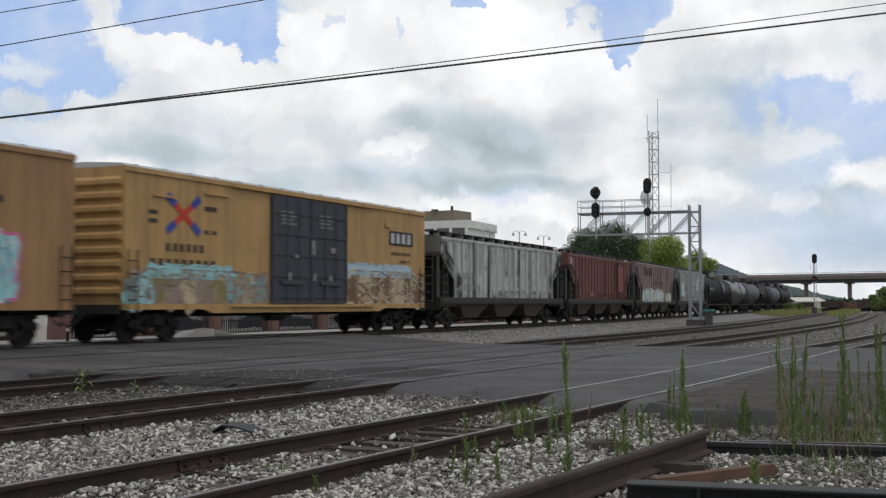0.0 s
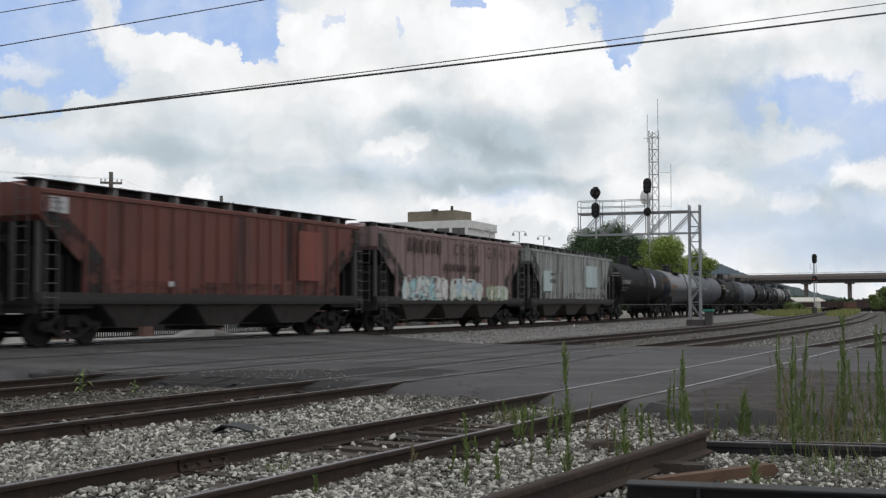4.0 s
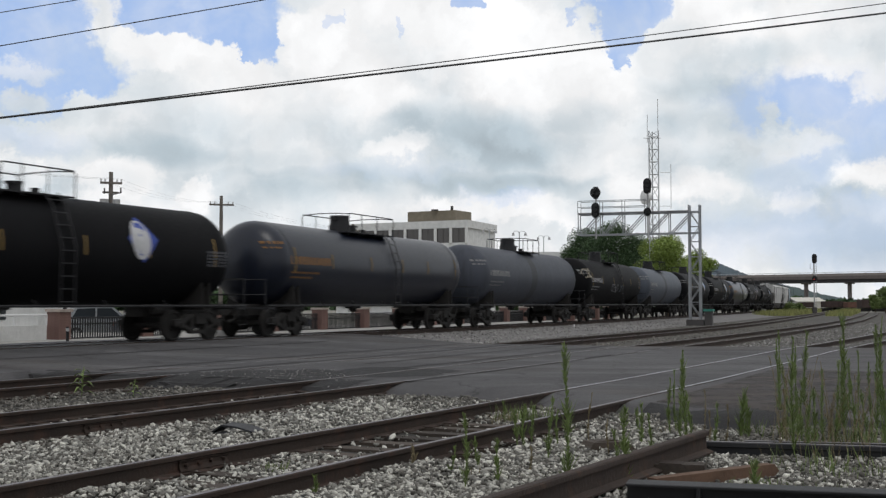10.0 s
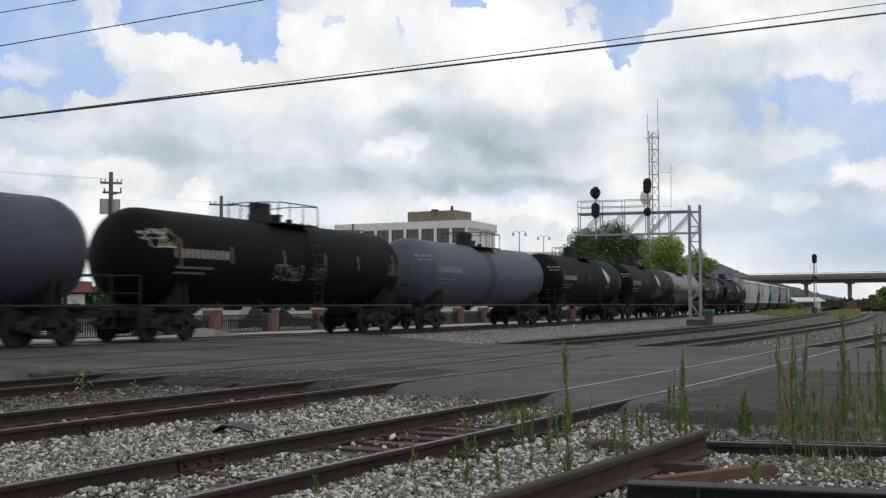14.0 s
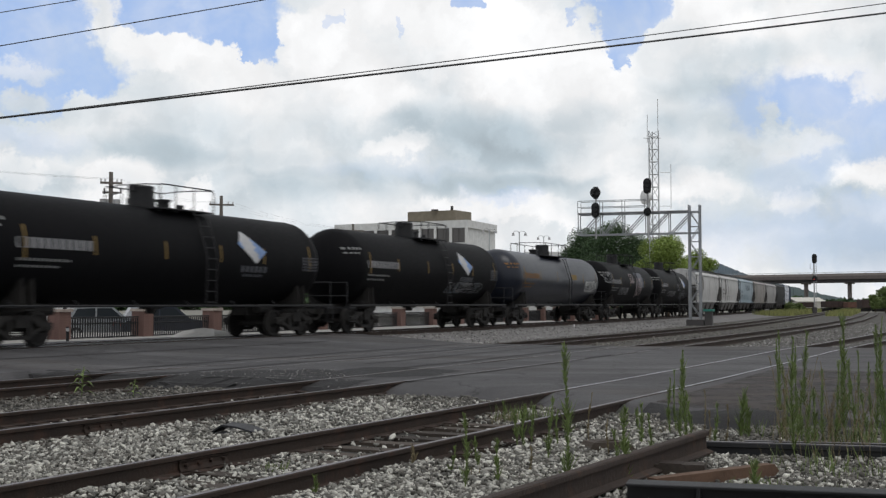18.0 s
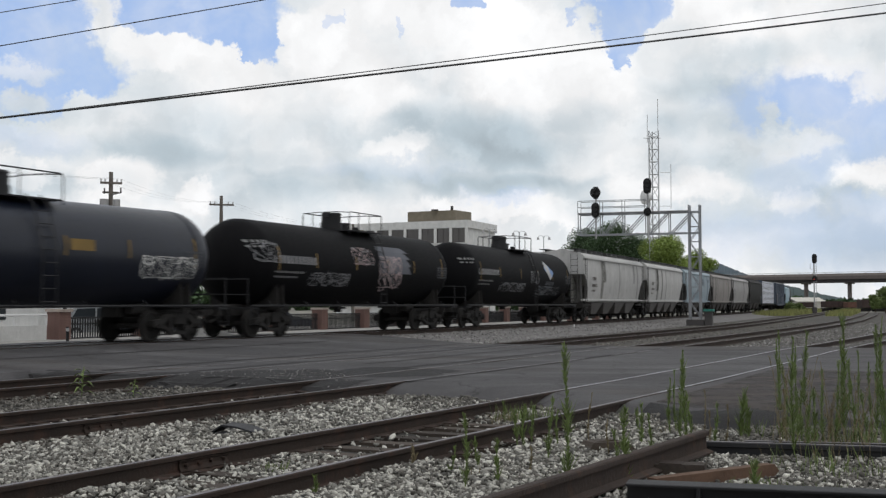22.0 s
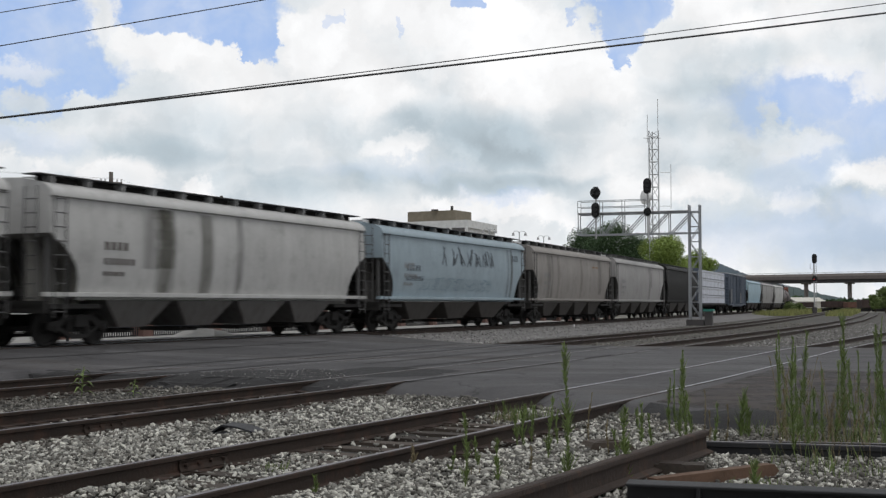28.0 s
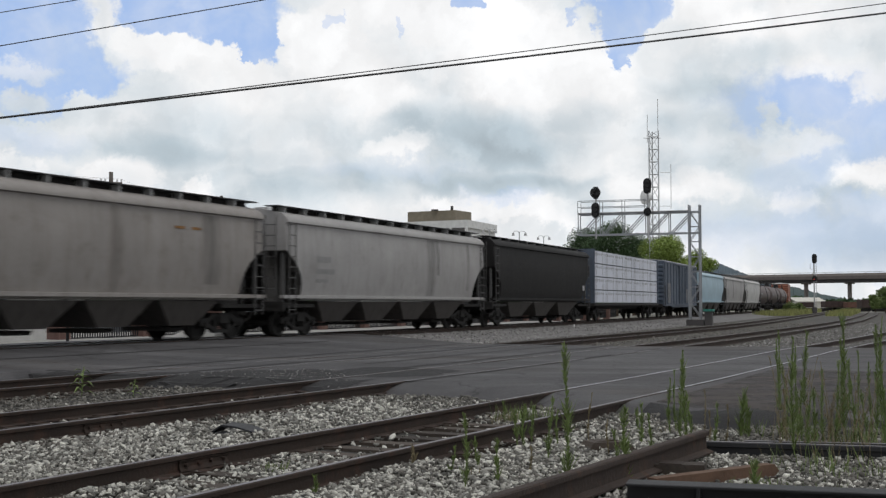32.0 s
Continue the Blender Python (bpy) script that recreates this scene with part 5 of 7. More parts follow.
            part("red_edge", Shape().box(-hb + 0.08, -hb + 0.3, -1.505, -1.46, 3.42, 3.84), "fresh_red", pl)
            bars(pl, flat_side(-1.507), [(-hb + 0.4, 3.66, 0.45, 0.07, 4), (-hb + 0.4, 3.5, 0.45, 0.07, 3)], "mark_grey")
        elif key == "h3":
            car, s, hb = hopper("faded pink-brown ribbed covered hopper with white graffiti", "hop_pink", L, 3, ribs=16, top=4.08, roof=4.2, sill_mat="hop_sill", roof_mat="hop_pink")
            f = flat_side(-1.537)
            bars(car, f, [(-hb + 2.6, 3.25, 3.6, 0.55, 6)], "mark_faded")
            lettered(car, f, "COOP", -hb + 7.3, 3.25, 0.56, "mark_faded", 1.45)
            lettered(car, f, "GRAIN", -hb + 11.2, 3.25, 0.56, "mark_faded", 1.45)
            bars(car, f, [(-hb + 6.3, 2.55, 2.6, 0.3, 6), (-hb + 9.3, 2.55, 1.2, 0.3, 3)], "mark_faded")
            graffiti(car, f, -hb + 2.1, -hb + 6.6, 1.28, 2.25, ["spray_white", "spray_cyan", "spray_white", "spray_grey"], 31, strokes=60)
            graffiti(car, f, -hb + 6.9, -hb + 10.6, 1.28, 2.2, ["spray_white", "spray_sky", "spray_white", "spray_green"], 32, strokes=40)
            graffiti(car, f, -hb + 11.2, hb - 2.2, 1.28, 1.95, ["spray_green", "spray_white", "spray_olive"], 33, strokes=24)
            weathered(car, flat_side(-1.472), hb, 7, 9, ["grime_rust", "grime_soft", "grime_dark"], splash=False)
        elif key == "h4":
            car, s, hb = hopper("pale grey-green ribbed covered hopper with patched panels", "hop_pale", L, 3, ribs=17, top=3.98, roof=4.2, sill_mat="hop_sill", rib_mat="rib_pale")
            f = flat_side(-1.537)
            pp = mat("pale_patch", (0.42, 0.50, 0.51), 0.6)
            part("paint_patch", Shape().box(hb - 6.6, hb - 4.2, -1.54, -1.47, 2.1, 3.4), pp, car, "pale blue-grey repainted panel")
            part("paint_patch", Shape().box(-hb + 2.1, -hb + 3.6, -1.54, -1.47, 1.8, 2.9), pp, car, "pale blue-grey repainted panel")
            bars(car, flat_side(-1.545), [(-hb + 3.2, 2.25, 1.2, 0.22, 5), (-hb + 3.2, 2.65, 1.0, 0.15, 4), (hb - 2.9, 1.5, 0.35, 0.35, 1), (hb - 2.9, 2.0, 0.35, 0.3, 1)], "mark_dark")
            weathered(car, flat_side(-1.472), hb, 8, 14, ["grime_dark", "grime_rust", "grime_soft"])
        elif key in ("t1", "t6", "t7", "t10"):
            lab = {"t1": "black tank car with a white emblem", "t6": "black tank car with white writing and emblem", "t7": "black tank car with an emblem and a grey scrawl",
                   "t10": "black tank car with emblem and scattered graffiti"}[key]
            car, s, hb = tank(lab, "tank_black", L, 1.47, 4.0, logo="round" if key == "t1" else "mark_white", marks="mark_yellow")
            if key in ("t7", "t10"):
                graffiti(car, s, hb - 6.6, hb - 2.6, 1.6, 2.05, ["spray_dusk", "spray_grey"], 40 + len(key), fill=False, strokes=30)
                if key == "t10":
                    graffiti(car, s, -4.1, -0.4, 1.75, 2.15, ["spray_grey", "spray_grey"], 46, fill=False, strokes=24)
                    graffiti(car, s, 0.4, 1.7, 2.2, 2.8, ["spray_grey"], 47, fill=False, strokes=16)
        elif key == "t2":
            car, s, hb = tank("glossy dark grey tank car with orange lettering", "tank_dark", L, 1.46, 3.96, text="mark_orange", sag=0.05, deck=(-2.2, 1.5), dome=-1.1, valve=0.0)
        elif key == "t3":
            car, s, hb = tank("slate-grey tank car with a dark spill band", "tank_grey", L, 1.47, 3.97, text="mark_grey", band="spill", marks=None, sag=0.03)
        elif key == "t4":
            car, s, hb = tank("black tank car with white bubble graffiti", "tank_black", L, 1.46, 3.96)
            graffiti(car, s, -hb + 0.35, -hb + 1.15, 2.75, 3.25, ["spray_cream"], 51, fill=False, strokes=4)
            graffiti(car, s, -1.7, 0.0, 1.9, 2.4, ["spray_grey"], 52, fill=False, strokes=10)
            graffiti(car, s, 0.5, 1.6, 1.95, 2.35, ["spray_dusk"], 53, fill=False, strokes=8)
        elif key == "t5":
            car, s, hb = tank("blue-grey tank car with a dark middle band", "tank_slate", L, 1.47, 3.97, text="mark_grey", band="spill", marks=None, sag=0.05)
        elif key == "t8":
            car, s, hb = tank("glossy dark tank car with orange writing and white tag", "tank_dark", L, 1.46, 3.95, text="mark_orange", sag=0.06, deck=(-2.1, 1.9), dome=0.5, valve=-0.9)
            graffiti(car, s, hb - 3.7, hb - 1.3, 1.85, 2.45, ["spray_white"], 61, fill=False, strokes=20)
            part("placard", Shape().poly([s(1.75, 2.5), s(2.65, 2.5), s(2.65, 2.8), s(1.75, 2.8)]), "mark_yellow", car, "yellow hazard panel")
        elif key == "t9":
            car, s, hb = tank("black tank car with large white graffiti", "tank_black", L, 1.47, 3.97)
            pn = Shape()
            for z0, z1 in ((2.3, 2.6), (2.6, 2.9), (2.9, 3.15), (3.15, 3.35)):
                pn.poly([s(0.7, z0), s(3.5, z0), s(3.4 - (z1 - 2.3) * 0.5, z1), s(0.75, z1)])
            part("grey_panel", pn, mat("panel_grey", (0.10, 0.105, 0.125), 0.6), car, "blue-grey overpainted panel")
            graffiti(car, s, -1.3, 0.25, 2.6, 3.2, ["spray_grey", "spray_blush"], 71, fill=False, strokes=16)
            graffiti(car, s, 0.8, 2.6, 1.75, 2.95, ["spray_blush", "spray_grey", "spray_blush"], 72, fill=False, strokes=60)
            graffiti(car, s, -4.4, -1.6, 1.75, 2.2, ["spray_grey"], 73, fill=False, strokes=24)
            graffiti(car, s, -hb + 0.35, -hb + 1.3, 2.5, 3.1, ["spray_grey"], 74, fill=False, strokes=6)
        elif key in ("t11", "t12", "t13"):
            car, s, hb = tank("mauve-brown weathered tank car", "tank_mauve", L, 1.46, 3.96, marks=None)
        elif key in "abcdekl":
            body, lab, sill = {"a": ("hop_white", "light grey round-sided covered hopper with dark runs", "hop_white"), "b": ("hop_white", "off-white round-sided covered hopper with a dark stain", "hop_white"),
                               "c": ("hop_blue", "pale blue covered hopper with a black tag", "hop_blue"), "d": ("hop_taupe", "taupe weathered round-sided covered hopper", "hop_taupe"),
                               "e": ("hop_stone", "grey-brown round-sided covered hopper", "hop_stone"), "k": ("hop_stone", "plain grey round-sided covered hopper", "hop_stone"),
                               "l": ("hop_white", "off-white round-sided covered hopper", "hop_white")}[key]
            car, s, hb = hopper(lab, body, L, 4 if key != "c" else 3, round_side=True, top=3.88, roof=4.34, sill_mat=sill, bay_mat="hop_bay_pale_shade" if key in "abl" else "hop_bay_shade", slope_mat={"a": "hop_dust_shade", "b": "hop_dust_shade", "l": "hop_dust_shade", "c": "hop_slope_shade"}.get(key, "hop_slope_shade"))
            f = curved_surf()
            bars(car, f, [(-hb + 2.0, 2.55, 1.0, 0.22, 4), (-hb + 2.0, 2.15, 1.3, 0.18, 6), (-hb + 2.0, 1.85, 0.9, 0.12, 4)], "mark_dark" if key in "abl" else "mark_grey")
            weathered(car, f, hb, 20 + "abcdekl".index(key), {"a": 4, "b": 4, "c": 2, "d": 5, "e": 3}.get(key, 3), ["grime_soft", "grime_olive"] if key in "abcl" else ["grime_soft", "grime_brown"], soot=False, splash=False, top=3.78, z0=1.42)
            if key in "ab":  # one broad spill from a hatch
                x, sh, zs = -hb + 4.6, Shape(), np.linspace(1.42, 3.80, 9)
                for za, zb in zip(zs, zs[1:]):
                    sh.poly([f(x - 0.55, za), f(x + 0.55, za), f(x + 0.55, zb), f(x - 0.55, zb)])
                part("stain", sh, "grime_olive", car, "broad olive-brown spill stain below the hatch")
            if key == "c":
                for k, x in enumerate((-2.3, -1.3, -0.5, 0.5, 1.4, 2.3, 3.1)):  # a sprawling hand-style tag
                    rr, tag = random.Random(300 + k), Shape()
                    pts = [(x + rr.uniform(-0.1, 0.75), 2.75 + 0.85 * (j % 2) * rr.uniform(0.6, 1.0) + 0.1 * rr.random()) for j in range(6)]
                    ribbon(tag, f, pts, 0.075)
                    part("graffiti", tag, "spray_dusk", car, "dark sprayed tag", kind="stuff")
                bars(car, f, [(hb - 1.7, 3.2, 0.9, 0.3, 3), (-hb + 2.2, 2.45, 1.4, 0.24, 5), (-hb + 2.2, 2.05, 1.7, 0.2, 7)], "spray_dusk")
                graffiti(car, f, -hb + 3.5, 3.5, 1.7, 2.2, ["spray_faint"], 82, fill=False, strokes=24)
            if key == "d":
                bars(car, f, [(hb - 4.5, 3.3, 1.6, 0.08, 2)], "mark_orange")
        elif key == "f":
            car, s, hb = hopper("black round-sided covered hopper", "hop_black", L, 3, round_side=True, top=3.95, roof=4.3, roof_mat="hop_black")
            part("placard", Shape().box(hb - 1.3, hb - 1.0, -1.53, -1.5, 1.9, 2.2), "mark_white", car)
        elif key == "g":
            car = flatcar_lumber(L)
        elif key == "i":
            car, hb = boxcar("dark blue-grey ribbed boxcar, doors closed", "box_blue", L, 4.55, door="box_blue", door_x=(-1.6, 1.6), roof_mat="galv_dull", posts=13)
            bars(car, flat_side(-1.57), [(-hb + 1.5, 1.2, 1.5, 1.6, 3), (2.2, 1.2, 1.2, 1.2, 2)], "mark_grey")
        elif key == "j":
            car, s, hb = hopper("light sky-blue round-sided covered hopper", "hop_sky", L, 3, round_side=True, top=3.9, roof=4.3)
        elif key == "m":
            car, hb = boxcar("orange boxcar with a white metal roof", "box_orange", L, 4.85, roof_mat="white_paint")
        TRAIN.append((car, (a + b) / 2))


def flatcar_lumber(L):
    car = thing("lumber_flatcar", "centre-beam flatcar stacked with white-wrapped lumber", "flatcar", "flatcars")
    hb = L / 2 - 1.0
    part("deck", Shape().prism([(-hb, 1.0), (hb, 1.0), (hb, 1.15), (-hb, 1.15)], -1.4, 1.4).prism([(-hb + 2.5, 1.0), (-hb + 3.5, 0.75), (hb - 3.5, 0.75), (hb - 2.5, 1.0)], -0.4, 0.4), "truck_iron", car)
    for sgn in (-1, 1):
        part("bulkhead", Shape().box(*sorted((sgn * hb, sgn * (hb - 0.18))), -1.4, 1.4, 1.15, 4.55), "box_blue", car)
    pk = {}
    rows, cols = 4, 7
    w, h = (2 * hb - 0.5) / cols, 0.83
    me = Shape().prism([(-w / 2 + 0.03, 0.03), (w / 2 - 0.03, 0.03), (w / 2 - 0.015, 0.08), (w / 2 - 0.015, h - 0.07), (w / 2 - 0.04, h - 0.03), (-w / 2 + 0.04, h - 0.03), (-w / 2 + 0.015, h - 0.07), (-w / 2 + 0.015, 0.08)], -0.6, 0.6).mesh("lumber_pack", "wrap")
    band = Shape()
    for x in (-w * 0.3, w * 0.3):
        band.box(x - 0.03, x + 0.03, -0.606, 0.606, 0.028, h - 0.025)
    for k in range(5):
        band.box(-w * 0.42 + k * w * 0.18, -w * 0.42 + k * w * 0.18 + 0.16, -0.606, -0.6, h - 0.30, h - 0.16)
    band_me = band.mesh("strap", "mark_grey")
    for r in range(rows):
        for c in range(cols):
            for y in (-0.72, 0.72):
                p = part("lumber_pack", me, parent=car, m=pose(-hb + 0.25 + (c + 0.5) * w, y, 1.16 + r * h))
                if y < 0:
                    part("strap", band_me, parent=p, kind="stuff")
    running_gear(car, hb - 1.9, hb + 0.3)
    return car


build_train()


# ---- beyond the line ----
def sight(u, v, dist):
    """A place dist metres ahead, from its bearing u and height v (units of the lens)."""
    d = bearing(u, v)
    return Vector((0, 0, EYE)) + d * (dist / d.y)


def quad_box(sh, a, b, depth, z0, z1):
    """An upright slab from a to b (plan points), pushed back by depth to the left of a-b."""
    a, b = Vector((a[0], a[1], 0)), Vector((b[0], b[1], 0))
    d = (b - a).normalized()
    n = Vector((-d.y, d.x, 0)) * depth
    pts = [a, b, b + n, a + n]
    sh.prism([(p.x, p.y) for p in pts], z0, z1, "z")


for key, a, k in [("office_white", ((0.66, 0.66, 0.65),), dict(rough=0.8, streak=0.15, dirt=(0.4, 0.4, 0.38))), ("office_brown", ((0.19, 0.165, 0.125),), dict(rough=0.9)),
                  ("brick_pier", ((0.19, 0.115, 0.10),), dict(rough=0.9, var=0.3, fine=20)), ("cap_stone", ((0.42, 0.36, 0.32),), dict(rough=0.9)),
                  ("pole_wood", ((0.15, 0.135, 0.12),), dict(rough=0.9, streak=0.5)), ("concrete", ((0.27, 0.235, 0.22),), dict(rough=0.9, streak=0.4, dirt=(0.2, 0.17, 0.15))),
                  ("bridge_deck", ((0.15, 0.130, 0.125),), dict(rough=0.9, streak=0.4, dirt=(0.12, 0.09, 0.08))), ("bridge_steel", ((0.07, 0.065, 0.065),), dict(rough=0.8)),
                  ("bark", ((0.10, 0.075, 0.055),), dict(rough=0.95, bump=0.5)), ("leaf_dark", ((0.050, 0.090, 0.036),), dict(rough=0.6, island=0.5)),
                  ("leaf_light", ((0.20, 0.27, 0.055),), dict(rough=0.6, island=0.45)), ("leaf_weed", ((0.135, 0.185, 0.055),), dict(rough=0.55, island=0.4)),
                  ("leaf_dry", ((0.20, 0.165, 0.095),), dict(rough=0.8, island=0.4)), ("grass", ((0.24, 0.25, 0.09),), dict(rough=0.8, island=0.5)),
                  ("hill", ((0.05, 0.075, 0.075),), dict(rough=1.0, scale=0.02, fine=0.2, var=0.35)), ("hill_far", ((0.06, 0.085, 0.105),), dict(rough=1.0, scale=0.02, fine=0.2, var=0.2)),
                  ("far_roof", ((0.55, 0.53, 0.48),), dict(rough=0.8)), ("far_rust", ((0.055, 0.038, 0.034),), dict(rough=0.9)), ("far_orange", ((0.15, 0.08, 0.06),), dict(rough=0.9)),
                  ("car_silver", ((0.36, 0.38, 0.40),), dict(rough=0.3, metal=0.5, var=0.05)), ("car_white", ((0.65, 0.65, 0.65),), dict(rough=0.35, var=0.05)), ("car_dark", ((0.03, 0.035, 0.05),), dict(rough=0.3, var=0.05)),
                  ("rubber", ((0.02, 0.02, 0.02),), dict(rough=0.8)), ("shop_red", ((0.20, 0.06, 0.055),), dict(rough=0.6)), ("signal_black", ((0.012, 0.012, 0.013),), dict(rough=0.6)),
                  ("dish_grey", ((0.50, 0.50, 0.50),), dict(rough=0.6)), ("teal_box", ((0.05, 0.25, 0.20),), dict(rough=0.6)), ("heap", ((0.40, 0.39, 0.37),), dict(rough=0.95, bump=0.8))]:
    k = dict(k)
    mat(key, a[0], **k)


MAT["office_glass"] = glass("office_glass", (0.075, 0.07, 0.068))


def build_office():
    b = thing("office_building", "white flat-roofed office block with rows of dark windows", "building")
    c, l, r = Vector((4.2, 200, 0)), Vector((-19.6, 213, 0)), Vector((9.8, 214, 0))
    far = l + (r - c)
    core = [(p + (q - p) * 0.012) for p, q in ((c, far), (l, r), (far, c), (r, l))]
    part("wall", Shape().prism([(p.x, p.y) for p in core], -0.5, 15.0, "z"), "office_white", b)
    roof = Shape()
    roof.prism([(p.x, p.y) for p in (c, l, far, r)], 14.3, 15.6, "z")
    part("roof", roof, "office_white", b)
    d = (l - c).normalized()
    out = Vector((-d.y, d.x, 0))
    if out.y > 0:
        out = -out
    n = 9
    wd = (l - c).length / n
    for st in range(4):
        z0 = 11.75 - st * 3.3
        band = Shape()
        quad_box(band, c + out * 0.25, l + out * 0.25, 0.3 if d.cross(out).z < 0 else -0.3, z0 - 0.85, z0)
        part("spandrel", band, "office_white", b)
        for k in range(n):
            a = c + d * (wd * k + 0.35)
            e = c + d * (wd * (k + 1) - 0.1)
            w = Shape()
            quad_box(w, a + out * 0.02, e + out * 0.02, 0.12, z0, z0 + 2.5)
            win = part("window", w, "office_glass", b)
            fr = Shape()
            fr.beam(Vector((*(a + (e - a) * 0.5 + out * 0.16).xy, z0)), Vector((*(a + (e - a) * 0.5 + out * 0.16).xy, z0 + 2.5)), 0.08)
            part("mullion", fr, "bridge_steel", win)
            f = Shape()
            p = c + d * (wd * k + 0.12) + out * 0.3
            f.beam(Vector((p.x, p.y, z0 - 0.1)), Vector((p.x, p.y, z0 + 2.7)), 0.34, 0.5)
            part("fin", f, "office_white", b)
    ph = Shape()
    p0 = c + d * 3.0 + Vector((0.6, 3, 0))
    quad_box(ph, p0 + d * 9.6, p0, 6, 15.6, 17.6)
    pent = part("penthouse", ph, "office_brown", b, "brown rooftop plant room")
    vent = Shape().tube((p0.x - 0.6, p0.y + 1.5, 17.6), (p0.x - 0.6, p0.y + 1.5, 18.4), 0.25, 8).box(p0.x - 4.2, p0.x - 3.0, p0.y + 1, p0.y + 2, 17.6, 17.8)
    part("vent", vent, "bridge_steel", pent)
    # low wing with a pale roof edge
    w = thing("low_building", "low building with a pale flat roof", "building")
    part("wall", Shape().box(11.5, 17.4, 158, 170, -0.5, 7.0), "office_white", w)
    part("roof", Shape().box(10.9, 17.9, 157, 171, 7.4, 8.25), "white_paint", w)
    part("fascia", Shape().box(11.2, 17.6, 157.4, 170.6, 7.0, 7.4), "bridge_steel", w)
    for k in range(3):
        part("window", Shape().box(12.0 + k * 1.9, 13.4 + k * 1.9, 157.9, 158.05, 4.2, 5.8), "glass", w)


def street_lamp(u, v, dist):
    p = sight(u, v, dist)
    l = thing("street_lamp", "grey double-armed street lamp on a thin pole", "street lamp", "street lamps", pose(p.x, p.y, -0.4))
    h = p.z + 0.4
    part("pole", Shape().tube((0, 0, 0), (0, 0, h), 0.10, 8, 0.06), "galvanised", l)
    for sgn in (-1, 1):
        pts = [(0, 0, h - 0.1), (sgn * 0.25, 0, h + 0.12), (sgn * 0.6, 0, h + 0.1), (sgn * 0.78, 0, h - 0.1)]
        arm = part("arm", Shape().line(pts, 0.035, 5), "galvanised", l)
        part("lamp_head", Shape().tube((sgn * 0.78, 0, h - 0.45), (sgn * 0.78, 0, h - 0.1), 0.22, 8, 0.10), "galv_dull", arm)


def utility_pole(u, v, dist, can=False, arm=1.9):
    p = sight(u, v, dist)
    o = thing("utility_pole", "weathered wooden utility pole with crossarm", "utility pole", "utility poles", pose(p.x, p.y, -0.5, 0, 0, 20))
    h = p.z + 0.5
    part("pole", Shape().tube((0, 0, 0), (0, 0, h), 0.19, 10, 0.13), "pole_wood", o)
    xa = part("crossarm", Shape().box(-arm / 2, arm / 2, -0.2, -0.1, h - 0.78, h - 0.64), "pole_wood", o)
    for k in (-0.92, -0.55, 0.55, 0.92):
        part("insulator", Shape().tube((k * arm / 2, -0.15, h - 0.64), (k * arm / 2, -0.15, h - 0.46), 0.045, 6), "dish_grey", xa)
    if can:
        part("crossarm", Shape().box(-0.5, 0.5, 0.1, 0.2, h - 1.35, h - 1.23), "pole_wood", o)
        part("transformer", Shape().tube((-0.42, -0.2, h - 2.7), (-0.42, -0.2, h - 1.75), 0.28, 12).tube((0.35, -0.2, h - 2.6), (0.35, -0.2, h - 1.75), 0.22, 12), "galv_dull", o, smooth=True)
        br = Shape().beam((-0.05, -0.12, h - 1.5), (0.6, -0.15, h - 1.3), 0.06).tube((0.6, -0.15, h - 1.35), (0.6, -0.15, h - 1.0), 0.05, 6).tube((-0.4, -0.15, h - 1.4), (-0.4, -0.15, h - 1.05), 0.05, 6)
        part("fuse_bracket", br, "bridge_steel", o)
    return p


def catenary(name, label, a, b, sag, r, group):
    pts = [a.lerp(b, t) - Vector((0, 0, 4 * sag * t * (1 - t))) for t in np.linspace(0, 1, 25)]
    ob = part(name, Shape().line(pts, r, 5), "wire")
    return tagged(ob, label, "cable", group)


def build_lines():
    tops = [utility_pole(197, 305, 75, True, 1.35), utility_pole(392, 347, 92), utility_pole(625, 397, 126, False, 2.4)]
    for k in (-0.85, 0.0, 0.85):
        for a, b in zip(tops, tops[1:]):
            catenary("power_line", "thin power line between wooden poles", a + Vector((k * 0.8, 0, -0.45)), b + Vector((k * 0.8, 0, -0.45)), 0.5, 0.0035, "power lines")
        catenary("power_line", "thin power line between wooden poles", tops[0] + Vector((k * 0.8, 0, -0.45)), Vector((-48 + k, 48, tops[0].z + 0.6)), 0.5, 0.0035, "power lines")
    # cables across the sky, near the camera
    for u0, v0, u1, v1, dist0, dist1, r, sag in ((0, 206, 1568, 21, 26, 32, 0.026, 0.06), (0, 202.5, 1568, 1.5, 26.3, 32.4, 0.013, 0.115), (0, 82, 470, 0, 27, 29, 0.013, 0.0), (0, 23, 140, 0, 27, 28, 0.011, 0.0)):
        a, b = sight(u0, v0, dist0), sight(u1, v1, dist1)
        d = b - a
        k = 0.35 if u1 > 1000 else 2.4
        catenary("overhead_cable", "black overhead cable spanning the crossing", a - d * 0.35, b + d * k, sag, r, "overhead cables")


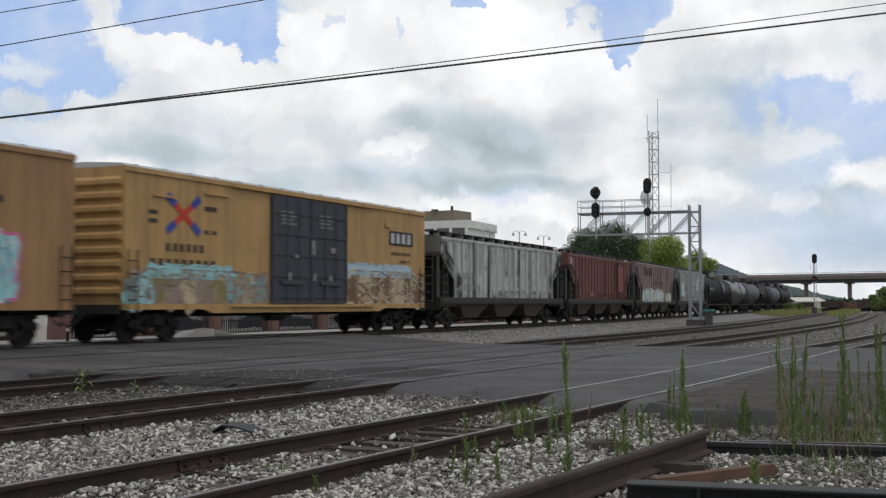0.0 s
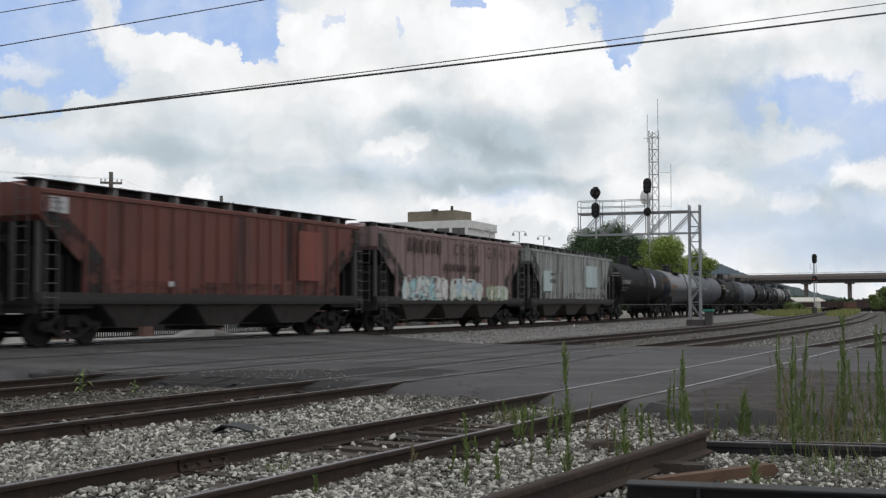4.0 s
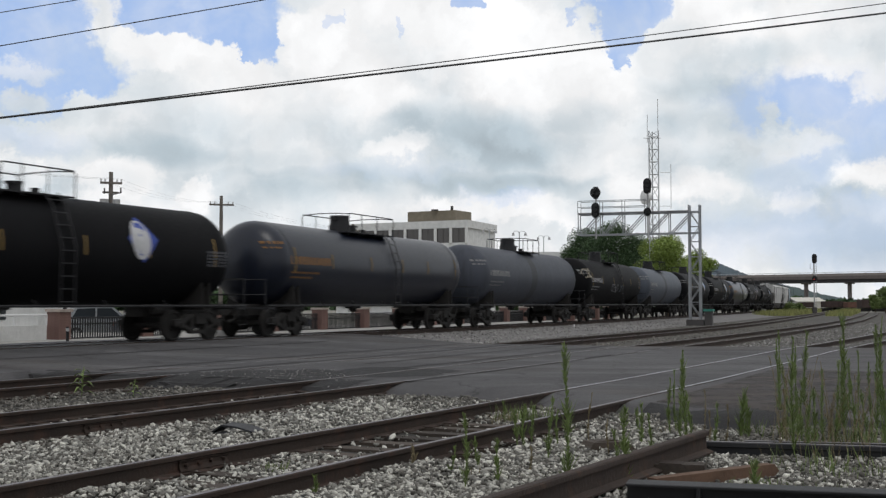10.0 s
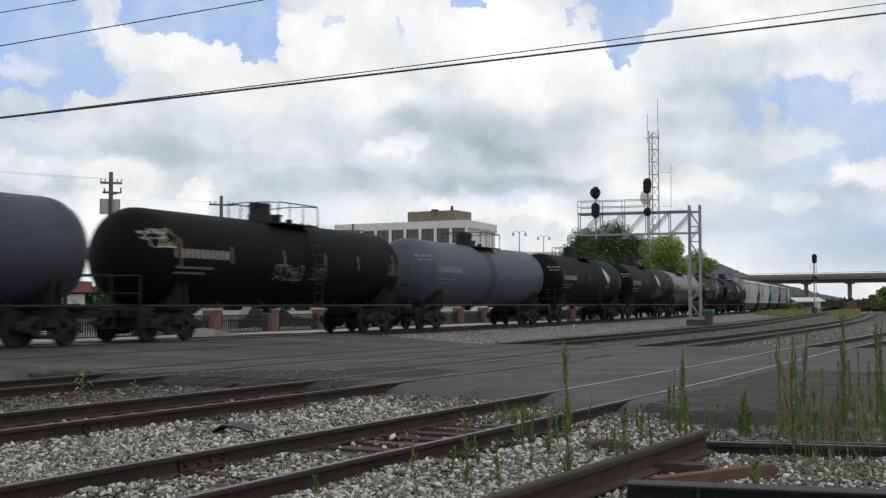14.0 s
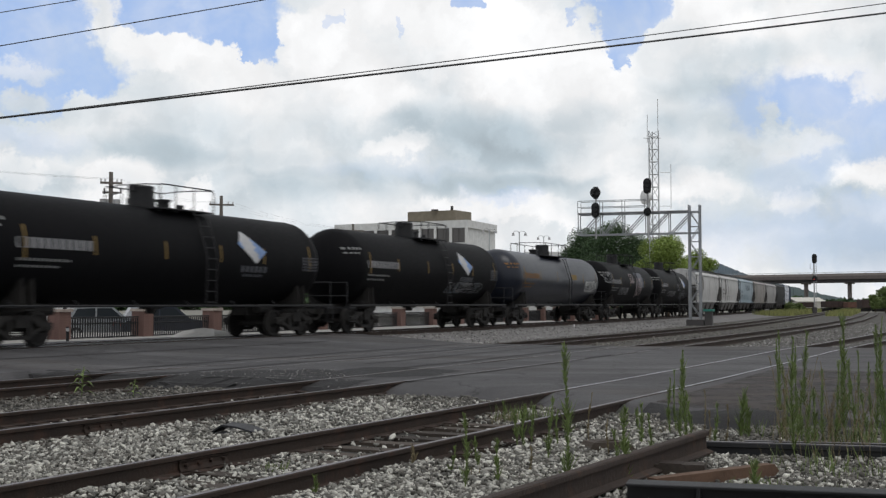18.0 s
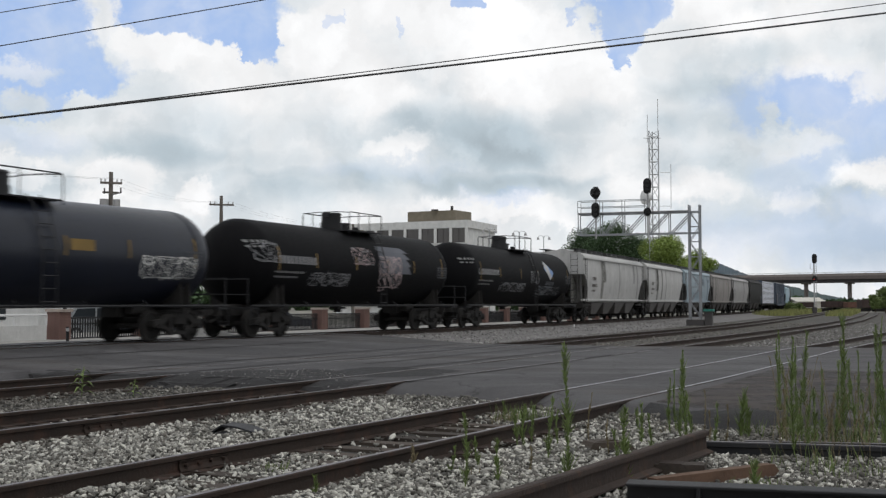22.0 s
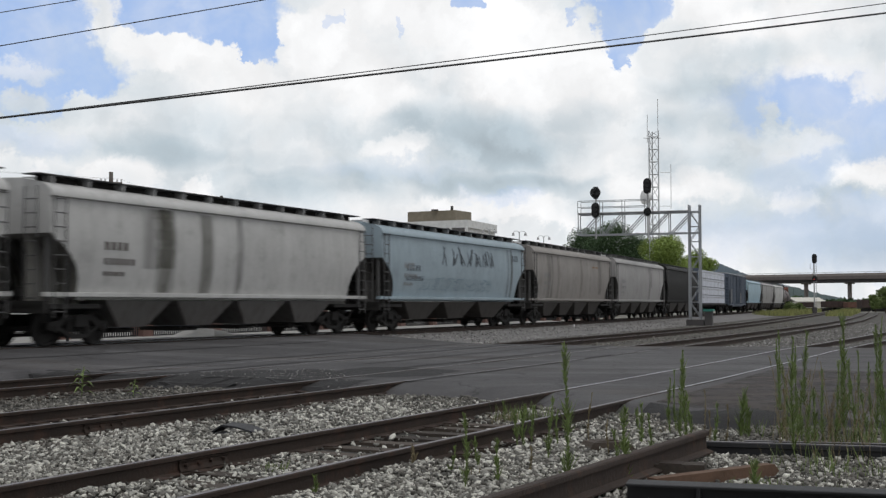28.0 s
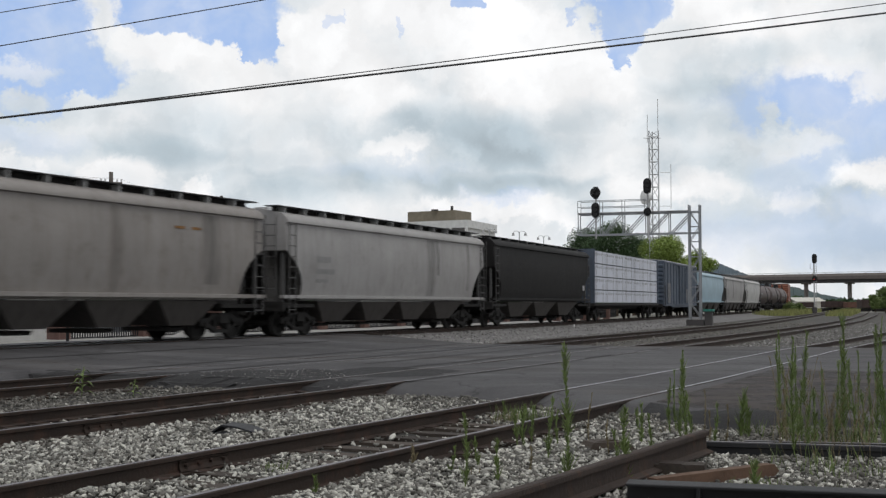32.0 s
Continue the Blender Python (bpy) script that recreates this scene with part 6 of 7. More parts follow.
def signal_head(parent, x, y, z, round_top=False, s=1.0, lit=None):
    """A colour-light signal: oval backplate, housing, hoods."""
    n = 20
    if round_top:
        out = [(x + 0.40 * s * math.cos(2 * math.pi * k / n), z + 0.40 * s * math.sin(2 * math.pi * k / n)) for k in range(n)]
    else:
        out = [(x + 0.30 * s * math.cos(2 * math.pi * k / n), z + (0.26 if k <= n / 2 else -0.26) * s + 0.32 * s * math.sin(2 * math.pi * k / n)) for k in range(n)]
    h = part("signal_head", Shape().prism(out, y - 0.03, y + 0.03), "signal_black", parent)
    body = Shape()
    lens = ((0, 0.2), (-0.18, -0.12), (0.18, -0.12)) if round_top else ((0, 0.32), (0, 0), (0, -0.32))
    for dx, dz in lens:
        body.tube((x + dx * s, y - 0.28, z + dz * s + 0.02), (x + dx * s, y - 0.02, z + dz * s), 0.115 * s, 10)
    body.box(x - 0.16 * s, x + 0.16 * s, y + 0.03, y + 0.25, z - 0.45 * s, z + 0.45 * s)
    part("hood", body, "signal_black", h)
    if lit is not None:
        part("lens", Shape().tube((x + lens[lit][0] * s, y - 0.295, z + lens[lit][1] * s), (x + lens[lit][0] * s, y - 0.285, z + lens[lit][1] * s), 0.07 * s, 10), "lamp_red", h)
    return h


def build_gantry():
    """Cantilever signal bridge over the main line: local -x reaches over the track."""
    base = Vector((17.5, 82.0, 0))
    g = thing("signal_gantry", "galvanised steel cantilever signal bridge with walkway", "signal gantry", "", pose(base.x, base.y, -0.1, 0, 0, -20.4))
    h = 8.3
    part("footing", Shape().box(-0.58, 0.6, -0.45, 0.45, -0.1, 0.34), "bridge_steel", g)
    for x in (-0.36, 0.36):
        for y in (-0.3, 0.3):
            part("post", Shape().beam((x, y, 0.34), (x, y, h), 0.115), "gantry_steel", g)
    br = Shape()
    z, k = 0.5, 0
    while z < h - 0.5:
        for y in (-0.3, 0.3):
            br.beam((-0.36, y, z), (0.36, y, z), 0.05)
            br.beam((-0.36 if k % 2 else 0.36, y, z), (0.36 if k % 2 else -0.36, y, min(z + 1.05, h - 0.3)), 0.045)
        z += 1.05
        k += 1
    part("lacing", br, "gantry_steel", g)
    L = 8.2
    za, zb = 6.35, 7.82
    for y in (-0.35, 0.35):
        for zz in (za, zb):
            part("chord", Shape().beam((-L, y, zz), (0.4, y, zz), 0.105), "gantry_steel", g)
        for k in range(5):
            x = -L + k * 1.62
            part("truss_post", Shape().beam((x, y, za), (x, y, zb), 0.06), "gantry_steel", g)
            part("truss_brace", Shape().beam((x + 0.1, y, za), (x + 1.5, y, zb), 0.06), "gantry_steel", g)
            part("truss_brace", Shape().beam((x + 0.3, y, za), (x + 1.62, y, zb - 0.1), 0.035), "gantry_steel", g)
    part("walkway", Shape().box(-L, -0.4, -0.45, 0.45, zb + 0.06, zb + 0.11), "galv_dull", g)
    rl = Shape()
    for y in (-0.5, 0.5):
        for zz in (zb + 0.5, zb + 0.95):
            rl.tube((-L, y, zz), (-L + 4.9, y, zz), 0.024, 6)
        for k in range(4):
            x = -L + k * 1.6
            rl.tube((x, y, zb), (x, y, zb + 0.95), 0.024, 6)
    part("railing", rl, "gantry_steel", g)
    for x, zt in ((-6.85, zb + 1.55), (-3.15, zb + 1.9)):
        m = part("signal_mast", Shape().tube((x, -0.55, za - 0.3), (x, -0.55, zt), 0.06, 8), "galv_dull", g)
        signal_head(m, x, -0.75, zt - 0.05, True if x < -5 else False, 0.95)
        signal_head(m, x, -0.75, zt - 1.30 if x < -5 else zt - 1.85, False if x < -5 else True, 0.95 if x < -5 else 0.66)
    part("cabinet", Shape().box(0.66, 1.16, -0.35, 0.35, -0.1, 0.92), "bridge_steel", g)
    part("cabinet_lid", Shape().box(0.58, 1.24, -0.42, 0.42, 0.92, 1.07), "teal_box", g)


def build_tower():
    base = sight(1158, 538, 140)
    t = thing("radio_tower", "slim galvanised lattice radio mast with dish and whips", "radio mast", "", pose(base.x, base.y, -0.4))
    top = 22.3
    pts = [(-0.56, -0.35), (0.56, -0.35), (0, 0.65)]
    for x, y in pts:
        part("leg", Shape().tube((x, y, 0), (x, y, top), 0.07, 6), "galvanised", t)
    z, k = 0.6, 0
    while z < top:
        for i in range(3):
            a, b = pts[i], pts[(i + 1) % 3]
            part("rung", Shape().tube((*a, z), (*b, z), 0.045, 5), "galvanised", t)
            part("brace", Shape().tube((*a, z), (*b, min(z + 1.5, top)), 0.03, 5), "galvanised", t)
        z += 1.5
    for x, z0, z1 in ((-0.75, top - 1.5, top + 1.9), (0.5, top - 0.5, top + 3.8), (2.0, top - 9.3, top - 4.0)):
        part("antenna", Shape().tube((x, -0.4, z0), (x, -0.4, z1), 0.035, 6), "dish_grey", t)
    part("antenna_arm", Shape().tube((0.7, -0.4, top - 5.0), (2.0, -0.4, top - 5.0), 0.03, 5).tube((0.7, -0.4, top - 9.0), (2.0, -0.4, top - 9.0), 0.03, 5).tube((-1.2, -0.4, top - 0.9), (0.9, -0.4, top - 0.9), 0.04, 5), "galvanised", t)
    ctr = Vector((-1.0, -1.0, 14.3))
    ax = Vector((-0.93, -0.40, 0.0)).normalized()
    d = Shape().tube(ctr, ctr + ax * 0.35, 0.86, 24).tube(ctr + ax * 0.35, ctr + ax * 0.5, 0.86, 24, 0.45).tube(ctr, ctr - ax * 0.6, 0.86, 24, 0.25)
    part("dish", d, "white_paint", t, "pale drum-shaped microwave dish", smooth=True)


def build_mast_signal():
    p = sight(1441, 538, 190)
    m = thing("mast_signal", "tall signal mast with two dark heads, red lit", "signal", "", pose(p.x, p.y, -0.3))
    part("mast", Shape().tube((0, 0, 0), (0, 0, 9.6), 0.11, 8), "galvanised", m)
    signal_head(m, 0, -0.3, 8.9, False, 1.35)
    signal_head(m, 0, -0.3, 5.7, True, 1.1, lit=1)
    part("ladder", ladder_mesh(0.45, 0, 8.6, "galvanised", 0.03), parent=m, m=pose(0.25, 0.3, 0))
    part("bracket", Shape().line([(-0.1, 0, 7.2), (-0.6, 0, 7.2), (-0.6, 0, 8.2)], 0.04, 5), "galvanised", m)
    part("case", Shape().box(-0.3, 0.3, -0.3, 0.3, 0, 1.1), "bridge_steel", m)


# ---- trees ----
def leaf_cloud(name, centres, count, size, material, seed, parent, flat=0.7):
    """Many small two-sided leaf clumps round the given centres (x, y, z, rx, ry, rz)."""
    rng = np.random.RandomState(seed)
    vol = np.array([c[3] * c[4] * c[5] for c in centres]) ** 0.67
    pick = rng.choice(len(centres), count, p=vol / vol.sum())
    c = np.array(centres)[pick]
    d = rng.normal(size=(count, 3))
    d /= np.linalg.norm(d, axis=1)[:, None]
    r = rng.uniform(0.08, 1.08, count) ** 0.55
    p = c[:, :3] + d * r[:, None] * c[:, 3:6]
    a = rng.normal(size=(count, 3))
    a /= np.linalg.norm(a, axis=1)[:, None]
    b = np.cross(a, rng.normal(size=(count, 3)))
    b /= np.linalg.norm(b, axis=1)[:, None]
    s = size * rng.uniform(0.6, 1.4, count)[:, None]
    verts = np.stack([p - a * s, p + b * s * 0.55, p + a * s, p - b * s * 0.55], 1).reshape(-1, 3)
    me = bpy.data.meshes.new(name)
    me.from_pydata(verts.tolist(), [], np.arange(count * 4).reshape(-1, 4).tolist())
    me.materials.append(MAT[material])
    ob = new(name, me)
    ob.parent = parent
    return tagged(ob, kind="stuff")


def tree(label, x, y, height, width, material, seed, leaves, size, base=-0.4):
    rng = random.Random(seed)
    t = thing("tree", label, "tree", "trees", pose(x, y, base))
    tr = Shape().tube((0, 0, 0), (0.1, 0.05, height * 0.32), height * 0.032, 9, height * 0.022)
    part("trunk", tr, "bark", t)
    centres = []
    n = 16
    for k in range(n):
        a = 2 * math.pi * k / n + rng.uniform(-0.3, 0.3)
        f = rng.uniform(0.25, 0.95)
        z = height * (0.30 + 0.55 * rng.random())
        rr = width / 2 * f * (1.0 - 0.45 * max(0, z / height - 0.5))
        q = Vector((rr * math.cos(a) * 0.8, rr * math.sin(a) * 0.8, z))
        if k % 2 == 0:
            part("limb", Shape().tube((0.1, 0.05, height * (0.24 + 0.08 * rng.random())), q, height * 0.013, 6, 0.03), "bark", t)
        s = width * rng.uniform(0.13, 0.22)
        centres.append((q.x, q.y, q.z, s * 1.15, s * 1.15, s * 0.85))
    centres.append((0, 0, height * 0.82, width * 0.24, width * 0.24, height * 0.15))
    centres.append((0, 0, height * 0.5, width * 0.36, width * 0.36, height * 0.28))
    leaf_cloud("crown", centres, leaves, size, material, seed, t)
    return t


def build_trees():
    for u, v, dist, w, material, seed, lab, n in ((1088, 384, 150, 9.6, "leaf_dark", 1, "dense dark green broadleaf tree behind the train", 48000), (1044, 398, 155, 7.8, "leaf_dark", 2, "dark green bushy tree behind the train", 34000),
                                                  (1180, 406, 140, 7.6, "leaf_light", 3, "yellow-green leafy tree beside the gantry", 42000), (1234, 436, 146, 5.2, "leaf_light", 4, "smaller yellow-green tree beside the gantry", 22000),
                                                  (1122, 416, 160, 8.0, "leaf_dark", 5, "dark green tree between taller ones", 18000), (1005, 446, 170, 5.0, "leaf_dark", 6, "low dark green tree behind the train", 5000)):
        p = sight(u, v, dist)
        tree(lab, p.x, p.y, p.z + 0.4, w, material, seed, n, 0.10)
    for u, v, dist, w, seed in ((1566, 506, 190, 3.4, 11), (1600, 492, 165, 5.0, 12), (1548, 520, 210, 2.6, 13)):
        p = sight(u, v, dist)
        tree("green tree beside the yard tracks", p.x, p.y, p.z + 0.4, w, "leaf_weed", seed, 4000, 0.15)
    # low woods that close the horizon beyond the town
    rng = np.random.RandomState(9)
    c = []
    for k in range(150):
        u = -900 + k * 22
        p = sight(u, (512 if u < 700 else 536) - rng.uniform(2, 10), 330 + rng.uniform(-20, 20))
        c.append((p.x, p.y, p.z * 0.45, 3.4, 3.0, p.z * 0.6))
    ob = leaf_cloud("far_woods", c, 34000, 0.95, "leaf_dark", 77, None)
    tagged(ob, "distant dark green woods along the horizon", "woods")
    for u, v, dist, w, seed in ((1396, 533, 215, 2.4, 21), (1412, 535, 205, 1.8, 22)):
        p = sight(u, v, dist)
        b = thing("bush", "small yellow-green bush by the far track", "bush", "bushes", pose(p.x, p.y, -0.35))
        h = p.z + 0.35
        part("stem", Shape().tube((0, 0, 0), (0, 0, h * 0.6), 0.06, 6), "bark", b)
        leaf_cloud("crown", [(0, 0, h * 0.5, w / 2, w / 2, h * 0.45), (0.5, 0, h * 0.4, w / 2, w / 3, h * 0.35)], 1500, 0.14, "leaf_weed", seed, b)
    rng = np.random.RandomState(5)  # grass along the far tracks
    verts, faces = [], []
    for k in range(14000):
        s = rng.uniform(128, 215)
        lat = rng.uniform(2.6, 7.4) if k % 3 else rng.uniform(11.2, 14.2)
        p = on_line(s, lat, -0.18)
        h, a, w = rng.uniform(0.15, 0.85), rng.uniform(0, 6.28), rng.uniform(0.02, 0.06)
        i = len(verts)
        verts += [(p.x - w * math.cos(a), p.y - w * math.sin(a), p.z), (p.x + w * math.cos(a), p.y + w * math.sin(a), p.z), (p.x + rng.uniform(-0.15, 0.15), p.y + rng.uniform(-0.15, 0.15), p.z + h)]
        faces.append((i, i + 1, i + 2))
    me = bpy.data.meshes.new("grass")
    me.from_pydata(verts, [], faces)
    me.materials.append(MAT["grass"])
    tagged(new("grass", me), "yellowish grass growing between the far tracks", "grass", kind="stuff")


def hill(name, label, dist, ridge, material, depth=200):
    """A wooded ridge: bearing and height pairs along its crest."""
    us = np.linspace(ridge[0][0], ridge[-1][0], 400)
    vs = np.interp(us, [r[0] for r in ridge], [r[1] for r in ridge])
    rows = []
    for f, back in ((0.0, 0), (0.45, 0.3), (0.8, 0.65), (1.0, 1.0), (0.6, 1.6)):
        row = []
        for u, v in zip(us, vs):
            p = sight(u, v, dist)
            z = (p.z + 3) * f - 3 + (noise.noise((u * 0.12, f * 3, 1)) * 0.05 + noise.noise((u * 0.5, f * 9, 2)) * 0.05) * dist * 0.02
            s = 1 + depth * back / dist
            row.append((p.x * s, dist * s, z * s))
        rows.append(row)
    ob = part(name, Shape().loft(rows, closed=False, cap=False), material)
    return tagged(ob, label, "hill", kind="structure")


def build_far():
    hill("hill_far", "hazy blue wooded ridge on the horizon", 2600, [(900, 536), (1180, 500), (1245, 482), (1258, 470), (1275, 467), (1292, 474), (1330, 490), (1370, 500), (1420, 513), (1480, 527), (1560, 536), (1700, 540), (2000, 540)], "hill_far", 500)
    hill("hill_near", "dark green wooded slope behind the overpass", 1500, [(1290, 514), (1350, 507), (1404, 508), (1450, 520), (1494, 529), (1540, 536), (1700, 538), (1900, 536)], "hill", 300)
    # overpass
    o = thing("overpass", "long concrete road bridge on piers with railings", "bridge")
    a, b = Vector((70, 376, 0)), Vector((190, 258, 0))
    d = (b - a).normalized()
    n = Vector((-d.y, d.x, 0)) * 9
    deck = [a, b, b + n, a + n]
    part("deck", Shape().prism([(p.x, p.y) for p in deck], 8.3, 9.25, "z"), "bridge_deck", o)
    part("girder", Shape().prism([(p.x, p.y) for p in (a + n * 0.08, b + n * 0.08, b + n * 0.92, a + n * 0.92)], 7.4, 8.3, "z"), "bridge_steel", o)
    for f in (0.0, 0.97):
        wall = [a + n * f, b + n * f, b + n * (f + 0.03), a + n * (f + 0.03)]
        part("parapet", Shape().prism([(p.x, p.y) for p in wall], 9.25, 9.95, "z"), "concrete", o)
    ln = (b - a).length
    rl = Shape().tube(Vector((*a.xy, 10.3)), Vector((*b.xy, 10.3)), 0.06, 5)
    part("railing", rl, "galvanised", o)
    for k in np.arange(3, ln, 4.0):
        p = a + d * k
        part("rail_post", Shape().beam((p.x, p.y, 9.95), (p.x, p.y, 10.3), 0.12), "galvanised", o)
    for u in (1350, 1426, 1503, 1600):
        # where the deck's line crosses this bearing
        tx = (u - 784) / FL
        o2 = a + n * 0.5
        k = (tx * o2.y - o2.x) / (d.x - tx * d.y)
        p = a + d * k + n * 0.5
        if u != 1350:
            part("pier", Shape().tube((p.x, p.y, -0.6), (p.x, p.y, 7.1), 0.62, 14), "concrete", o, smooth=True)
            part("pier_cap", Shape().beam(Vector((*(p - n * 0.26).xy, 7.22)), Vector((*(p + n * 0.26).xy, 7.22)), 0.9, 0.4), "concrete", o)
    # standing cars and a shed in the yard under the bridge
    for u0, u1, vt, dist, material, lab in ((1415, 1438, 541, 262, "far_rust", "dark rust-brown gondola car"), (1456, 1490, 534, 258, "far_rust", "rust-red hopper car standing in the yard"), (1496, 1512, 538, 255, "far_orange", "orange maintenance car in the yard"),
                                            (1520, 1562, 531, 240, "far_rust", "rust-brown boxcar standing in the yard")):
        p, q = sight(u0, vt, dist), sight(u1, vt, dist)
        c = thing("gondola_car", lab, "freight car", "standing cars", pose((p.x + q.x) / 2, dist, -0.35))
        w = (q.x - p.x) / 2
        h = max(p.z + 0.35, 2.0)
        part("body", Shape().prism([(-w, 0.9), (-w, h), (-w + 0.15, h + 0.08), (w - 0.15, h + 0.08), (w, h), (w, 0.9)], -1.5, 1.5), material, c)
        for k in range(5):
            x = -w + (k + 0.5) * 2 * w / 5
            part("rib", Shape().box(x - 0.06, x + 0.06, -1.58, -1.5, 0.95, h), material, c)
        for x in (-w * 0.65, w * 0.65):
            part("truck", Shape().box(x - 0.9, x + 0.9, -1.1, 1.1, 0.3, 0.75).tube((x - 0.7, -1.15, 0.42), (x - 0.7, 1.15, 0.42), 0.42, 10).tube((x + 0.7, -1.15, 0.42), (x + 0.7, 1.15, 0.42), 0.42, 10), "truck_iron", c)
    s = thing("shed", "pale long-roofed shed beyond the yard", "shed")
    p, q = sight(1408, 530, 300), sight(1462, 533, 300)
    part("roof", Shape().prism([(300, 2.0), (306, 3.0), (312, 2.0), (312, 1.8), (306, 2.8), (300, 1.8)], p.x, q.x, "x"), "far_roof", s)
    part("wall", Shape().box(p.x, q.x, 300.4, 311.6, -0.5, 1.9), "far_roof", s)


# ---- along the far side of the main line ----
def parked_car(x, y, turn, material, label):
    c = thing("parked_car", label, "car", "parked cars", pose(x, y, -0.45, 0, 0, turn))
    prof = [(-2.2, 0.45), (-2.15, 0.85), (-1.9, 1.0), (-1.0, 1.05), (1.3, 1.05), (2.0, 0.92), (2.2, 0.75), (2.2, 0.4)]
    part("body", Shape().prism(prof, -0.88, 0.88), material, c)
    cab = [(-1.75, 1.02), (-1.35, 1.62), (0.35, 1.66), (1.1, 1.04)]
    part("cabin", Shape().prism(cab, -0.76, 0.76), material, c)
    for y0, y1 in ((-0.775, -0.76), (0.76, 0.775)):
        part("window", Shape().prism([(-1.55, 1.08), (-1.27, 1.55), (-0.45, 1.58), (-0.45, 1.08)], y0, y1), "glass", c)
        part("window", Shape().prism([(-0.37, 1.08), (-0.37, 1.58), (0.3, 1.58), (0.85, 1.08)], y0, y1), "glass", c)
    for wx in (-1.35, 1.35):
        for wy in (-0.82, 0.82):
            w = part("wheel", Shape().tube((wx, wy - 0.11, 0.34), (wx, wy + 0.11, 0.34), 0.34, 16), "rubber", c)
            part("rim", Shape().tube((wx, wy - 0.125, 0.34), (wx, wy + 0.125, 0.34), 0.22, 12), "galvanised", w)
    for wy in (-0.65, 0.65):
        part("headlight", Shape().box(2.12, 2.215, wy - 0.18, wy + 0.18, 0.66, 0.8), "dish_grey", c)
        part("tail_light", Shape().box(-2.19, -2.1, wy - 0.15, wy + 0.15, 0.75, 0.95), "shop_red", c)


def build_far_side():
    f = thing("fence", "low fence of brick piers with dark pipe rails", "fence")
    for s in np.arange(10.5, 90, 4.5):
        p = on_line(s, -6.5, 0.0)
        turn = pose(p.x, p.y, 0, 0, 0, 90 - math.degrees(head_at(s)))
        pier = Shape().box(-0.27, 0.27, -0.27, 0.27, -0.2, 1.05)
        pr = part("pier", pier, "brick_pier", f, m=turn)
        part("pier_cap", Shape().box(-0.33, 0.33, -0.33, 0.33, 1.05, 1.15), "cap_stone", pr)
        for k in range(12):  # brick courses stand proud of their joints
            part("course", shared("course", lambda: Shape().box(-0.285, 0.285, -0.285, 0.285, 0, 0.085).mesh("course", "brick_pier")), parent=pr, m=pose(0, 0, -0.1 + k * 0.096))
        for z in (0.62, 0.84):
            part("pipe_rail", shared(("pipe", z), lambda: Shape().tube((0.27, 0, z), (4.23, 0, z), 0.03, 6).mesh("pipe_rail", "black_iron")), parent=f, m=turn)
    pk = Shape()
    for k in range(30):
        x = 0.40 + k * 0.13
        pk.box(x - 0.03, x + 0.03, -0.012, 0.012, 0.05, 0.80)
    pk.box(0.27, 4.23, -0.02, 0.02, 0.10, 0.14)
    panel = pk.mesh("picket_panel", "black_iron")
    for s in np.arange(10.5, 89, 4.5):
        p = on_line(s, -6.5, 0.0)
        part("picket_panel", panel, parent=f, m=pose(p.x, p.y, 0, 0, 0, 90 - math.degrees(head_at(s))), label="black iron pickets", kind="stuff")
    w = thing("low_wall", "low off-white rendered wall beside the fence", "wall")
    a, b = on_line(-14, -6.5), on_line(9.9, -6.5)
    sh = Shape()
    quad_box(sh, a, b, 0.3, -0.2, 0.60)
    part("wall", sh, "office_white", w)
    part("top_rail", Shape().tube(Vector((*a.xy, 0.95)), Vector((*b.xy, 0.95)), 0.04, 6), "white_paint", w)
    for k in range(17):
        p = a.lerp(b, k / 16)
        part("rail_post", Shape().tube((p.x, p.y, 0.6), (p.x, p.y, 0.95), 0.03, 5), "white_paint", w)
    parked_car(-16.4, 57, 25, "car_silver", "silver-grey car parked behind the fence")
    parked_car(-14.4, 60, 30, "car_silver", "second silver-grey car parked behind the fence")
    parked_car(-13.2, 56, 28, "car_dark", "dark blue car parked behind the fence")
    parked_car(-9.6, 66, 28, "car_dark", "dark saloon car parked beyond the fence")
    # gravel heap
    sh = Shape()
    rings = []
    for r, z in ((1.25, 0.0), (1.0, 0.16), (0.65, 0.30), (0.3, 0.38), (0.02, 0.41)):
        rings.append([(r * 1.05 * math.cos(a) * (1 + 0.12 * math.sin(3 * a)), r * 0.8 * math.sin(a), z + 0.03 * math.sin(5 * a + r * 7)) for a in np.linspace(0, 2 * math.pi, 25)[:-1]])
    sh.loft(rings)
    ob = part("gravel_heap", sh, "heap", m=pose(-8.4, 41.5, 0.06))
    tagged(ob, "small heap of pale gravel beside the fence", "gravel heap")
    p = on_line(8.2, -4.0)
    b = thing("bollard", "thin dark marker post beside the main line", "post", "", pose(p.x, p.y, 0.05))
    part("post", Shape().tube((0, 0, 0), (0, 0, 0.55), 0.05, 8), "black_iron", b)
    part("reflector", Shape().tube((0, 0, 0.4), (0, 0, 0.5), 0.054, 8), "mark_white", b)
    s = thing("shop_building", "low white building with a red fascia", "building")
    part("wall", Shape().box(-46, -21.2, 62, 70, -0.5, 1.95), "office_white", s)
    part("fascia", Shape().box(-46.3, -20.9, 61.6, 70.4, 1.95, 2.65), "shop_red", s)
    for k in range(6):
        part("window", Shape().box(-45 + k * 3.9, -42.4 + k * 3.9, 61.95, 62.1, 0.5, 1.6), "glass", s)
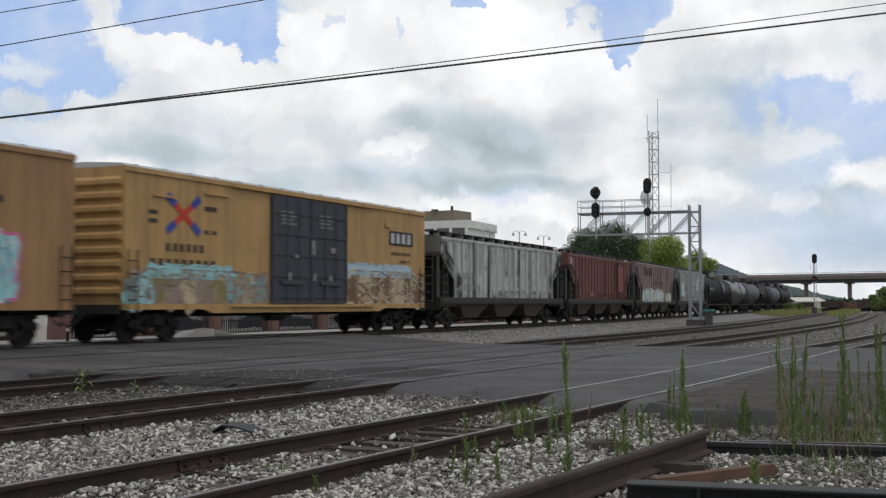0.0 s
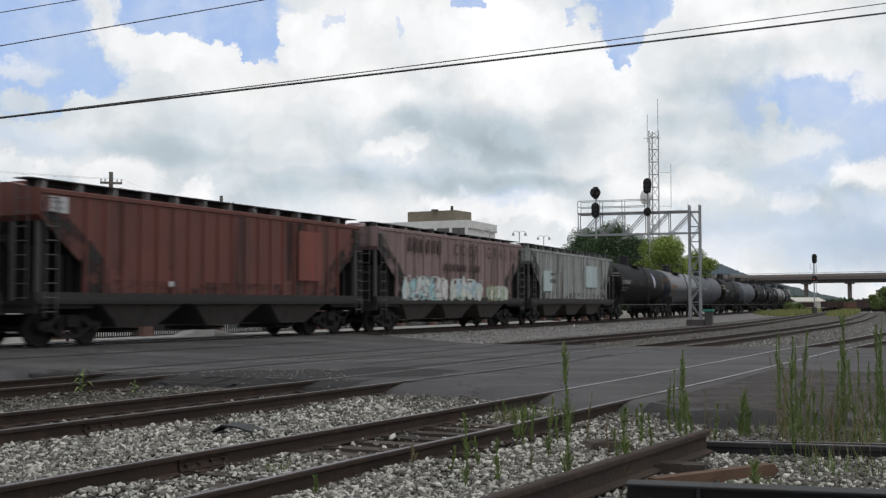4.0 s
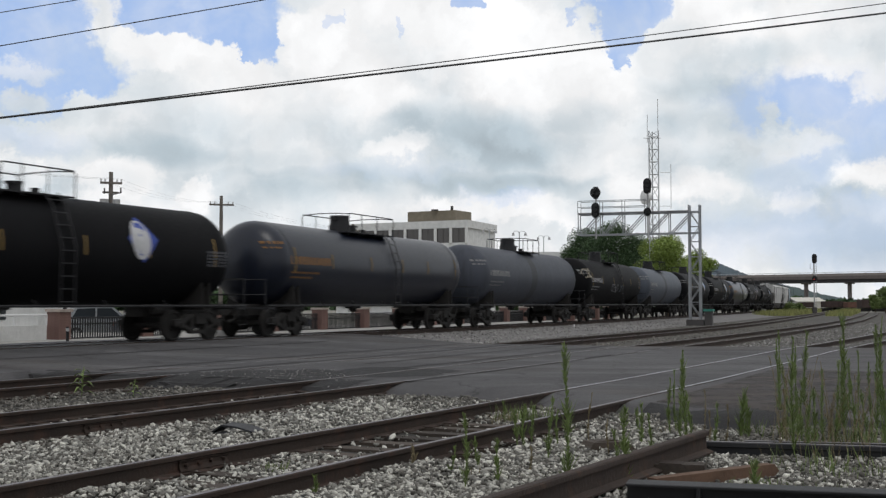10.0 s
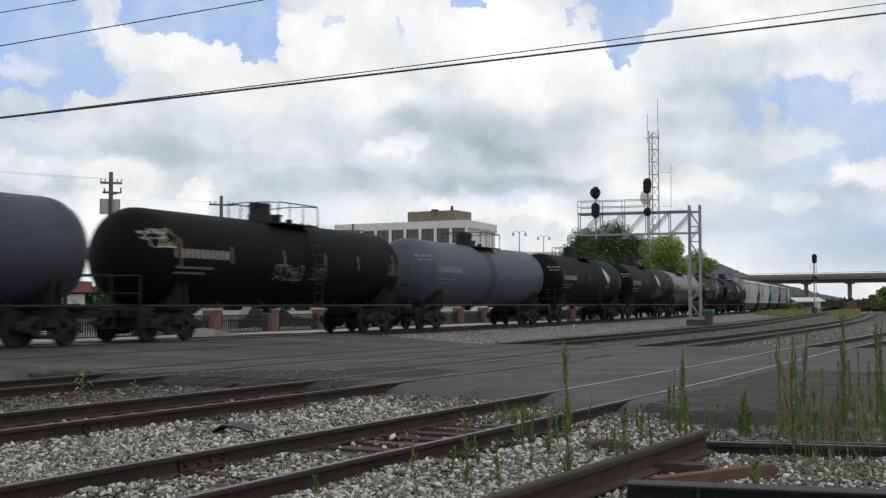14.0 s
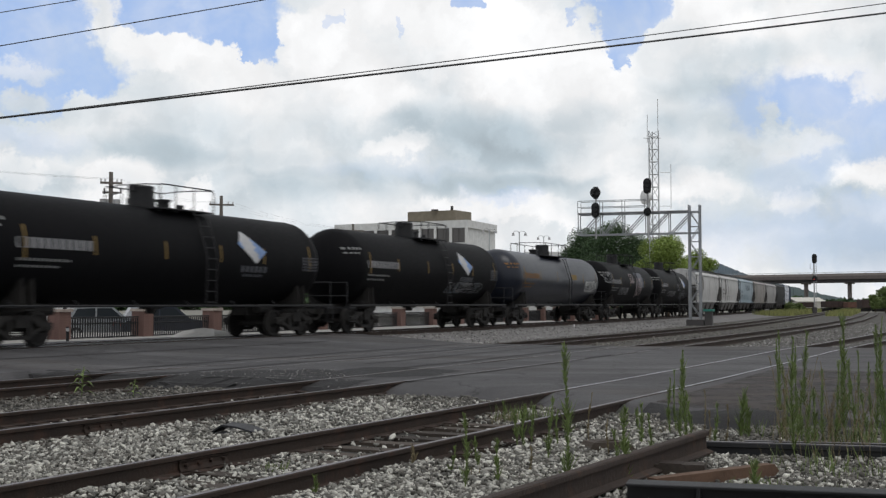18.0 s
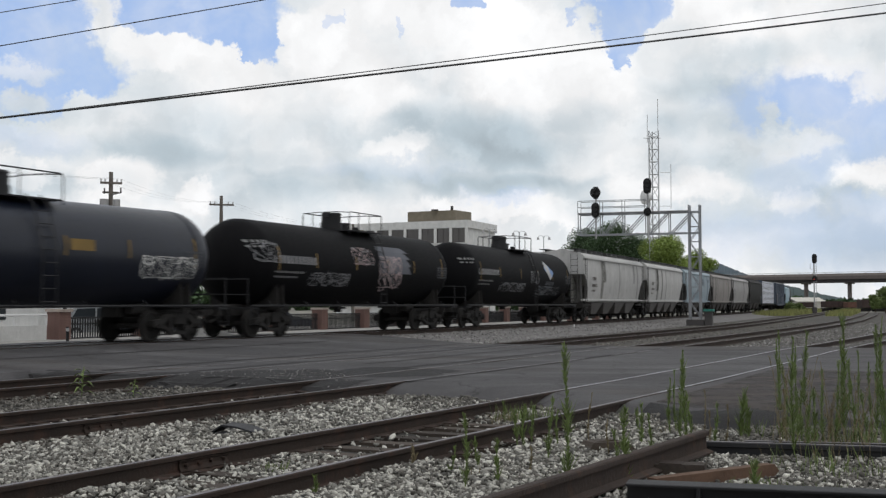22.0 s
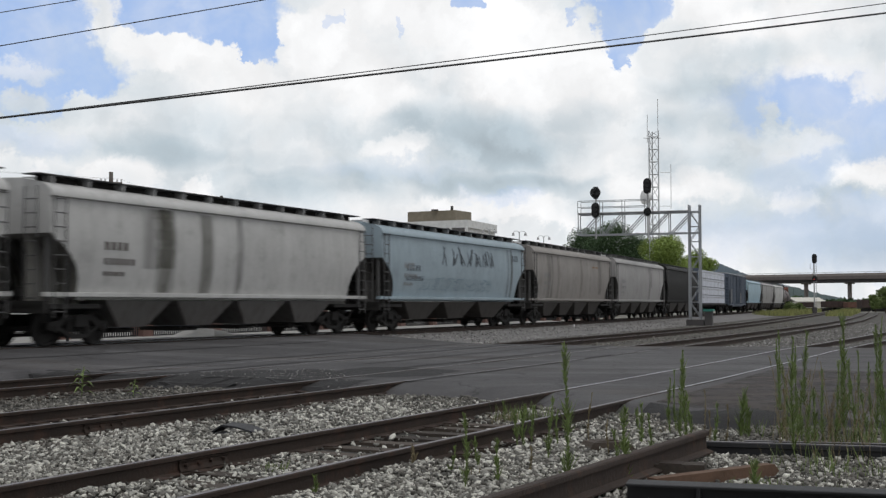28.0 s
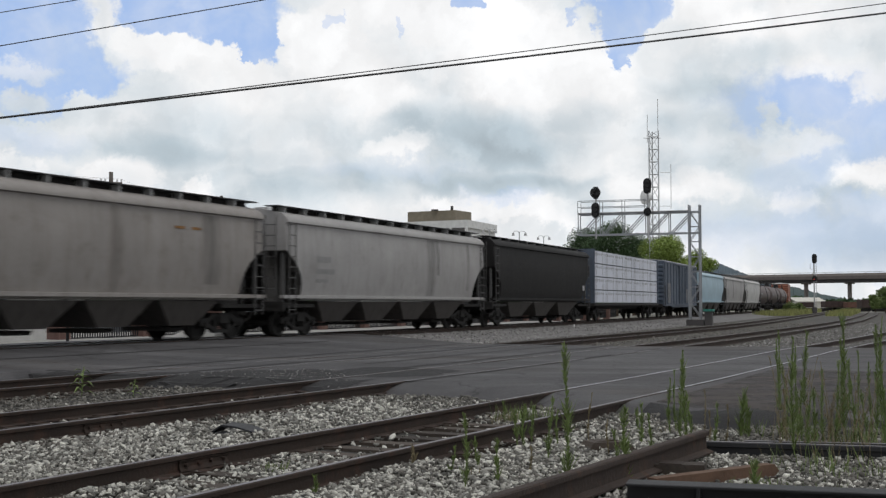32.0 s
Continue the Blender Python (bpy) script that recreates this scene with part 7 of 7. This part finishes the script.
    # marker posts by the ballast
    for u, v, dist in ((1016, 575, 66), (905, 548, 92)):
        p = sight(u, v, dist)
        o = thing("marker_post", "thin pale marker post in the ballast", "post", "marker posts", pose(p.x, p.y, -0.1))
        part("post", Shape().tube((0, 0, 0), (0, 0, p.z + 0.1), 0.025, 6), "white_paint", o)
        part("cap", Shape().tube((0, 0, p.z + 0.1), (0, 0, p.z + 0.14), 0.03, 6), "dish_grey", o)


def lantern_post(u, v, dist):
    p = sight(u, v, dist)
    l = thing("lantern_post", "black post lantern beyond the main line", "street lamp", "", pose(p.x, p.y, 0.0))
    h = p.z
    part("pole", Shape().tube((0, 0, 0), (0, 0, h - 0.62), 0.09, 8, 0.05).tube((0, 0, 0), (0, 0, 0.5), 0.14, 8, 0.10), "black_iron", l)
    part("lantern", Shape().tube((0, 0, h - 0.62), (0, 0, h - 0.50), 0.05, 8, 0.13).tube((0, 0, h - 0.50), (0, 0, h - 0.24), 0.13, 8, 0.20), "dish_grey", l, "frosted lantern glass")
    part("cap", Shape().tube((0, 0, h - 0.24), (0, 0, h - 0.06), 0.22, 8, 0.05).tube((0, 0, h - 0.06), (0, 0, h), 0.03, 6), "black_iron", l)


build_office()
lantern_post(118, 367, 46)
for u, v, dist in ((866, 407, 150), (919, 411, 150), (962, 419, 165), (1021, 404, 210)):
    street_lamp(u, v, dist)
build_lines()
build_gantry()
build_tower()
build_mast_signal()
build_trees()
build_far()
build_far_side()


# ---- the near ground: stones, weeds, scrap ----
def in_view(x, y):
    return y > 7.0 and abs(x) < 0.40 * y + 0.4


def free_of_rails(s, lat, w=0.09):
    return all(abs(lat - c(s) - d) > w for c in (LAT_C, LAT_B, LAT_R) for d in (-0.7525, 0.7525))


def stone_verts(rng):
    """A broken stone: a distorted icosahedron."""
    p = (1 + 5 ** 0.5) / 2
    v = np.array([(-1, p, 0), (1, p, 0), (-1, -p, 0), (1, -p, 0), (0, -1, p), (0, 1, p), (0, -1, -p), (0, 1, -p), (p, 0, -1), (p, 0, 1), (-p, 0, -1), (-p, 0, 1)]) / 1.9
    return v * rng.uniform(0.55, 1.3, (12, 1)) * (rng.uniform(0.8, 1.5), rng.uniform(0.65, 1.1), rng.uniform(0.4, 0.8))


ICO = np.array([(0, 11, 5), (0, 5, 1), (0, 1, 7), (0, 7, 10), (0, 10, 11), (1, 5, 9), (5, 11, 4), (11, 10, 2), (10, 7, 6), (7, 1, 8), (3, 9, 4), (3, 4, 2), (3, 2, 6), (3, 6, 8), (3, 8, 9), (4, 9, 5), (2, 4, 11), (6, 2, 10), (8, 6, 7), (9, 8, 1)])


def stones(name, label, places, material, seed):
    rng = np.random.RandomState(seed)
    kinds = [stone_verts(rng) for _ in range(40)]
    vs, fs = [], []
    for k, (x, y, z, r) in enumerate(places):
        a, b = rng.uniform(0, 6.28), rng.normal() * 0.55
        ca, sa, cb, sb = math.cos(a), math.sin(a), math.cos(b), math.sin(b)
        m = np.array([[ca, -sa, 0], [sa, ca, 0], [0, 0, 1]]) @ np.array([[cb, 0, sb], [0, 1, 0], [-sb, 0, cb]])
        vs.append(kinds[k % 40] @ m.T * r + (x, y, z))
        fs.append(ICO + 12 * k)
    v, f = np.concatenate(vs), np.concatenate(fs)
    me = bpy.data.meshes.new(name)
    me.vertices.add(len(v))
    me.vertices.foreach_set("co", v.ravel())
    me.loops.add(len(f) * 3)
    me.loops.foreach_set("vertex_index", f.ravel())
    me.polygons.add(len(f))
    me.polygons.foreach_set("loop_start", np.arange(0, len(f) * 3, 3))
    me.update(calc_edges=True)
    me.materials.append(MAT[material])
    return tagged(new(name, me), label, "ballast stones", kind="stuff")


def build_stones():
    rng = np.random.RandomState(3)
    pale, grey, near = [], [], []
    while len(pale) + len(grey) < 98000:
        n = 4000
        y = 7.2 * (3.3 ** rng.uniform(0, 1, n))
        x = rng.uniform(-0.40, 0.40, n) * y
        for xx, yy in zip(x, y):
            s, lat = s_lat(xx, yy)
            if lat < 6.5 or (s > road_edge(lat) + 0.03) or not free_of_rails(s, lat, 0.085):
                continue
            inside = [abs(lat - c(s)) < 0.7 for c in (LAT_C, LAT_B, LAT_R)]
            on_tie = any(abs((s - s0 + 0.265) % 0.53 - 0.265) < 0.10 and abs(lat - c(s)) < 1.25 for c, s0 in ((LAT_C, -9), (LAT_B, -16), (LAT_R, -18)))
            if (lat < 10.6 and rng.rand() < 0.66) or (inside[2] and rng.rand() < 0.42):
                continue
            if on_tie and rng.rand() < (0.93 if lat > 16.2 else 0.7):
                continue
            r = (0.0095 + 0.026 * rng.rand() ** 2.4) * (1 + 0.025 * (yy - 8))
            mound = 0.05 * noise.noise((xx * 0.8, yy * 0.8, 7)) + (0.03 if lat > 15.5 and not inside[2] else 0.0)
            z = -0.165 + mound + rng.uniform(-0.022, 0.024) - (0.045 if inside[0] or inside[1] else 0.0)
            if lat < 12.2 and rng.rand() < 0.88:
                grey.append((xx, yy, z, r))
            elif rng.rand() < 0.26 + (0.36 if xx > 0.25 * yy else 0.0) + 0.6 * max(0.0, 1 - (road_edge(lat) - s) / 2.4) + 0.3 * max(0.0, noise.noise((xx * 0.9, yy * 0.9, 11))):
                grey.append((xx, yy, z, r))
            else:
                pale.append((xx, yy, z, r))
    pale.sort(key=lambda p: p[1])
    near, pale = pale[:300], pale[300:]
    stones("ballast_stones", "pale grey crushed ballast stones", pale, "stone", 1)
    stones("ballast_stones_dark", "dark grey crushed ballast stones", grey, "stone_dark", 2)
    bed = thing("near_ballast", "loose pale ballast stones at the front", "ballast", kind="structure")
    rs = np.random.RandomState(8)
    shapes = []
    for k in range(12):
        me = bpy.data.meshes.new("stone")
        me.from_pydata((stone_verts(rs)).tolist(), [], ICO.tolist())
        me.materials.append(MAT["stone_piece"])
        shapes.append(me)
    for k, (x, y, z, r) in enumerate(near):
        ob = part("stone", shapes[k % 12], parent=bed, m=pose(x, y, z, rs.uniform(-30, 30), rs.uniform(-30, 30), rs.uniform(0, 360)) @ Matrix.Scale(r, 4))
    # far ballast beside the main line and between the yard tracks
    far, dim, white = [], [], []
    mat("stone_mid", (0.215, 0.208, 0.20), 0.9, 0, 0.25, 9, 60, 0.4, island=0.5)
    for k in range(14000):
        s = 15 + 60 * rng.rand() ** 1.5
        lat = rng.uniform(1.0, 22)
        if s < np.interp(lat, [1.6, 8, 13, 17, 60], [18.2, 15.8, 16.0, 17.6, 19]) or not free_of_rails(s, lat, 0.1):
            continue
        p = on_line(s, lat, level(s, lat) + 0.005)
        (white if lat > 14.6 and rng.rand() < 0.75 else far if lat < 5.6 else dim).append((p.x, p.y, p.z, rng.uniform(0.03, 0.065)))
    stones("ballast_stones_far", "grey ballast stones beyond the road", far, "stone_mid", 4)
    stones("ballast_stones_yard", "dark brown-grey ballast stones between yard tracks", dim, "stone_dark", 5)
    stones("ballast_stones_pale", "pale ballast stones between the far yard tracks", white, "stone_mid", 9)
    # chippings strewn on the road's broken edge
    chips = []
    for k in range(300):
        a, w = rng.uniform(0, 6.28), rng.rand() ** 0.6
        s, lat = s_lat(-3.3 + 1.9 * w * math.cos(a), 21.6 + 2.5 * w * math.sin(a))
        p = on_line(s, lat, road_z(s, lat) + 0.01)
        if free_of_rails(s, lat, 0.08) and s > road_a(lat) + 0.3:
            chips.append((p.x, p.y, p.z, rng.uniform(0.006, 0.024)))
    stones("road_chippings", "stone chippings strewn on the dark asphalt", chips, "stone_mid", 6)


def blade(sh_v, sh_f, base, tip, w, bend, rng):
    """A narrow bent leaf of four triangles."""
    base, tip = np.array(base), np.array(tip)
    d = tip - base
    side = np.cross(d, (rng.uniform(-1, 1), rng.uniform(-1, 1), 0.2))
    side = side / (np.linalg.norm(side) + 1e-6) * w
    mid = base + d * 0.55 + np.array((0, 0, bend))
    i = len(sh_v)
    sh_v += [tuple(base - side * 0.4), tuple(base + side * 0.4), tuple(mid - side), tuple(mid + side), tuple(tip)]
    sh_f += [(i, i + 1, i + 3, i + 2), (i + 2, i + 3, i + 4)]


def weed(x, y, h, material="leaf_weed", seed=0, lean=(0, 0), leaves=70, spread=0.10, stem_r=0.006, label="tall green horseweed stalk growing in the ballast"):
    rng = np.random.RandomState(seed)
    w = thing("weed", label, "weed", "weeds", pose(x, y, -0.19))
    pts = [(lean[0] * f * f + 0.012 * math.sin(f * 5 + seed), lean[1] * f * f, h * f) for f in np.linspace(0, 1, 7)]
    part("stem", Shape().line(pts, stem_r, 5), material, w)
    sh = Shape()
    for k in range(leaves):
        f = 0.10 + 0.90 * (k + rng.rand()) / leaves
        a = rng.uniform(0, 6.28)
        l = spread * (1.2 - 0.7 * f) * rng.uniform(0.35, 1.35) * (0.85 + 0.45 * math.sin(f * 17 + seed))
        b = (lean[0] * f * f + 0.012 * math.sin(f * 5 + seed), lean[1] * f * f, h * f)
        blade(sh.v, sh.f, b, (b[0] + l * math.cos(a), b[1] + l * math.sin(a), b[2] + l * rng.uniform(0.7, 2.8)), 0.0026 + 0.026 * spread, 0.008, rng)
    ob = part("foliage", sh, material, w, kind="stuff")
    return w


def tuft(x, y, h, n, material, seed, r=0.2, label="tuft of grass growing in the ballast"):
    rng = np.random.RandomState(seed)
    t = thing("grass_tuft", label, "grass", "grass tufts", pose(x, y, -0.19))
    sh = Shape()
    for k in range(n):
        a, q = rng.uniform(0, 6.28), r * rng.rand() ** 0.7
        b = (q * math.cos(a), q * math.sin(a), 0)
        l = h * rng.uniform(0.4, 1.1)
        blade(sh.v, sh.f, b, (b[0] + rng.uniform(-0.4, 0.4) * l, b[1] + rng.uniform(-0.4, 0.4) * l, l), 0.0045 if material != "leaf_dry" else 0.0028, 0.02, rng)
    part("foliage", sh, material, t, kind="stuff")


def at_ground(u, v, z=-0.17):
    d = bearing(u, v)
    k = (z - EYE) / d.z
    return d.x * k, d.y * k


def build_weeds():
    # bearing, foot and head of each stalk; spread of its leaves
    rows = [(1003, 880, 612, 0.085), (1104, 868, 718, 0.085), (1213, 790, 620, 0.085), (1185, 772, 670, 0.06), (1312, 782, 695, 0.10), (1322, 776, 704, 0.06), (824, 870, 735, 0.055), (878, 862, 775, 0.05), (846, 840, 772, 0.045),
            (926, 800, 718, 0.065), (972, 822, 705, 0.06), (893, 745, 712, 0.05), (731, 832, 790, 0.05), (555, 880, 842, 0.045), (1380, 750, 600, 0.06), (1404, 820, 600, 0.085), (1424, 740, 588, 0.085),
            (1496, 780, 560, 0.085), (1503, 750, 640, 0.06), (1552, 780, 575, 0.07), (1566, 800, 610, 0.07), (1337, 882, 812, 0.07), (1042, 790, 695, 0.03), (1137, 790, 715, 0.055), (1287, 790, 715, 0.03),
            (1440, 800, 690, 0.06), (1532, 790, 690, 0.055), (1075, 810, 740, 0.03), (1470, 790, 700, 0.04), (1250, 800, 690, 0.03), (938, 850, 790, 0.03), (1254, 812, 725, 0.03), (1222, 800, 690, 0.05), (1128, 770, 720, 0.045),
            (1430, 815, 700, 0.06), (1522, 790, 620, 0.045), (1386, 775, 690, 0.04),
            (1378, 745, 585, 0.05), (1392, 770, 640, 0.045), (1410, 790, 612, 0.06), (1418, 800, 670, 0.05), (1458, 805, 655, 0.05), (1482, 800, 640, 0.045), (1488, 775, 600, 0.055), (1512, 800, 660, 0.05), (1540, 775, 640, 0.05), (1560, 790, 560, 0.06),
            (1196, 770, 655, 0.045), (1205, 785, 640, 0.06), (1266, 790, 715, 0.045), (1325, 780, 700, 0.06), (1150, 800, 730, 0.045), (985, 800, 722, 0.04), (915, 790, 725, 0.05), (942, 785, 720, 0.05), (800, 845, 790, 0.035), (1092, 850, 760, 0.05)]
    for k, (u, foot, head, spread) in enumerate(rows):
        x, y = at_ground(u, foot)
        h = (foot - head) / FL * y
        dry = k in (12, 22, 24, 27, 28, 29, 30, 31, 36)
        weed(x, y, h, "leaf_dry" if dry else "leaf_weed", 100 + k, (0.03 * math.sin(k * 2.1), 0.02 * math.cos(k)), int(130 + 220 * h), spread * 0.70,
             0.005 if not dry else 0.003, "dry brown weed stalk in the ballast" if dry else "tall green horseweed stalk growing in the ballast")
    rng = random.Random(77)
    for k in range(30):  # thin dry stalks among the green ones
        x, y = at_ground(1375 + 190 * rng.random(), 765 + 50 * rng.random())
        weed(x, y, rng.uniform(0.35, 0.95), "leaf_dry", 600 + k, (rng.uniform(-0.12, 0.12), rng.uniform(-0.05, 0.05)), 60, rng.uniform(0.018, 0.04), 0.0025, "thin dry brown weed stalk in the ballast")
    for u, v, h, n, seed in ((145, 702, 0.50, 13, 300), (236, 700, 0.28, 9, 301)):
        x, y = at_ground(u, v)
        rg = np.random.RandomState(seed)
        w = thing("weed", "broad-leaved green weed beside the rail", "weed", "weeds", pose(x, y, -0.19))
        part("stem", Shape().line([(0, 0, 0), (0.01, 0, h * 0.5), (0.03, 0.0, h)], 0.008, 6), "leaf_weed", w)
        for k in range(n):
            f, a, l = 0.15 + 0.8 * k / n, 2.4 * k + rg.uniform(-0.4, 0.4), h * rg.uniform(0.35, 0.6) * (1.1 - 0.4 * k / n)
            c, d = math.cos(a), math.sin(a)
            mid = [(r * l * c, r * l * d, h * f + l * (0.9 * r - 1.05 * r * r)) for r in (0.0, 0.25, 0.5, 0.75, 1.0)]
            half = [0.006, 0.020, 0.022, 0.014, 0.002]
            part("leaf", Shape().loft([[(p[0] - d * b, p[1] + c * b, p[2]), (p[0], p[1], p[2] - b * 0.5), (p[0] + d * b, p[1] - c * b, p[2])] for p, b in zip(mid, half)], closed=False, cap=False), "leaf_weed", w)
    for k, (u, v, h, n, m, r) in enumerate([(905, 748, 0.28, 70, "leaf_weed", 0.25), (935, 745, 0.3, 60, "leaf_weed", 0.25), (890, 750, 0.2, 50, "leaf_dry", 0.2), (1450, 820, 0.36, 40, "leaf_dry", 0.7), (1520, 815, 0.42, 40, "leaf_dry", 0.7), (1435, 835, 0.3, 40, "leaf_weed", 0.5), (1400, 800, 0.40, 24, "leaf_dry", 0.35),
                                            (1560, 800, 0.35, 80, "leaf_weed", 0.4), (1480, 800, 0.3, 70, "leaf_weed", 0.6), (1530, 850, 0.2, 70, "leaf_weed", 0.5), (1390, 780, 0.3, 50, "leaf_weed", 0.4), (1350, 870, 0.14, 50, "leaf_weed", 0.3), (1110, 878, 0.12, 50, "leaf_weed", 0.2), (1230, 878, 0.12, 40, "leaf_weed", 0.2), (1500, 760, 0.3, 80, "leaf_dry", 0.5), (1420, 755, 0.25, 60, "grass", 0.5), (1550, 745, 0.3, 80, "grass", 0.5), (1440, 878, 0.12, 60, "leaf_weed", 0.4), (1180, 878, 0.10, 60, "leaf_dry", 0.4),
                                            (1280, 876, 0.12, 50, "leaf_weed", 0.3), (480, 835, 0.12, 40, "leaf_weed", 0.15), (830, 850, 0.15, 40, "leaf_dry", 0.2), (1310, 860, 0.10, 40, "leaf_dry", 0.3), (1200, 770, 0.15, 40, "leaf_dry", 0.3)]):
        x, y = at_ground(u, v)
        tuft(x, y, h, n, m, 400 + k, r, "tuft of dry brown grass in the ballast" if m == "leaf_dry" else "tuft of green grass in the ballast")


def loose_rail(name, label, a, b, top, material, crown, scale=1.0):
    a, b = Vector((*a, 0)), Vector((*b, 0))
    d = (b - a).normalized()
    n = Vector((d.y, -d.x, 0))
    rings = [[p + n * (o * scale) + Vector((0, 0, top - 0.172 * scale + z * scale)) for o, z in RAIL_OUT] for p in (a, a.lerp(b, 0.5), b)]
    t = thing(name, label, "rail", "loose rails")
    ob = part("rail", Shape().loft(rings), material, t)
    part("running_surface", Shape().poly([a + n * -0.027 * scale + Vector((0, 0, top + 0.002)), a + n * 0.027 * scale + Vector((0, 0, top + 0.002)), b + n * 0.027 * scale + Vector((0, 0, top + 0.002)), b - n * 0.027 * scale + Vector((0, 0, top + 0.002))]), crown, ob)
    return t


def build_scrap():
    loose_rail("spur_rail", "rusty cut-off rail lying beside the track", (-0.756, 5.64), (2.51, 11.39), 0.12, mat("rail_spur", (0.040, 0.028, 0.023), 0.85, 0, 0.4, 1.5, 25, 0.4, dirt=(0.095, 0.05, 0.03), dirt_amount=0.6), "rail_spur", 1.2)
    for k, (x, y) in enumerate(((0.55, 7.55), (1.95, 10.15))):
        b = thing("tie_block", "short dark tie block under the loose rail", "wood block", "tie blocks", pose(x, y, -0.16, 0, 0, -25 + 8 * k))
        part("block", Shape().prism([(-0.3, 0.0), (-0.29, 0.13), (0.28, 0.14), (0.3, 0.0)], -0.11, 0.11), "tie_wood", b)
        part("bearing_plate", Shape().box(-0.1, 0.1, -0.1, 0.1, 0.13, 0.142), "rail_rust", b)
    loose_rail("scrap_rail", "black scrap rail lying across the ballast", (2.5, 11.55), (6.0, 10.62), 0.0, "black_iron", "rail_dull", 1.2)
    loose_rail("scrap_rail", "second black scrap rail lying in the weeds", (3.0, 11.85), (6.2, 11.2), -0.03, "black_iron", "rail_dull")
    fb = thing("steel_beam", "black wide-flanged steel beam lying near the spur", "steel beam")
    a, b = Vector((1.355, 8.75, 0)), Vector((4.6, 7.85, 0))
    d = (b - a).normalized()
    n = Vector((d.y, -d.x, 0))
    out = [(-0.12, -0.19), (0.12, -0.19), (0.12, -0.165), (0.02, -0.15), (0.02, 0.0), (0.12, 0.012), (0.12, 0.026), (0.105, 0.03), (-0.105, 0.03), (-0.12, 0.026), (-0.12, 0.012), (-0.02, 0.0), (-0.02, -0.15), (-0.12, -0.165)]
    part("beam", Shape().loft([[p + n * o + Vector((0, 0, z)) for o, z in out] for p in (a, a.lerp(b, 0.3), b)]), "black_iron", fb)
    part("web_stiffener", Shape().prism([(p.x, p.y) for p in (a + d * 0.5 + n * 0.02, a + d * 0.5 + n * 0.11, a + d * 0.53 + n * 0.11, a + d * 0.53 + n * 0.02)], -0.16, 0.01, "z"), "black_iron", fb)
    p = thing("joint_plate", "rust-orange steel plate lying on the stones", "steel plate")
    part("plate", Shape().prism([(0, -0.10), (1.42, -0.10), (1.48, -0.06), (1.42, 0.0), (0, 0.0)], -0.05, 0.05), mat("rust_orange", (0.115, 0.068, 0.045), 0.9, 0, 0.3, 3, 30, 0.4), p, m=pose(1.62, 9.25, -0.02, 0, 0, 36))
    part("flange", Shape().box(0, 1.4, -0.10, 0.05, -0.135, -0.10), "rail_rust", p, m=pose(1.62, 9.25, -0.02, 0, 0, 36))
    x, y = at_ground(425, 772)
    s = thing("scrap_sheet", "bent dark grey rubber sheet lying on the ballast", "scrap", "", pose(x, y, -0.13, 0, 0, -15))
    part("sheet", Shape().prism([(-0.28, 0.02), (-0.16, 0.10), (0.02, 0.085), (0.24, 0.03), (0.24, 0.015), (0.02, 0.065), (-0.16, 0.08), (-0.28, 0.0)], -0.16, 0.16), "black_iron", s)
    part("lip", Shape().prism([(-0.30, 0.0), (-0.10, 0.03), (0.1, 0.0)], -0.24, -0.165), "black_iron", s)
    x, y = at_ground(1075, 800)
    s = thing("wood_block", "dark split tie end in the ballast", "wood block", "", pose(x, y, -0.17, 0, 4, 20))
    part("block", Shape().prism([(-0.28, 0), (-0.22, 0.10), (0.15, 0.12), (0.27, 0.04), (0.27, 0)], -0.12, 0.12), "tie_wood", s)
    part("splinter", Shape().prism([(-0.2, 0.1), (0.05, 0.135), (0.1, 0.11)], -0.05, 0.06), "tie_wood", s)
    # bolted joint on the middle track's near rail
    for s0, lat in ((-10.0, LAT_B(-10.0) + 0.7525), (-12.0, LAT_R(-12.0) - 0.7525)):
        q = on_line(s0, lat, 0.004)
        j = thing("joint_bar", "rusty bolted joint bar on the rail", "joint bar", "joint bars", pose(q.x, q.y, 0, 0, 0, 90 - math.degrees(head_at(s0))))
        part("bar", Shape().prism([(-0.028, -0.145), (-0.05, -0.14), (-0.03, -0.1), (-0.03, -0.07), (-0.045, -0.045), (-0.014, -0.045)], -0.35, 0.35, "x"), "rail_rust", j)
        for k in range(4):
            part("bolt", Shape().tube((-0.27 + k * 0.18, -0.06, -0.085), (-0.27 + k * 0.18, -0.02, -0.085), 0.02, 6), "rail_rust", j)


build_scrap()
build_weeds()
build_stones()


# ---- what moves ----
def car_pose(s):
    a, b = on_line(s - 6.2), on_line(s + 6.2)
    c = (a + b) / 2
    return pose(c.x, c.y, RAIL_Z, 0, 0, math.degrees(math.atan2(b.y - a.y, b.x - a.x)))


def motions():
    for car, s0 in TRAIN:
        walk(car, [(t, car_pose(s0 - SPEED * t)) for t in np.arange(0.0, 32.01, 1.0)])
    # wheelsets roll: one turn of keys for the leading and one for the trailing axle, shared by all trucks
    for side, wheels in WHEELS.items():
        first = wheels[0]
        at = first.matrix_basis.translation.copy()
        steps = 960
        walk(first, [(32.0 * k / steps, Matrix.Translation(at) @ Matrix.Rotation(-SPEED * 32.0 * k / steps / 0.455, 4, "Y")) for k in range(steps + 1)])
        for w in wheels[1:]:
            w.rotation_mode = "QUATERNION"
            w.animation_data_create()
            w.animation_data.action = first.animation_data.action
            w.animation_data.action_slot = first.animation_data.action_slot


motions()
